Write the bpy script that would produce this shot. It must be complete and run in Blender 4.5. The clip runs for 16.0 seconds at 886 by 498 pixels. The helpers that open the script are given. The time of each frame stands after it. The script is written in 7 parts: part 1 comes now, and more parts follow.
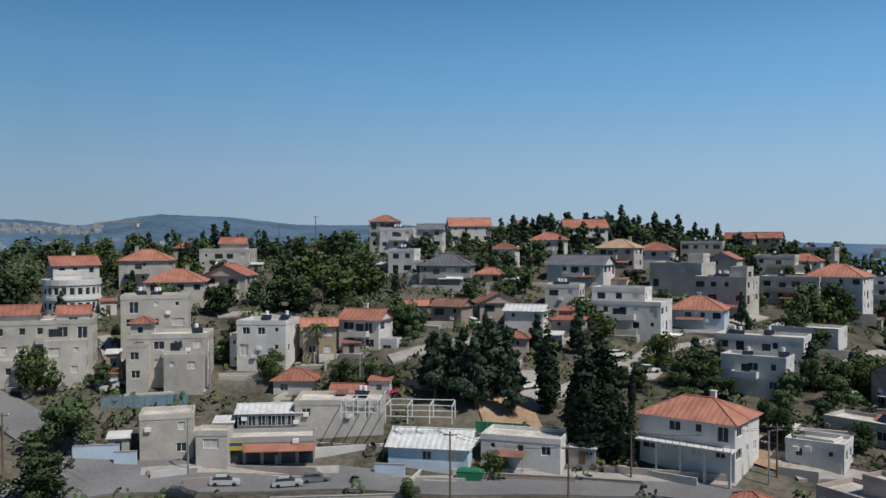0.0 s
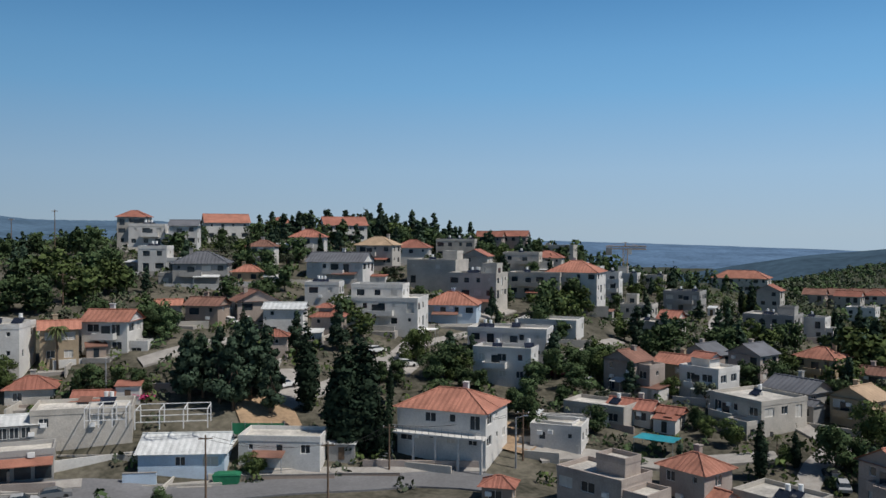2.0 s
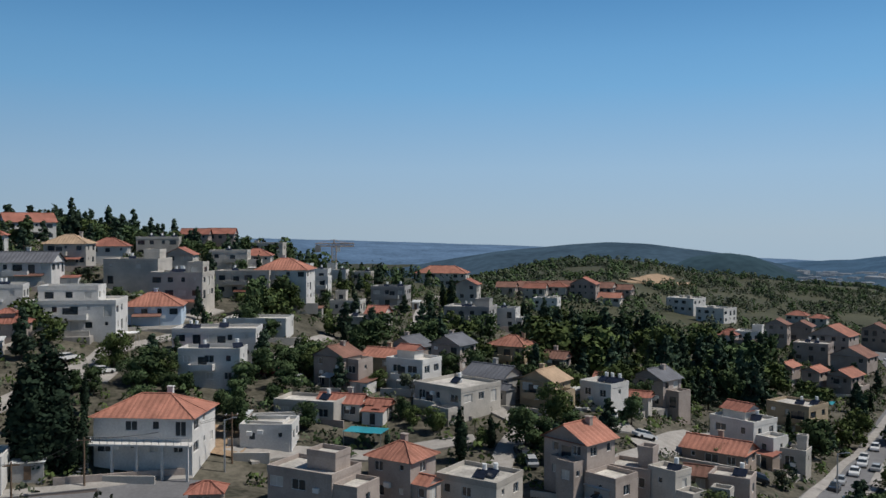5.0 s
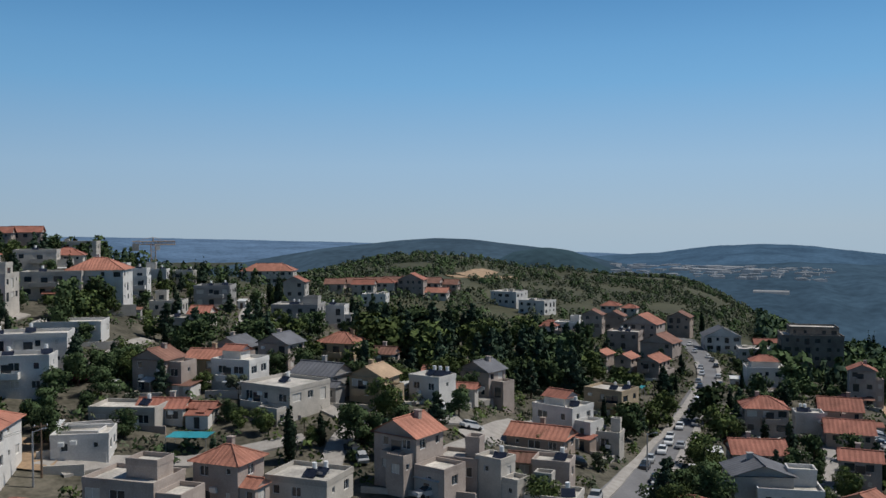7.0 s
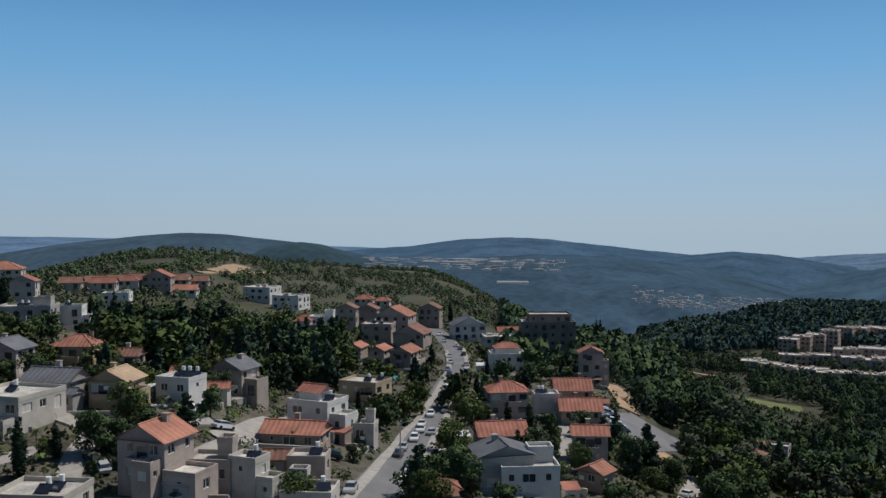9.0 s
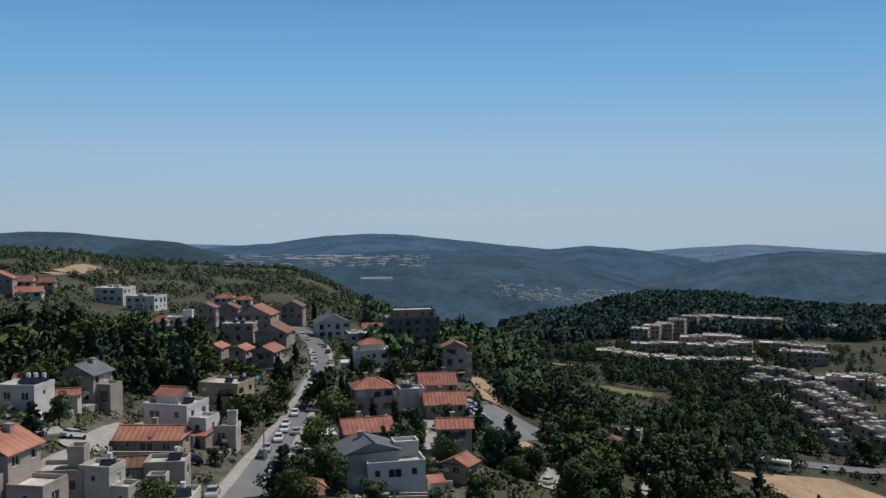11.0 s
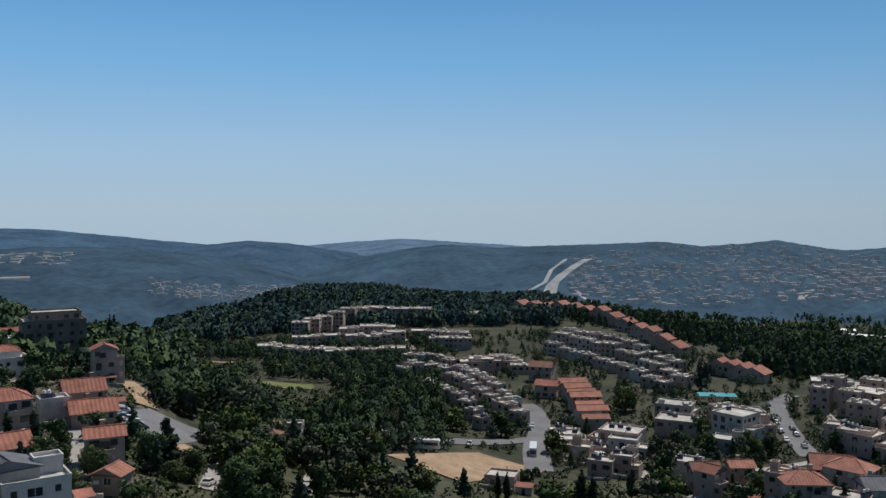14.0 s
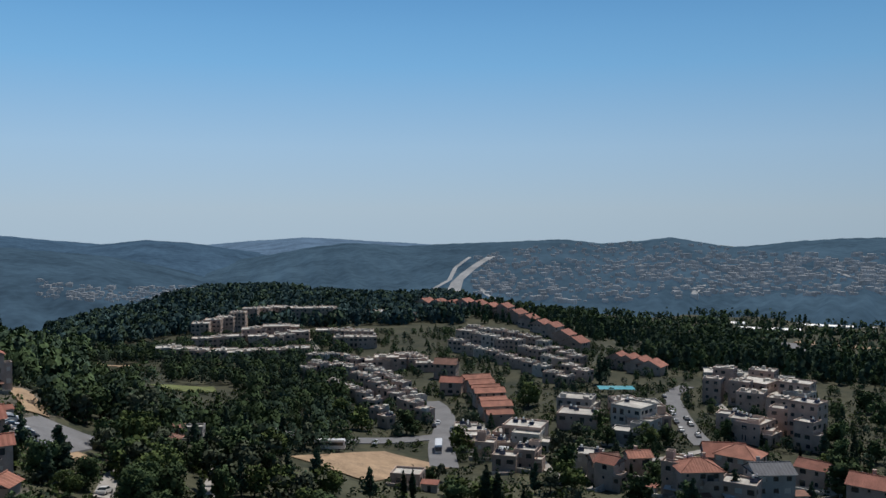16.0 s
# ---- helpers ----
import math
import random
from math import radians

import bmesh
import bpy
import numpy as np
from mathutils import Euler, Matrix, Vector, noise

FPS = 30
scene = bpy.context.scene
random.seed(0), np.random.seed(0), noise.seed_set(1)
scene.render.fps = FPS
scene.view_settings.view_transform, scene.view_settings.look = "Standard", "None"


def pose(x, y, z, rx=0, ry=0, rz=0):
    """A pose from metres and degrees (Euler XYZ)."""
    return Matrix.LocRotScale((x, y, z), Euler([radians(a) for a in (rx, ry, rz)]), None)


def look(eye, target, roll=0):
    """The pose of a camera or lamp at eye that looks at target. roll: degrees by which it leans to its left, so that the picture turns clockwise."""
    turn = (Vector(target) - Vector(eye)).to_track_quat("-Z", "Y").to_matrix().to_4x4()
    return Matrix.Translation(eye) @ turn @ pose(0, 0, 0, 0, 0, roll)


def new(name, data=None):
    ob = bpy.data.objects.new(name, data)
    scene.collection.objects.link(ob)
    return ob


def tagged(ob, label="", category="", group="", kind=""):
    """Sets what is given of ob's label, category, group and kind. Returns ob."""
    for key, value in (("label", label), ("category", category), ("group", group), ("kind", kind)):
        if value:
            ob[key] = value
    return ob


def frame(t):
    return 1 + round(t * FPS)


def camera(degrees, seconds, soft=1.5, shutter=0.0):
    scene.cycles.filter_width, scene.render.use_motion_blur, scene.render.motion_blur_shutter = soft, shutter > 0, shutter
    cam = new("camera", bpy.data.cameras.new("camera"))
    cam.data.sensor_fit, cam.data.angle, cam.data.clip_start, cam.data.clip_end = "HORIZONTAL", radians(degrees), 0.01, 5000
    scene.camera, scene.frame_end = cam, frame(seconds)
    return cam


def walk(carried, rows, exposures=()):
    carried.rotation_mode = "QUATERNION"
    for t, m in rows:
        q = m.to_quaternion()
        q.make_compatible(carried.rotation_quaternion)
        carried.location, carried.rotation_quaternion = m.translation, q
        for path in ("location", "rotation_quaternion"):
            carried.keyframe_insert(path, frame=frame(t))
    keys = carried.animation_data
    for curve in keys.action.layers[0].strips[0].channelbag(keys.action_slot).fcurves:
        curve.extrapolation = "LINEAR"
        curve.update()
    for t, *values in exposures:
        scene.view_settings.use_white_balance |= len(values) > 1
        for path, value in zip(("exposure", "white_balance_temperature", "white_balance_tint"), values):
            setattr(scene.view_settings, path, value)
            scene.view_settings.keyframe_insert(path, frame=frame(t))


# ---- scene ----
cam = camera(53.99, 16.0, soft=1.5)
# a drone that hovers and turns to its right: seconds, yaw, pitch, roll
TURNS = [
    (0.0, 0.00, -0.91, -0.21),
    (0.5, -5.50, -0.98, -0.12),
    (1.0, -10.37, -1.01, -0.02),
    (1.5, -13.80, -1.08, 0.07),
    (2.0, -15.73, -1.10, 0.14),
    (2.5, -18.64, -1.11, 0.20),
    (3.0, -22.48, -1.12, 0.19),
    (3.5, -25.83, -1.14, 0.27),
    (4.0, -28.82, -1.14, 0.27),
    (6.5, -43.13, -1.42, -0.12),
    (7.0, -46.00, -1.46, -0.16),
    (7.5, -49.98, -1.56, -0.12),
    (8.0, -54.00, -1.67, -0.10),
    (8.5, -57.56, -1.77, -0.10),
    (9.0, -62.12, -1.87, -0.12),
    (11.5, -73.27, -2.23, -0.32),
    (12.0, -76.22, -2.31, -0.16),
    (12.5, -79.29, -2.36, -0.03),
    (13.0, -84.14, -2.40, 0.01),
    (13.5, -89.55, -2.49, 0.05),
    (14.0, -93.20, -2.55, 0.10),
    (14.5, -96.37, -2.56, 0.13),
    (15.0, -98.03, -2.60, 0.19),
    (15.5, -99.07, -2.64, 0.13),
    (16.0, -99.49, -2.65, 0.07),
]
walk(cam, [(t, pose(0, 0, 35.0, 90 + pitch, 0, yaw) @ pose(0, 0, 0, 0, 0, roll)) for t, yaw, pitch, roll in TURNS],
     exposures=[(0, -0.04), (4, -0.13), (8.5, -0.16), (12.5, -0.1), (16, -0.08)])

# ---- daylight ----
SUN_BEARING, SUN_HEIGHT = 127.0, 56.0
world = bpy.data.worlds.new("sky")
scene.world = world
world.use_nodes = True
wn, wl = world.node_tree.nodes, world.node_tree.links
sky = wn.new("ShaderNodeTexSky")
sky.sky_type, sky.sun_disc = "NISHITA", False
sky.sun_elevation, sky.sun_rotation = radians(SUN_HEIGHT), radians(SUN_BEARING)
sky.altitude, sky.air_density, sky.dust_density, sky.ozone_density = 2500, 0.9, 0.7, 1.6
wn["Background"].inputs["Strength"].default_value = 1.0


def mix(kind, a, b, factor=1.0):
    """A colour mix in the sky; a, b and factor may be sockets or values."""
    n = wn.new("ShaderNodeMix")
    n.data_type, n.blend_type = "RGBA", kind
    for ident, v in (("A_Color", a), ("B_Color", b), ("Factor_Float", factor)):
        socket = [i for i in n.inputs if i.identifier == ident][0]
        if isinstance(v, bpy.types.NodeSocket):
            wl.new(v, socket)
        else:
            socket.default_value = v
    return [o for o in n.outputs if o.identifier == "Result_Color"][0]


# the clear sky, with a summer haze over the lowest thirty degrees
clear = mix("MULTIPLY", sky.outputs[0], (0.055, 0.064, 0.069, 1))
coord, split = wn.new("ShaderNodeTexCoord"), wn.new("ShaderNodeSeparateXYZ")
wl.new(coord.outputs["Generated"], split.inputs[0])
haze, amount = wn.new("ShaderNodeValToRGB"), wn.new("ShaderNodeMapRange")
for ramp_at, colour in ((0.0, (0.36, 0.47, 0.585)), (0.07, (0.318, 0.485, 0.665)), (0.16, (0.18, 0.415, 0.69)), (0.30, (0.062, 0.26, 0.57))):
    e = haze.color_ramp.elements.new(ramp_at)
    e.color = (*colour, 1)
haze.color_ramp.elements.remove(haze.color_ramp.elements[-1])
haze.color_ramp.elements.remove(haze.color_ramp.elements[0])
wl.new(split.outputs["Z"], haze.inputs[0])
amount.inputs["From Min"].default_value, amount.inputs["From Max"].default_value = 0.2, 0.55
amount.inputs["To Min"].default_value, amount.inputs["To Max"].default_value = 0.88, 0.0
wl.new(split.outputs["Z"], amount.inputs["Value"])
# paler towards the bright side of the sky
side, glare = wn.new("ShaderNodeVectorMath"), wn.new("ShaderNodeMapRange")
side.operation = "DOT_PRODUCT"
side.inputs[1].default_value = (math.sin(radians(66)), math.cos(radians(66)), 0)
wl.new(coord.outputs["Generated"], side.inputs[0])
glare.inputs["From Min"].default_value, glare.inputs["From Max"].default_value = 0.0, 1.0
glare.inputs["To Min"].default_value, glare.inputs["To Max"].default_value = 0.81, 1.15
wl.new(side.outputs["Value"], glare.inputs["Value"])
whole = mix("MULTIPLY", mix("MIX", clear, haze.outputs[0], amount.outputs[0]), glare.outputs[0])
wl.new(whole, wn["Background"].inputs["Color"])
sun = new("sun", bpy.data.lights.new("sun", "SUN"))
sun.data.energy, sun.data.angle, sun.data.color = 3.9, radians(0.6), (1.0, 0.95, 0.885)
sb, sh = radians(SUN_BEARING), radians(SUN_HEIGHT)
sun.matrix_world = look((0, 0, 0), (-math.sin(sb) * math.cos(sh), -math.cos(sb) * math.cos(sh), -math.sin(sh)))
scene.view_settings.exposure = 0.0

# ---- the lie of the land: heights above the road, along bearings (degrees clockwise from +y) from the drone ----
DRONE = 35.0
RANGES = (40, 125, 160, 200, 260, 350, 500, 800, 1000, 1300, 2200, 4700)
BEARINGS, PROFILES = [], []


def profile(bearing, *heights):
    BEARINGS.append(bearing)
    PROFILES.append([h + DRONE for h in heights])


profile(-100, -34, -35, -33, -30, -28, -28, -40, -70, -84, -100, -120, -150)
profile(-30, -36, -35, -25, -16, -9, -8, -20, -60, -74, -90, -100, -100)
profile(-15, -36, -35.5, -25, -15, -8.5, -5, -15, -50, -64, -80, -100, -100)
profile(0, -36, -35, -21, -16, -6, -3, -12, -40, -58, -80, -100, -100)
profile(8, -36, -35, -25, -18, -6, -1, -10, -40, -58, -80, -100, -110)
profile(16, -36, -35, -28, -22, -13, -5, -10, -45, -61, -80, -110, -120)
profile(21, -36, -35, -29, -24, -16, -6, -12, -50, -64, -82, -112, -122)
profile(30, -37, -37, -30.5, -29, -26, -20, -27, -60, -74, -90, -120, -130)
profile(45, -36, -36, -32, -34, -37, -36, -31, -25, -42, -66, -130, -150)
profile(52, -38, -38.5, -38, -40, -42, -41.5, -41, -40, -54, -80, -150, -200)
profile(60, -40, -41, -44, -46, -47, -47, -48, -46, -62, -95, -220, -420)
profile(72, -45, -46, -47, -48, -48, -56, -69, -111, -148, -205, -340, -500)
profile(79, -48, -49, -52, -56, -59, -70, -90, -107, -114, -180, -340, -500)
profile(85, -50, -52, -57, -63, -69, -80, -92, -97, -93, -150, -340, -500)
profile(100, -52, -60, -66, -72, -79, -84, -90, -92, -108, -150, -300, -450)
profile(115, -52, -58, -65, -72, -77, -81, -86, -125, -143, -165, -185, -190)
profile(132, -52, -58, -65, -72, -78, -82, -90, -130, -146, -165, -185, -190)
profile(180, -48, -50, -55, -60, -64, -70, -80, -100, -118, -140, -170, -190)
profile(260, -34, -35, -33, -30, -28, -28, -40, -70, -84, -100, -120, -150)
NET = np.array(PROFILES, float)


def knots(v, grid):
    """The span of a sorted grid in which v lies, and how far along it."""
    g = np.asarray(grid, float)
    i = np.clip(np.searchsorted(g, v) - 1, 0, len(g) - 2)
    return i, np.clip((v - g[i]) / (g[i + 1] - g[i]), 0, 1)


def land(x, y):
    """The ground's height at x, y (numbers or arrays)."""
    x, y = np.asarray(x, float), np.asarray(y, float)
    r = np.maximum(np.hypot(x, y), 1.0)
    b = np.degrees(np.arctan2(x, y))
    b = np.where(b < -100, b + 360, b)
    i, u = knots(b, BEARINGS)
    j, v = knots(np.log(r), np.log(RANGES))
    u = u * u * (3 - 2 * u)
    z = (NET[i, j] * (1 - u) + NET[i + 1, j] * u) * (1 - v) + (NET[i, j + 1] * (1 - u) + NET[i + 1, j + 1] * u) * v
    rough = np.clip((r - 380) / 600, 0, 1) * 5
    return z + rough * (np.sin(x / 47 + 1.3 * np.sin(y / 61)) * np.sin(y / 39 + np.sin(x / 83)) * 0.6 + np.sin(x / 19 + y / 27) * 0.2) \
        + 0.25 * np.sin(x / 6.1 + y / 9) * np.sin(y / 7.3 - x / 11)


from mathutils.bvhtree import BVHTree

# ---- materials ----
def material(name, colour, rough=0.85, spread=0.25, scale=0.5, fine=6.0, bump=0.15, metal=0.0, second=None, by_object=0.0, haze_glow=None, specular=0.3):
    """A surface with stains at a large scale, grain at a fine one, and relief."""
    m = bpy.data.materials.new(name)
    m.use_nodes = True
    n, l = m.node_tree.nodes, m.node_tree.links
    b = n["Principled BSDF"]
    b.inputs["Roughness"].default_value, b.inputs["Metallic"].default_value = rough, metal
    b.inputs["Specular IOR Level"].default_value = specular
    where = n.new("ShaderNodeNewGeometry")
    big, small = n.new("ShaderNodeTexNoise"), n.new("ShaderNodeTexNoise")
    for tex, s, d in ((big, scale, 3.0), (small, fine, 2.0)):
        tex.inputs["Scale"].default_value, tex.inputs["Detail"].default_value = s, d
        l.new(where.outputs["Position"], tex.inputs["Vector"])
    both = n.new("ShaderNodeMath")
    both.operation = "MULTIPLY_ADD"
    both.inputs[1].default_value = 0.45
    l.new(small.outputs["Fac"], both.inputs[0])
    half = n.new("ShaderNodeMath")
    half.operation = "MULTIPLY"
    half.inputs[1].default_value = 0.65
    l.new(big.outputs["Fac"], half.inputs[0])
    l.new(half.outputs[0], both.inputs[2])
    ramp = n.new("ShaderNodeValToRGB")
    low = tuple(c * (1 - spread) for c in colour)
    high = second or tuple(min(1.0, c * (1 + spread)) for c in colour)
    ramp.color_ramp.elements[0].position, ramp.color_ramp.elements[0].color = 0.38, (*low, 1)
    ramp.color_ramp.elements[1].position, ramp.color_ramp.elements[1].color = 0.72, (*high, 1)
    l.new(both.outputs[0], ramp.inputs[0])
    out = ramp.outputs[0]
    if by_object:
        info, hsv, span = n.new("ShaderNodeObjectInfo"), n.new("ShaderNodeHueSaturation"), n.new("ShaderNodeMapRange")
        span.inputs["To Min"].default_value, span.inputs["To Max"].default_value = 1 - by_object, 1 + by_object
        l.new(info.outputs["Random"], span.inputs["Value"])
        l.new(span.outputs[0], hsv.inputs["Value"])
        l.new(out, hsv.inputs["Color"])
        out = hsv.outputs[0]
    l.new(out, b.inputs["Base Color"])
    if bump:
        bp = n.new("ShaderNodeBump")
        bp.inputs["Strength"].default_value, bp.inputs["Distance"].default_value = bump, 0.1
        l.new(small.outputs["Fac"], bp.inputs["Height"])
        l.new(bp.outputs[0], b.inputs["Normal"])
    # air haze painted in as emission, uneven with the noise
    if haze_glow:
        b.inputs["Emission Color"].default_value = (*haze_glow, 1)
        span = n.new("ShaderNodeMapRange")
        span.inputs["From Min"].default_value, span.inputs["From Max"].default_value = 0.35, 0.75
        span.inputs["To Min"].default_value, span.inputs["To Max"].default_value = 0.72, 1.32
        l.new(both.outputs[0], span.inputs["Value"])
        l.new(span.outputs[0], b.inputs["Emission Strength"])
    return m


WALLS = {
    "stone": material("limestone", (0.455, 0.425, 0.38), 0.9, 0.2, 0.35, 5.0, 0.3, by_object=0.12),
    "white": material("whitewashed_plaster", (0.60, 0.585, 0.555), 0.85, 0.16, 0.3, 4.0, 0.1, by_object=0.06),
    "pink": material("rose_limestone", (0.365, 0.31, 0.275), 0.9, 0.2, 0.4, 5.0, 0.3, by_object=0.12),
    "rose": material("warm_rosy_limestone", (0.44, 0.335, 0.28), 0.9, 0.22, 0.3, 4.0, 0.3, by_object=0.16),
    "yellow": material("ochre_plaster", (0.40, 0.315, 0.215), 0.9, 0.14, 0.4, 5.0, 0.2, by_object=0.1),
    "grey": material("grey_plaster", (0.33, 0.32, 0.305), 0.9, 0.16, 0.4, 5.0, 0.2, by_object=0.1),
    "brown": material("brown_stone", (0.32, 0.255, 0.21), 0.9, 0.16, 0.4, 5.0, 0.3, by_object=0.1),
    "blue": material("pale_blue_plaster", (0.50, 0.60, 0.70), 0.85, 0.12, 0.4, 5.0, 0.1),
    "raw": material("raw_concrete", (0.16, 0.145, 0.13), 0.95, 0.3, 0.3, 3.0, 0.3),
}
ROOFS = {
    "red": material("clay_tiles", (0.30, 0.125, 0.09), 0.85, 0.3, 0.4, 5.0, 0.35, by_object=0.18),
    "orange": material("orange_clay_tiles", (0.36, 0.16, 0.112), 0.85, 0.28, 0.4, 5.0, 0.35, by_object=0.12),
    "brown": material("weathered_brown_tiles", (0.21, 0.11, 0.082), 0.85, 0.3, 0.4, 5.0, 0.35, by_object=0.12),
    "slate": material("grey_roof_tiles", (0.13, 0.135, 0.15), 0.75, 0.25, 0.4, 5.0, 0.3, by_object=0.12),
    "tan": material("tan_roof_tiles", (0.42, 0.30, 0.2), 0.85, 0.25, 0.4, 5.0, 0.3),
    "sheet": material("pale_metal_sheeting", (0.62, 0.63, 0.62), 0.55, 0.2, 0.5, 3.0, 0.15, metal=0.1),
}
FLATS = material("flat_roof_coating", (0.50, 0.475, 0.43), 0.9, 0.35, 0.35, 2.5, 0.3, by_object=0.2)
GLASS = material("dark_window_glass", (0.03, 0.04, 0.05), 0.12, 0.3, 0.8, 3.0, 0.0, specular=0.6)
SHUTTER = material("rolled_down_shutter", (0.55, 0.53, 0.49), 0.6, 0.15, 0.8, 9.0, 0.2)
FRAME = material("white_painted_frame", (0.72, 0.71, 0.69), 0.5, 0.08, 0.8, 6.0, 0.05)
METAL = material("galvanised_metal", (0.40, 0.41, 0.42), 0.45, 0.2, 0.8, 6.0, 0.1, metal=0.6)
TANK = material("white_enamelled_tank", (0.8, 0.8, 0.78), 0.35, 0.08, 0.8, 6.0, 0.0)
PANEL = material("dark_solar_panel", (0.02, 0.025, 0.04), 0.15, 0.3, 0.8, 6.0, 0.0, specular=0.6)
WOOD = material("weathered_wood", (0.16, 0.11, 0.075), 0.9, 0.3, 0.8, 9.0, 0.3)
BARK = material("tree_bark", (0.10, 0.075, 0.055), 0.95, 0.3, 1.5, 9.0, 0.5)
LEAVES = {
    "broad": material("broadleaf_foliage", (0.066, 0.098, 0.045), 0.9, 0.45, 0.6, 3.0, 0.0, by_object=0.3, specular=0.04),
    "light": material("light_green_foliage", (0.085, 0.115, 0.042), 0.9, 0.4, 0.6, 3.0, 0.0, by_object=0.25, specular=0.04),
    "pine": material("pine_needles", (0.052, 0.080, 0.052), 0.9, 0.45, 0.6, 3.0, 0.0, by_object=0.25, specular=0.04),
    "cypress": material("cypress_foliage", (0.026, 0.042, 0.026), 0.9, 0.4, 0.6, 3.0, 0.0, by_object=0.2, specular=0.04),
    "olive": material("olive_foliage", (0.085, 0.10, 0.065), 0.9, 0.35, 0.6, 3.0, 0.0, by_object=0.2, specular=0.04),
    "palm": material("palm_fronds", (0.10, 0.12, 0.05), 0.6, 0.35, 0.6, 3.0, 0.0, specular=0.04),
    "flower": material("magenta_blossom", (0.45, 0.06, 0.16), 0.7, 0.35, 0.6, 3.0, 0.0, specular=0.04),
}
ASPHALT = material("sun_bleached_asphalt", (0.17, 0.17, 0.175), 0.9, 0.2, 0.15, 2.0, 0.15)
KERB = material("kerb_stone", (0.33, 0.31, 0.285), 0.9, 0.2, 0.6, 5.0, 0.2)
EARTH = material("bare_earth", (0.35, 0.245, 0.155), 0.95, 0.3, 0.2, 1.5, 0.5)
GRASS = material("mown_grass", (0.13, 0.15, 0.05), 0.9, 0.3, 0.2, 3.0, 0.2)


# ---- building blocks ----
class Shape:
    """Corners and faces, gathered for one mesh."""

    def __init__(self):
        self.v, self.f = [], []

    def face(self, *pts):
        k = len(self.v)
        self.v += [tuple(p) for p in pts]
        self.f.append(tuple(range(k, k + len(pts))))
        return self

    def box(self, x0, x1, y0, y1, z0, z1):
        k = len(self.v)
        self.v += [(x, y, z) for z in (z0, z1) for x, y in ((x0, y0), (x1, y0), (x1, y1), (x0, y1))]
        self.f += [tuple(k + i for i in q) for q in ((3, 2, 1, 0), (4, 5, 6, 7), (0, 1, 5, 4), (1, 2, 6, 5), (2, 3, 7, 6), (3, 0, 4, 7))]
        return self

    def tube(self, a, b, ra, rb, n=8):
        """A tapered round bar from a to b, closed at both ends."""
        a, b = Vector(a), Vector(b)
        q = (b - a).to_track_quat("Z", "Y")
        k = len(self.v)
        for c, r in ((a, ra), (b, rb)):
            self.v += [tuple(c + q @ Vector((r * math.cos(i * math.tau / n), r * math.sin(i * math.tau / n), 0))) for i in range(n)]
        self.f += [(k + i, k + (i + 1) % n, k + n + (i + 1) % n, k + n + i) for i in range(n)]
        self.f += [tuple(k + n - 1 - i for i in range(n)), tuple(k + n + i for i in range(n))]
        return self

    def mesh(self, name, mat, smooth=False):
        me = bpy.data.meshes.new(name)
        me.from_pydata(self.v, [], self.f)
        me.materials.append(mat)
        if smooth:
            me.shade_smooth()
        return me


def part(name, shape, mat, parent, label="", smooth=False):
    me = shape.mesh(name, mat, smooth) if isinstance(shape, Shape) else shape
    ob = new(name, me)
    ob.parent = parent
    return tagged(ob, label) if label else ob


def thing(name, m, label, category, group="", kind=""):
    ob = new(name)
    ob.empty_display_size = 0.5
    ob.matrix_world = m
    return tagged(ob, label, category, group, kind)


def spot(bearing, reach):
    """x, y of a place seen from the drone at that bearing and reach, and the ground's height there."""
    x, y = reach * math.sin(radians(bearing)), reach * math.cos(radians(bearing))
    return x, y, float(land(x, y))


SHARED = {}


def shared(key, make):
    if key not in SHARED:
        SHARED[key] = make()
    return SHARED[key]


# ---- ground ----
def polar_sheet(name, bearings, reaches, mat, lift=0.0):
    b, r = np.meshgrid(np.radians(bearings), reaches, indexing="ij")
    x, y = r * np.sin(b), r * np.cos(b)
    v = np.stack([x, y, land(x, y) + lift], -1).reshape(-1, 3)
    nb, nr = b.shape
    i, j = np.meshgrid(np.arange(nb - 1), np.arange(nr - 1), indexing="ij")
    k = (i * nr + j).ravel()
    f = np.stack([k, k + 1, k + nr + 1, k + nr], -1)
    me = bpy.data.meshes.new(name)
    me.from_pydata(v.tolist(), [], f.tolist())
    me.materials.append(mat)
    me.shade_smooth()
    return new(name, me)


def soil():
    m = material("dry_scrubland", (0.055, 0.055, 0.036), 0.95, 0.4, 0.12, 1.1, 0.5, second=(0.155, 0.14, 0.108))
    return m


SOIL = soil()
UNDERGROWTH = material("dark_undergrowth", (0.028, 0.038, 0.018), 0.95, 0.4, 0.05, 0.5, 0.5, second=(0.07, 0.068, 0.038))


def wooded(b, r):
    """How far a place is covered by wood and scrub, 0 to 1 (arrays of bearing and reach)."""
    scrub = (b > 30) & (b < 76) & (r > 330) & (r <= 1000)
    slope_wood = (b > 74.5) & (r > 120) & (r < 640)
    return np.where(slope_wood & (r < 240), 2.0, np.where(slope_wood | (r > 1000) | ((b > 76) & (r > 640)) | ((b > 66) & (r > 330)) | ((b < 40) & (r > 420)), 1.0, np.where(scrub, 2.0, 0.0)))


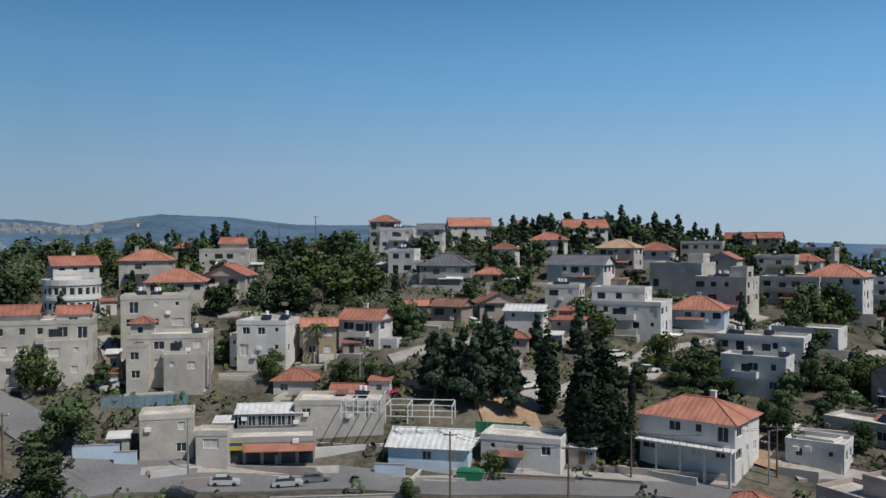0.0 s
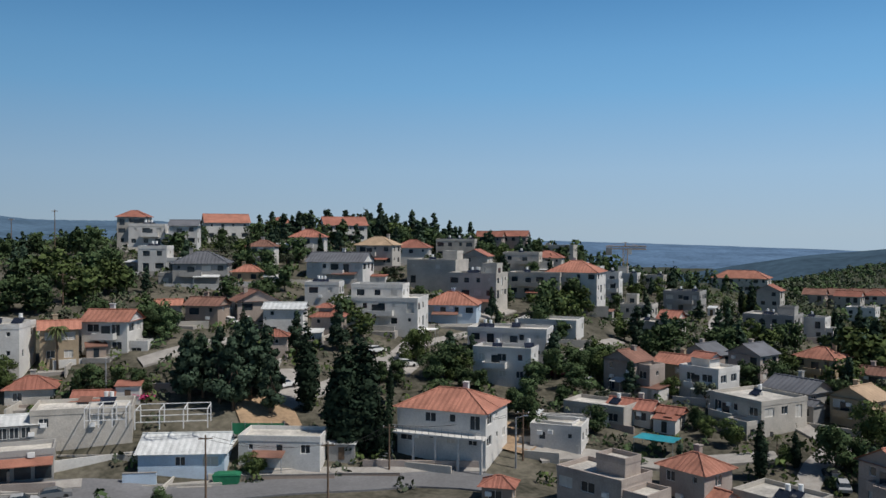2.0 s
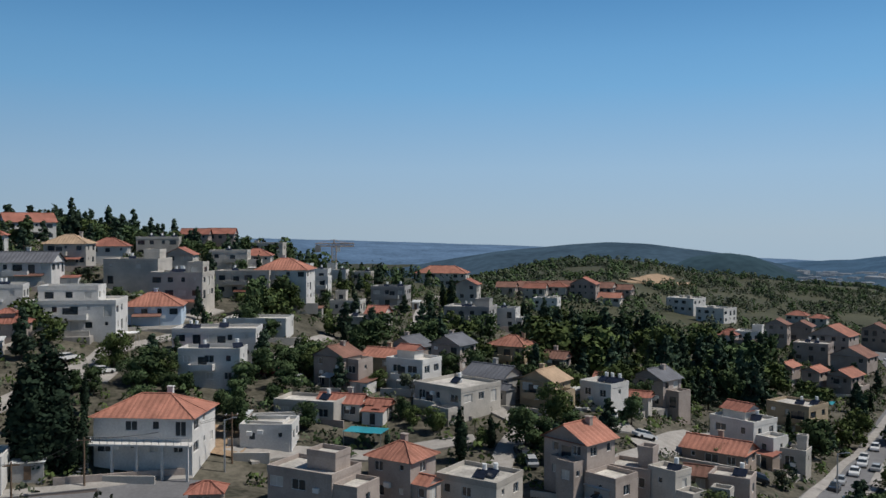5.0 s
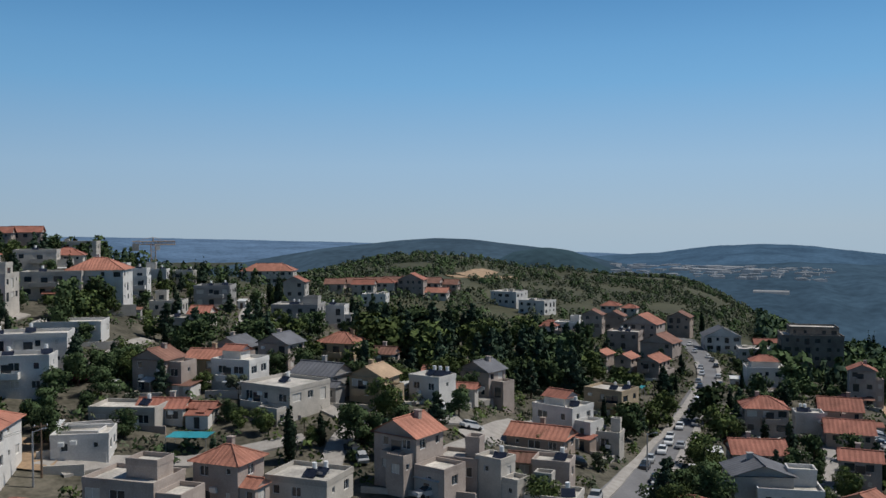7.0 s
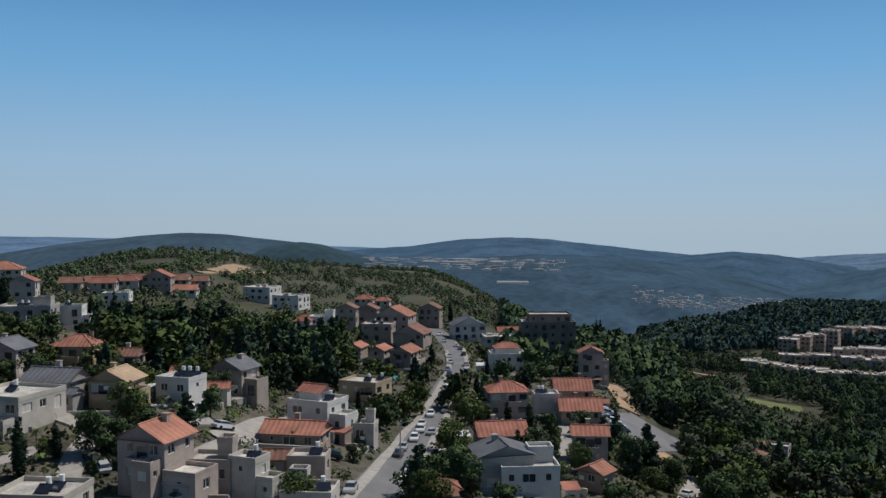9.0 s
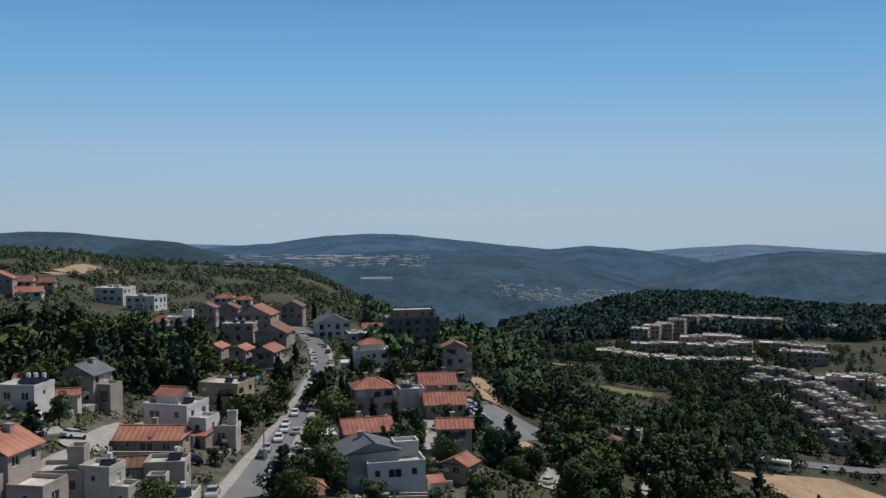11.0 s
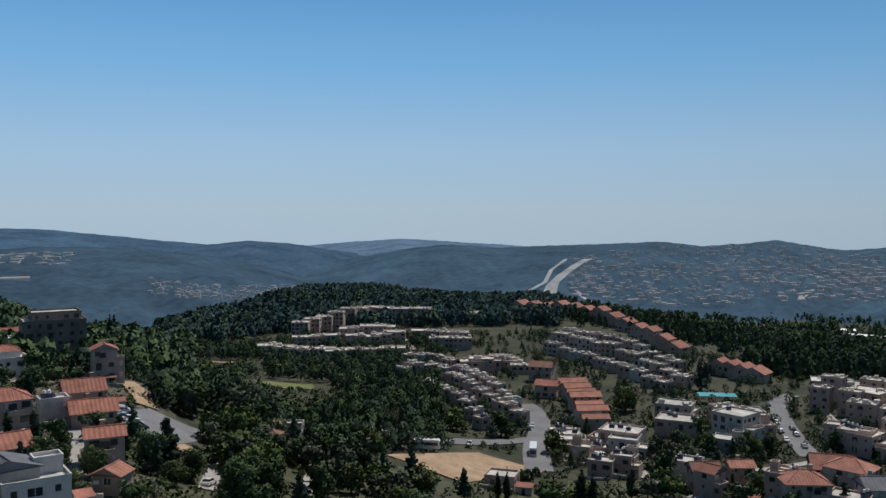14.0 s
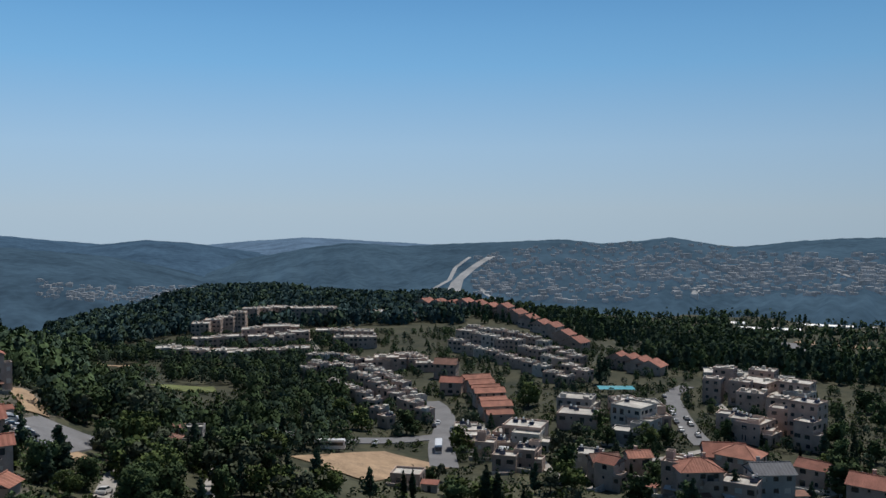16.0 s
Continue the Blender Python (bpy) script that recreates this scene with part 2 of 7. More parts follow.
reaches = np.concatenate([[0.5], np.geomspace(20, 4700, 230)])
sheet = tagged(polar_sheet("ground", np.concatenate([np.arange(-100, -32, 4), np.arange(-32, 132, 0.75), np.arange(132, 261, 4)]), reaches, SOIL),
               "dry hillside soil with scrub and stones", "ground", kind="structure")
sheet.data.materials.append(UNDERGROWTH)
sheet.data.materials.append(material("scrubby_hillside", (0.055, 0.06, 0.032), 0.95, 0.3, 0.02, 0.25, 0.5, second=(0.088, 0.088, 0.052)))
centres = np.array([np.mean([sheet.data.vertices[i].co for i in p.vertices], axis=0) for p in sheet.data.polygons])
cb, cr = np.degrees(np.arctan2(centres[:, 0], centres[:, 1])), np.hypot(centres[:, 0], centres[:, 1])
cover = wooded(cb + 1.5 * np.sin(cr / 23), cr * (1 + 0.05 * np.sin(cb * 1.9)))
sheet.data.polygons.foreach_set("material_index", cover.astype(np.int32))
LINES = []


def ribbon(name, mat, width, label, category, *line, lift=0.12, step=4.0, slab=0.0):
    """A strip draped over the ground along a line of (bearing, reach)."""
    pts = [Vector(spot(b, r)[:2]) for b, r in line]
    dense = []
    for i in range(len(pts) - 1):
        p0, p1, p2, p3 = pts[max(i - 1, 0)], pts[i], pts[i + 1], pts[min(i + 2, len(pts) - 1)]
        n = max(2, int((p2 - p1).length / step))
        for k in range(n):
            t = k / n
            dense.append(0.5 * (2 * p1 + (p2 - p0) * t + (2 * p0 - 5 * p1 + 4 * p2 - p3) * t * t + (3 * p1 - p0 - 3 * p2 + p3) * t ** 3))
    dense.append(pts[-1])
    LINES.extend((p.x, p.y, width / 2 + 0.6) for p in dense)
    s = Shape()
    rows = []
    for i, p in enumerate(dense):
        d = (dense[min(i + 1, len(dense) - 1)] - dense[max(i - 1, 0)]).normalized()
        side = Vector((d.y, -d.x))
        rows.append([(*(p + side * o), float(land(*(p + side * o))) + lift + 0.15) for o in (-width / 2, -width / 6, width / 6, width / 2)])
    for a, b in zip(rows, rows[1:]):
        for i in range(3):
            s.face(a[i], a[i + 1], b[i + 1], b[i])
        for i in (0, 3):
            lo = [(q[0], q[1], q[2] - 0.8) for q in (a[i], b[i])]
            s.face(a[i], b[i], lo[1], lo[0])
    return tagged(new(name, s.mesh(name, mat)), label, category, kind="structure")


# ---- distant ranges of hills ----
RANGES_FAR = []


def ridge(far, depth, colour, haze_glow, label, *crest, rough=6.0, seed=0.0):
    """A range of hills: crest as (bearing, degrees above the level of the eye), at a reach of far metres.
    Its haze is painted as bluish emission, typed for each range.
    """
    cb, ce = [c[0] for c in crest], [c[1] for c in crest]
    bearings = np.arange(cb[0], cb[-1] + 0.01, 0.12)
    e = np.interp(bearings, cb, ce)
    k = np.hanning(15)
    e = np.convolve(np.pad(e, 7, mode="edge"), k / k.sum(), mode="valid")
    ends = np.clip(np.minimum(bearings - cb[0], cb[-1] - bearings) / 3, 0, 1)
    top = DRONE + far * np.tan(np.radians(e))
    foot = -170.0 + 0 * top
    s, nb = [], len(bearings)
    steps = np.linspace(-1, 0.5, 26)
    for q in steps:
        r = far + depth * q
        fall = math.cos(min(1.0, abs(q)) * math.pi / 2) ** 0.9
        x, y = r * np.sin(np.radians(bearings)), r * np.cos(np.radians(bearings))
        w = np.sin(x / 90 + seed) * np.sin(y / 70 + seed) + 0.6 * np.sin(x / 33 + 2 * seed) * np.sin(y / 29) + 0.35 * np.sin(x / 11 + y / 9)
        s.append(np.stack([x, y, foot + (top - foot) * fall + rough * w * (0.25 + 1.5 * abs(q) if q < 0 else 0.25)], -1))
    v = np.concatenate(s)
    i, j = np.meshgrid(np.arange(len(steps) - 1), np.arange(nb - 1), indexing="ij")
    k = (i * nb + j).ravel()
    f = np.stack([k, k + 1, k + nb + 1, k + nb], -1)
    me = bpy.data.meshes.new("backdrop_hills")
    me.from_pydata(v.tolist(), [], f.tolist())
    me.materials.append(material("haze_glowing_hills", colour, 1.0, 0.45, 0.008, 0.06, 0.0, haze_glow=haze_glow, specular=0.0))
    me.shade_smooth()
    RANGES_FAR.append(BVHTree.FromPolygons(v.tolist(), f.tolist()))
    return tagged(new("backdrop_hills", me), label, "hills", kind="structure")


# second colour of each range: blue emission that stands in for distance haze
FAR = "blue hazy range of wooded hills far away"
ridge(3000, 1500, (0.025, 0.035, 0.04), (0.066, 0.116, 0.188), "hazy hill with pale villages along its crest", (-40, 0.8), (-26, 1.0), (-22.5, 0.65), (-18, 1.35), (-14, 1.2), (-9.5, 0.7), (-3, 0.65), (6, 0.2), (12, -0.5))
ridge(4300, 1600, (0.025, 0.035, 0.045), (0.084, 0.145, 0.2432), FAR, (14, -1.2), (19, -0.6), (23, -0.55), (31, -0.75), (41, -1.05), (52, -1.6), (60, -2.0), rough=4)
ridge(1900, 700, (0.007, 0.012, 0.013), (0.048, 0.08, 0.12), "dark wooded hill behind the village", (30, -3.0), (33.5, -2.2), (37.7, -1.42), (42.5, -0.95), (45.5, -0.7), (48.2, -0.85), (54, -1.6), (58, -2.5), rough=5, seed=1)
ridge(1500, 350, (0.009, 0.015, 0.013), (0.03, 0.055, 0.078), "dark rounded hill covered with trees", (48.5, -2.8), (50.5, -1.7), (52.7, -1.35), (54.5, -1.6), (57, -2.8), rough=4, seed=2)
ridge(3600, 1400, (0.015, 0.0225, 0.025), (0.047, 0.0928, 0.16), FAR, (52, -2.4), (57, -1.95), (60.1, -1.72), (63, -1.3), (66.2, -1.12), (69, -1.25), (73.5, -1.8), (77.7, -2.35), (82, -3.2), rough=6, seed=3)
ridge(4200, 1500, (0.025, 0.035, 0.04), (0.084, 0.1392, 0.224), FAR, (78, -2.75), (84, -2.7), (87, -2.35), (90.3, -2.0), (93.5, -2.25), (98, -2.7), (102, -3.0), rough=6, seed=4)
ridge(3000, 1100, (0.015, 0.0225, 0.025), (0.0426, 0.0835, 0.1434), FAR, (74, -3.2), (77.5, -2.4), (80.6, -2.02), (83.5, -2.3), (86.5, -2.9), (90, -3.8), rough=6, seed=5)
ridge(2000, 800, (0.01, 0.017, 0.019), (0.042, 0.075, 0.118), "wooded slope in painted blue haze above a valley village", (58, -3.0), (64, -2.5), (68, -2.25), (73, -2.4), (78, -3.0), (81.5, -3.9), (85, -5.0), rough=6, seed=6)
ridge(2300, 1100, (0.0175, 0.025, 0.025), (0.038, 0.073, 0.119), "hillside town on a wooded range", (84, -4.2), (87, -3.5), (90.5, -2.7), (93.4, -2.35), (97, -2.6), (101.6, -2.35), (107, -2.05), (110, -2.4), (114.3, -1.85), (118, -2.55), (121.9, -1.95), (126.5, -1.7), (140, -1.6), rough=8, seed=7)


# ---- houses ----
def pane_mesh(w, h, kind):
    s = Shape()
    s.box(-w / 2 + 0.05, w / 2 - 0.05, -0.02, 0.02, 0.05, h - 0.05)
    return s.mesh("pane", GLASS if kind == "glass" else SHUTTER)


def frame_mesh(w, h):
    """A window frame of one piece: a plate with one or two openings, and a sill drawn forward."""
    t, k = 0.07, 0.05
    xs = [-w / 2, -w / 2 + t, w / 2 - t, w / 2] if w <= 1.1 else [-w / 2, -w / 2 + t, -t / 2, t / 2, w / 2 - t, w / 2]
    zs = [0, t, h - t, h]
    s, n = Shape(), len(xs)
    s.v = [(x, y, z) for y in (-k, k) for z in zs for x in xs]

    def at(i, j, q):
        return q * n * 4 + j * n + i
    solid = {(i, j) for i in range(n - 1) for j in range(3) if j != 1 or i % 2 == 0}
    for i, j in solid:
        s.f.append((at(i, j, 0), at(i + 1, j, 0), at(i + 1, j + 1, 0), at(i, j + 1, 0)))
        for (p, q), (a, b), (c, d) in (((i, j - 1), (i, j), (i + 1, j)), ((i + 1, j), (i + 1, j), (i + 1, j + 1)), ((i, j + 1), (i + 1, j + 1), (i, j + 1)), ((i - 1, j), (i, j + 1), (i, j))):
            if (p, q) not in solid:
                s.f.append((at(c, d, 0), at(a, b, 0), at(a, b, 1), at(c, d, 1)))
    return s.mesh("window", FRAME)


def facade(s, place, wide, z0, z1, holes, deep=0.24):
    """A wall face with openings: place(u, z, d) gives the point at u along, z up, d inwards."""
    us = sorted({0.0, wide, *(h[0] for h in holes), *(h[1] for h in holes)})
    zs = sorted({z0, z1, *(h[2] for h in holes), *(h[3] for h in holes)})
    for u0, u1 in zip(us, us[1:]):
        for a, b in zip(zs, zs[1:]):
            if not any(h[0] <= u0 and u1 <= h[1] and h[2] <= a and b <= h[3] for h in holes):
                s.face(place(u0, a, 0), place(u1, a, 0), place(u1, b, 0), place(u0, b, 0))
    for u0, u1, a, b in holes:
        ring = [(u0, a), (u1, a), (u1, b), (u0, b)]
        for p, q in zip(ring, ring[1:] + ring[:1]):
            s.face(place(*p, 0), place(*q, 0), place(*q, deep), place(*p, deep))


def block(owner, w, d, z0, z1, wall, rng, cx=0.0, cy=0.0, windows=1.0, fine=2, storey=3.1, name="wall"):
    """Four walls with recessed windows, on the footprint w x d round cx, cy."""
    s = Shape()
    sides = [(w, lambda u, z, t: (cx - w / 2 + u, cy - d / 2 + t, z), 0), (d, lambda u, z, t: (cx + w / 2 - t, cy - d / 2 + u, z), 90),
             (w, lambda u, z, t: (cx + w / 2 - u, cy + d / 2 - t, z), 180), (d, lambda u, z, t: (cx - w / 2 + t, cy + d / 2 - u, z), 270)]
    found = []
    for k, (wide, place, turn) in enumerate(sides):
        holes = []
        floors = max(1, int((z1 - max(z0, 0) + 0.4) / storey)) if windows else 0
        cols = max(1, int(wide / 3.0)) if k != 2 else 0
        for fl in range(floors):
            top = z1 - fl * storey - 0.55
            for c in range(cols):
                if rng.random() > windows * 0.95:
                    continue
                ww, hh = rng.choice(((1.0, 1.2), (1.4, 1.3), (1.4, 1.3), (1.8, 1.4), (0.7, 0.8), (1.6, 2.1), (2.2, 1.4)))
                ww = min(ww, wide * 0.6)
                u = wide * (c + 0.5) / cols + rng.uniform(-0.3, 0.3)
                u = min(max(u, ww / 2 + 0.3), wide - ww / 2 - 0.3)
                if top - hh < z0 + 0.3:
                    continue
                holes.append((u - ww / 2, u + ww / 2, top - hh, top))
                found.append((place(u, top - hh, 0.16), turn, ww, hh))
        facade(s, place, wide, z0, z1, holes)
    s.face((cx - w / 2, cy - d / 2, z1), (cx + w / 2, cy - d / 2, z1), (cx + w / 2, cy + d / 2, z1), (cx - w / 2, cy + d / 2, z1))
    ob = part(name, s, WALLS[wall], owner)
    if not fine and found:
        s = Shape()
        for at, turn, ww, hh in found:
            k = len(s.v)
            s.box(-ww / 2, ww / 2, -0.03, 0.03, 0, hh)
            s.v[k:] = [tuple(pose(*at, 0, 0, turn) @ Vector(p)) for p in s.v[k:]]
        tagged(part("glazing", s, GLASS, owner), kind="stuff")
        return ob
    for at, turn, ww, hh in found:
        kind = "glass" if rng.random() < 0.72 else "shutter"
        key = (round(ww, 2), hh, kind)
        if fine == 2:
            win = part("window", shared(("w", key[0], hh), lambda: frame_mesh(ww, hh)), None, owner)
            win.matrix_basis = pose(*at, 0, 0, turn)
            part("pane", shared(("p", *key), lambda: pane_mesh(*key)), None, win)
        else:
            win = part("window", shared(("p", *key), lambda: pane_mesh(*key)), None, owner)
            win.matrix_basis = pose(*at, 0, 0, turn)
    return ob


def slope(s, a, b, c, d, rib):
    """A tiled slope: eave from a to b, its top from d (over a) to c (over b), ribbed every rib metres."""
    a, b, c, d = map(Vector, (a, b, c, d))
    along = (b - a).normalized()
    length = (b - a).length
    up = (c - b) - along * (c - b).dot(along)
    if up.length < 1e-4:
        up = (d - a) - along * (d - a).dot(along)
    n = along.cross(up).normalized()
    rise = up.length
    ud, uc = (d - a).dot(along), (c - a).dot(along)
    k = max(2, int(length / rib))
    cuts = sorted({*(length * i / k for i in range(k + 1)), min(max(ud, 0), length), min(max(uc, 0), length)})

    def top(u):
        if ud > 1e-6 and u < ud:
            return rise * u / ud
        if uc < length - 1e-6 and u > uc:
            return rise * (length - u) / (length - uc)
        return rise
    row = []
    for i, u in enumerate(cuts):
        off = n * (0.05 if i % 2 else -0.02)
        p = a + along * u + off
        row.append((p, p + up.normalized() * top(u)))
    for (p, q), (r, t) in zip(row, row[1:]):
        s.face(p, r, t, q)


def roof(owner, kind, w, d, z, mat, cx=0.0, cy=0.0, pitch=0.5, over=0.5, rib=0.45, wall=None):
    s, x0, x1, y0, y1 = Shape(), cx - w / 2 - over, cx + w / 2 + over, cy - d / 2 - over, cy + d / 2 + over
    if kind == "flat":
        h, t = 0.7, 0.22
        e = 0.06
        x0, x1, y0, y1 = cx - w / 2 - e, cx + w / 2 + e, cy - d / 2 - e, cy + d / 2 + e
        s.box(x0, x1, y0, y0 + t, z - 0.12, z + h).box(x0, x1, y1 - t, y1, z - 0.12, z + h)
        s.box(x0, x0 + t, y0 + t, y1 - t, z - 0.12, z + h).box(x1 - t, x1, y0 + t, y1 - t, z - 0.12, z + h)
        part("parapet", s, wall, owner)
        deck = Shape().box(x0 + t, x1 - t, y0 + t, y1 - t, z - 0.1, z + 0.12)
        return part("roof", deck, FLATS, owner)
    if kind == "hip":
        rise = pitch * min(w, d) / 2 + 0.2
        k = min(w, d) / 2 + over
        if w >= d:
            p, q = (x0 + k, cy, z + rise), (x1 - k, cy, z + rise)
        else:
            p, q = (cx, y0 + k, z + rise), (cx, y1 - k, z + rise)
        A, B, C, D = (x0, y0, z - 0.1), (x1, y0, z - 0.1), (x1, y1, z - 0.1), (x0, y1, z - 0.1)
        if w >= d:
            for f in ((A, B, q, p), (B, C, q, q), (C, D, p, q), (D, A, p, p)):
                slope(s, *f, rib)
        else:
            for f in ((A, B, p, p), (B, C, q, p), (C, D, q, q), (D, A, p, q)):
                slope(s, *f, rib)
        s.face(D, C, B, A)
        for a, b in ((p, q), (A, p), (D, p if w >= d else q), (B, q if w >= d else p), (C, q)):
            if (Vector(a) - Vector(b)).length > 0.1:
                s.tube(Vector(a) + Vector((0, 0, 0.04)), Vector(b) + Vector((0, 0, 0.04)), 0.13, 0.13, 5)
    else:
        along_x = kind == "gable"
        if along_x:
            rise = pitch * d / 2
            p, q = (x0, cy, z + rise), (x1, cy, z + rise)
            A, B, C, D = (x0, y0, z - 0.12), (x1, y0, z - 0.12), (x1, y1, z - 0.12), (x0, y1, z - 0.12)
            slope(s, A, B, q, p, rib)
            slope(s, C, D, p, q, rib)
            ends = (((cx - w / 2, cy - d / 2, z), (cx - w / 2, cy + d / 2, z), (cx - w / 2, cy, z + rise)), ((cx + w / 2, cy + d / 2, z), (cx + w / 2, cy - d / 2, z), (cx + w / 2, cy, z + rise)))
        else:
            rise = pitch * w / 2
            p, q = (cx, y0, z + rise), (cx, y1, z + rise)
            A, B, C, D = (x0, y0, z - 0.12), (x1, y0, z - 0.12), (x1, y1, z - 0.12), (x0, y1, z - 0.12)
            slope(s, B, C, q, p, rib)
            slope(s, D, A, p, q, rib)
            ends = (((cx - w / 2, cy - d / 2, z), (cx, cy - d / 2, z + rise), (cx + w / 2, cy - d / 2, z)), ((cx + w / 2, cy + d / 2, z), (cx, cy + d / 2, z + rise), (cx - w / 2, cy + d / 2, z)))
        s.face(D, C, B, A)
        s.tube(Vector(p) + Vector((0, 0, 0.05)), Vector(q) + Vector((0, 0, 0.05)), 0.14, 0.14, 5)
        for e in ends:
            part("gable_wall", Shape().face(*e), wall, owner)
    return part("roof", s, mat, owner)


COLOURS = {"stone": "cream limestone", "white": "white plastered", "pink": "rose limestone", "rose": "warm rosy limestone", "yellow": "ochre plastered", "grey": "grey plastered",
           "brown": "brown stone", "blue": "pale blue plastered", "raw": "raw concrete"}
TILES = {"red": "red", "orange": "orange", "brown": "weathered brown", "slate": "dark grey", "tan": "tan", "sheet": "pale sheet-metal"}
HOUSES = []


def house(bearing, reach, w, d, h, turn=0.0, top="flat", wall="stone", tiles="red", pitch=0.5, upper=None, windows=1.0, balcony=0, heaters=1, group="", plain=False, wings=()):
    """A house whose middle lies at bearing and reach, its front turned to the drone (and turn degrees to the left seen from above).
    upper: (width, depth, shift along, shift back, height, top) of a smaller block on the roof."""
    rng = random.Random(round(bearing * 1000 + reach))
    x, y, _ = spot(bearing, reach)
    m = Matrix.Translation((x, y, 0)) @ pose(0, 0, 0, 0, 0, turn - bearing)
    corners = [m @ Vector((sx * w / 2, sy * d / 2, 0)) for sx in (-1, 1) for sy in (-1, 1)]
    zs = [float(land(c.x, c.y)) for c in corners]
    front = sum(zs) / 4 if reach > 400 else (zs[0] + zs[2]) / 2
    m = Matrix.Translation((x, y, front)) @ pose(0, 0, 0, 0, 0, turn - bearing)
    z0 = min(zs) - front - 0.4
    floors = ("single-storey", "two-storey", "three-storey", "four-storey")[min(3, max(0, int((h + 0.6) / 3.1) - 1))]
    crown = "a flat parapet roof" if top == "flat" else f"a {TILES[tiles]} tiled {'hipped' if top == 'hip' else 'gabled'} roof" if tiles != "sheet" else "a pale sheet-metal roof"
    owner = thing("house", m, f"{floors} {COLOURS[wall]} house with {crown}", "house", group)
    flat_top = top == "flat"
    fine = 2 if reach < 172 else 1 if reach < 290 else 0
    rib = 0.45 if reach < 260 else 2.0
    block(owner, w, d, z0, h, wall, rng, windows=windows, fine=fine)
    roof(owner, top, w, d, h, ROOFS[tiles], rib=rib, wall=WALLS[wall], pitch=pitch)
    if upper:
        uw, ud, ux, uy, uh, ut = upper
        block(owner, uw, ud, h + 0.1, h + uh, wall, rng, cx=ux, cy=uy, windows=windows, fine=fine, name="upper_wall")
        roof(owner, ut, uw, ud, h + uh, ROOFS[tiles], cx=ux, cy=uy, rib=rib, wall=WALLS[wall], pitch=pitch)
    for ww, wd, wx, wy, wh, wt in wings:
        block(owner, ww, wd, z0 - 1.0, wh, wall, rng, cx=wx, cy=wy, windows=windows, fine=fine, name="wing_wall")
        roof(owner, wt, ww - (0.13 if wt == "flat" else 0), wd - (0.13 if wt == "flat" else 0), wh, ROOFS[tiles], cx=wx, cy=wy, rib=rib, wall=WALLS[wall], pitch=pitch, over=0.3)
    if flat_top and heaters and not upper and not plain and reach < 330 and windows and rng.random() < 0.3:
        uw, ud, uh = w * rng.uniform(0.28, 0.45), d * rng.uniform(0.3, 0.5), rng.uniform(2.0, 2.6)
        ux, uy = rng.choice((-0.25, 0.25)) * w, 0.22 * d
        upper = (uw, ud, ux, uy, uh, "flat")
        block(owner, uw, ud, h + 0.1, h + uh, wall, rng, cx=ux, cy=uy, windows=0.5, fine=fine, name="stair_head")
        roof(owner, "flat", uw, ud, h + uh, None, cx=ux, cy=uy, wall=WALLS[wall])
    if windows and reach < 300 and h > 5.2 and not plain and rng.random() < 0.4:
        aw, ad, side = w * rng.uniform(0.25, 0.4), d * rng.uniform(0.5, 0.8), rng.choice((-1, 1))
        block(owner, aw, ad, z0 - 1.0, h - 3.0, wall, rng, cx=side * (w + aw) / 2, cy=-0.08 * d, windows=windows, fine=fine, name="annex_wall")
        roof(owner, "flat", aw - 0.13, ad, h - 3.0, None, cx=side * ((w + aw) / 2 + 0.01), cy=-0.08 * d, wall=WALLS[wall])
    if not balcony and not plain and windows > 0.7 and heaters and reach < 300 and h > 5.5 and rng.random() < 0.5:
        balcony = rng.choice((1, 1, 2))
    if reach < 215 and windows > 0.3:
        for k in range(rng.randrange(0, 3)):
            ax, az = rng.uniform(-0.4, 0.4) * w, rng.uniform(0.25, 0.8) * h
            part("air_conditioner", shared("ac", lambda: Shape().box(-0.42, 0.42, -0.36, 0, 0, 0.6).mesh("air_conditioner", TANK)), None, owner).matrix_basis = pose(ax, -d / 2 - 0.01, az)
    if reach < 260 and windows > 0.7 and rng.random() < 0.3:
        ax, aw2 = rng.uniform(-0.2, 0.2) * w, w * rng.uniform(0.3, 0.55)
        s = Shape()
        for q in (0, 1):
            pts = [(ax - aw2 / 2, -d / 2 - 2.2, 2.3 + 0.08 * q), (ax + aw2 / 2, -d / 2 - 2.2, 2.3 + 0.08 * q), (ax + aw2 / 2, -d / 2 - 0.02, 2.8 + 0.08 * q), (ax - aw2 / 2, -d / 2 - 0.02, 2.8 + 0.08 * q)]
            s.face(*(pts if q else reversed(pts)))
        part("awning", s, rng.choice((ROOFS["sheet"], ROOFS["red"], ROOFS["brown"])), owner)
        for q in (-1, 1):
            part("awning_post", Shape().box(ax + q * aw2 / 2.1 - 0.06, ax + q * aw2 / 2.1 + 0.06, -d / 2 - 2.1, -d / 2 - 1.98, -1.0, 2.32), METAL, owner)
    if reach < 260 and top in ("gable", "gable_end", "hip") and tiles != "sheet" and w > 6:
        px, py = rng.uniform(-0.25, 0.25) * w, 0.18 * d
        part("chimney", Shape().box(px - 0.4, px + 0.4, py - 0.35, py + 0.35, h, h + pitch * min(w, d) / 2 + 0.9).box(px - 0.5, px + 0.5, py - 0.45, py + 0.45, h + pitch * min(w, d) / 2 + 0.9, h + pitch * min(w, d) / 2 + 1.02), WALLS[wall], owner)
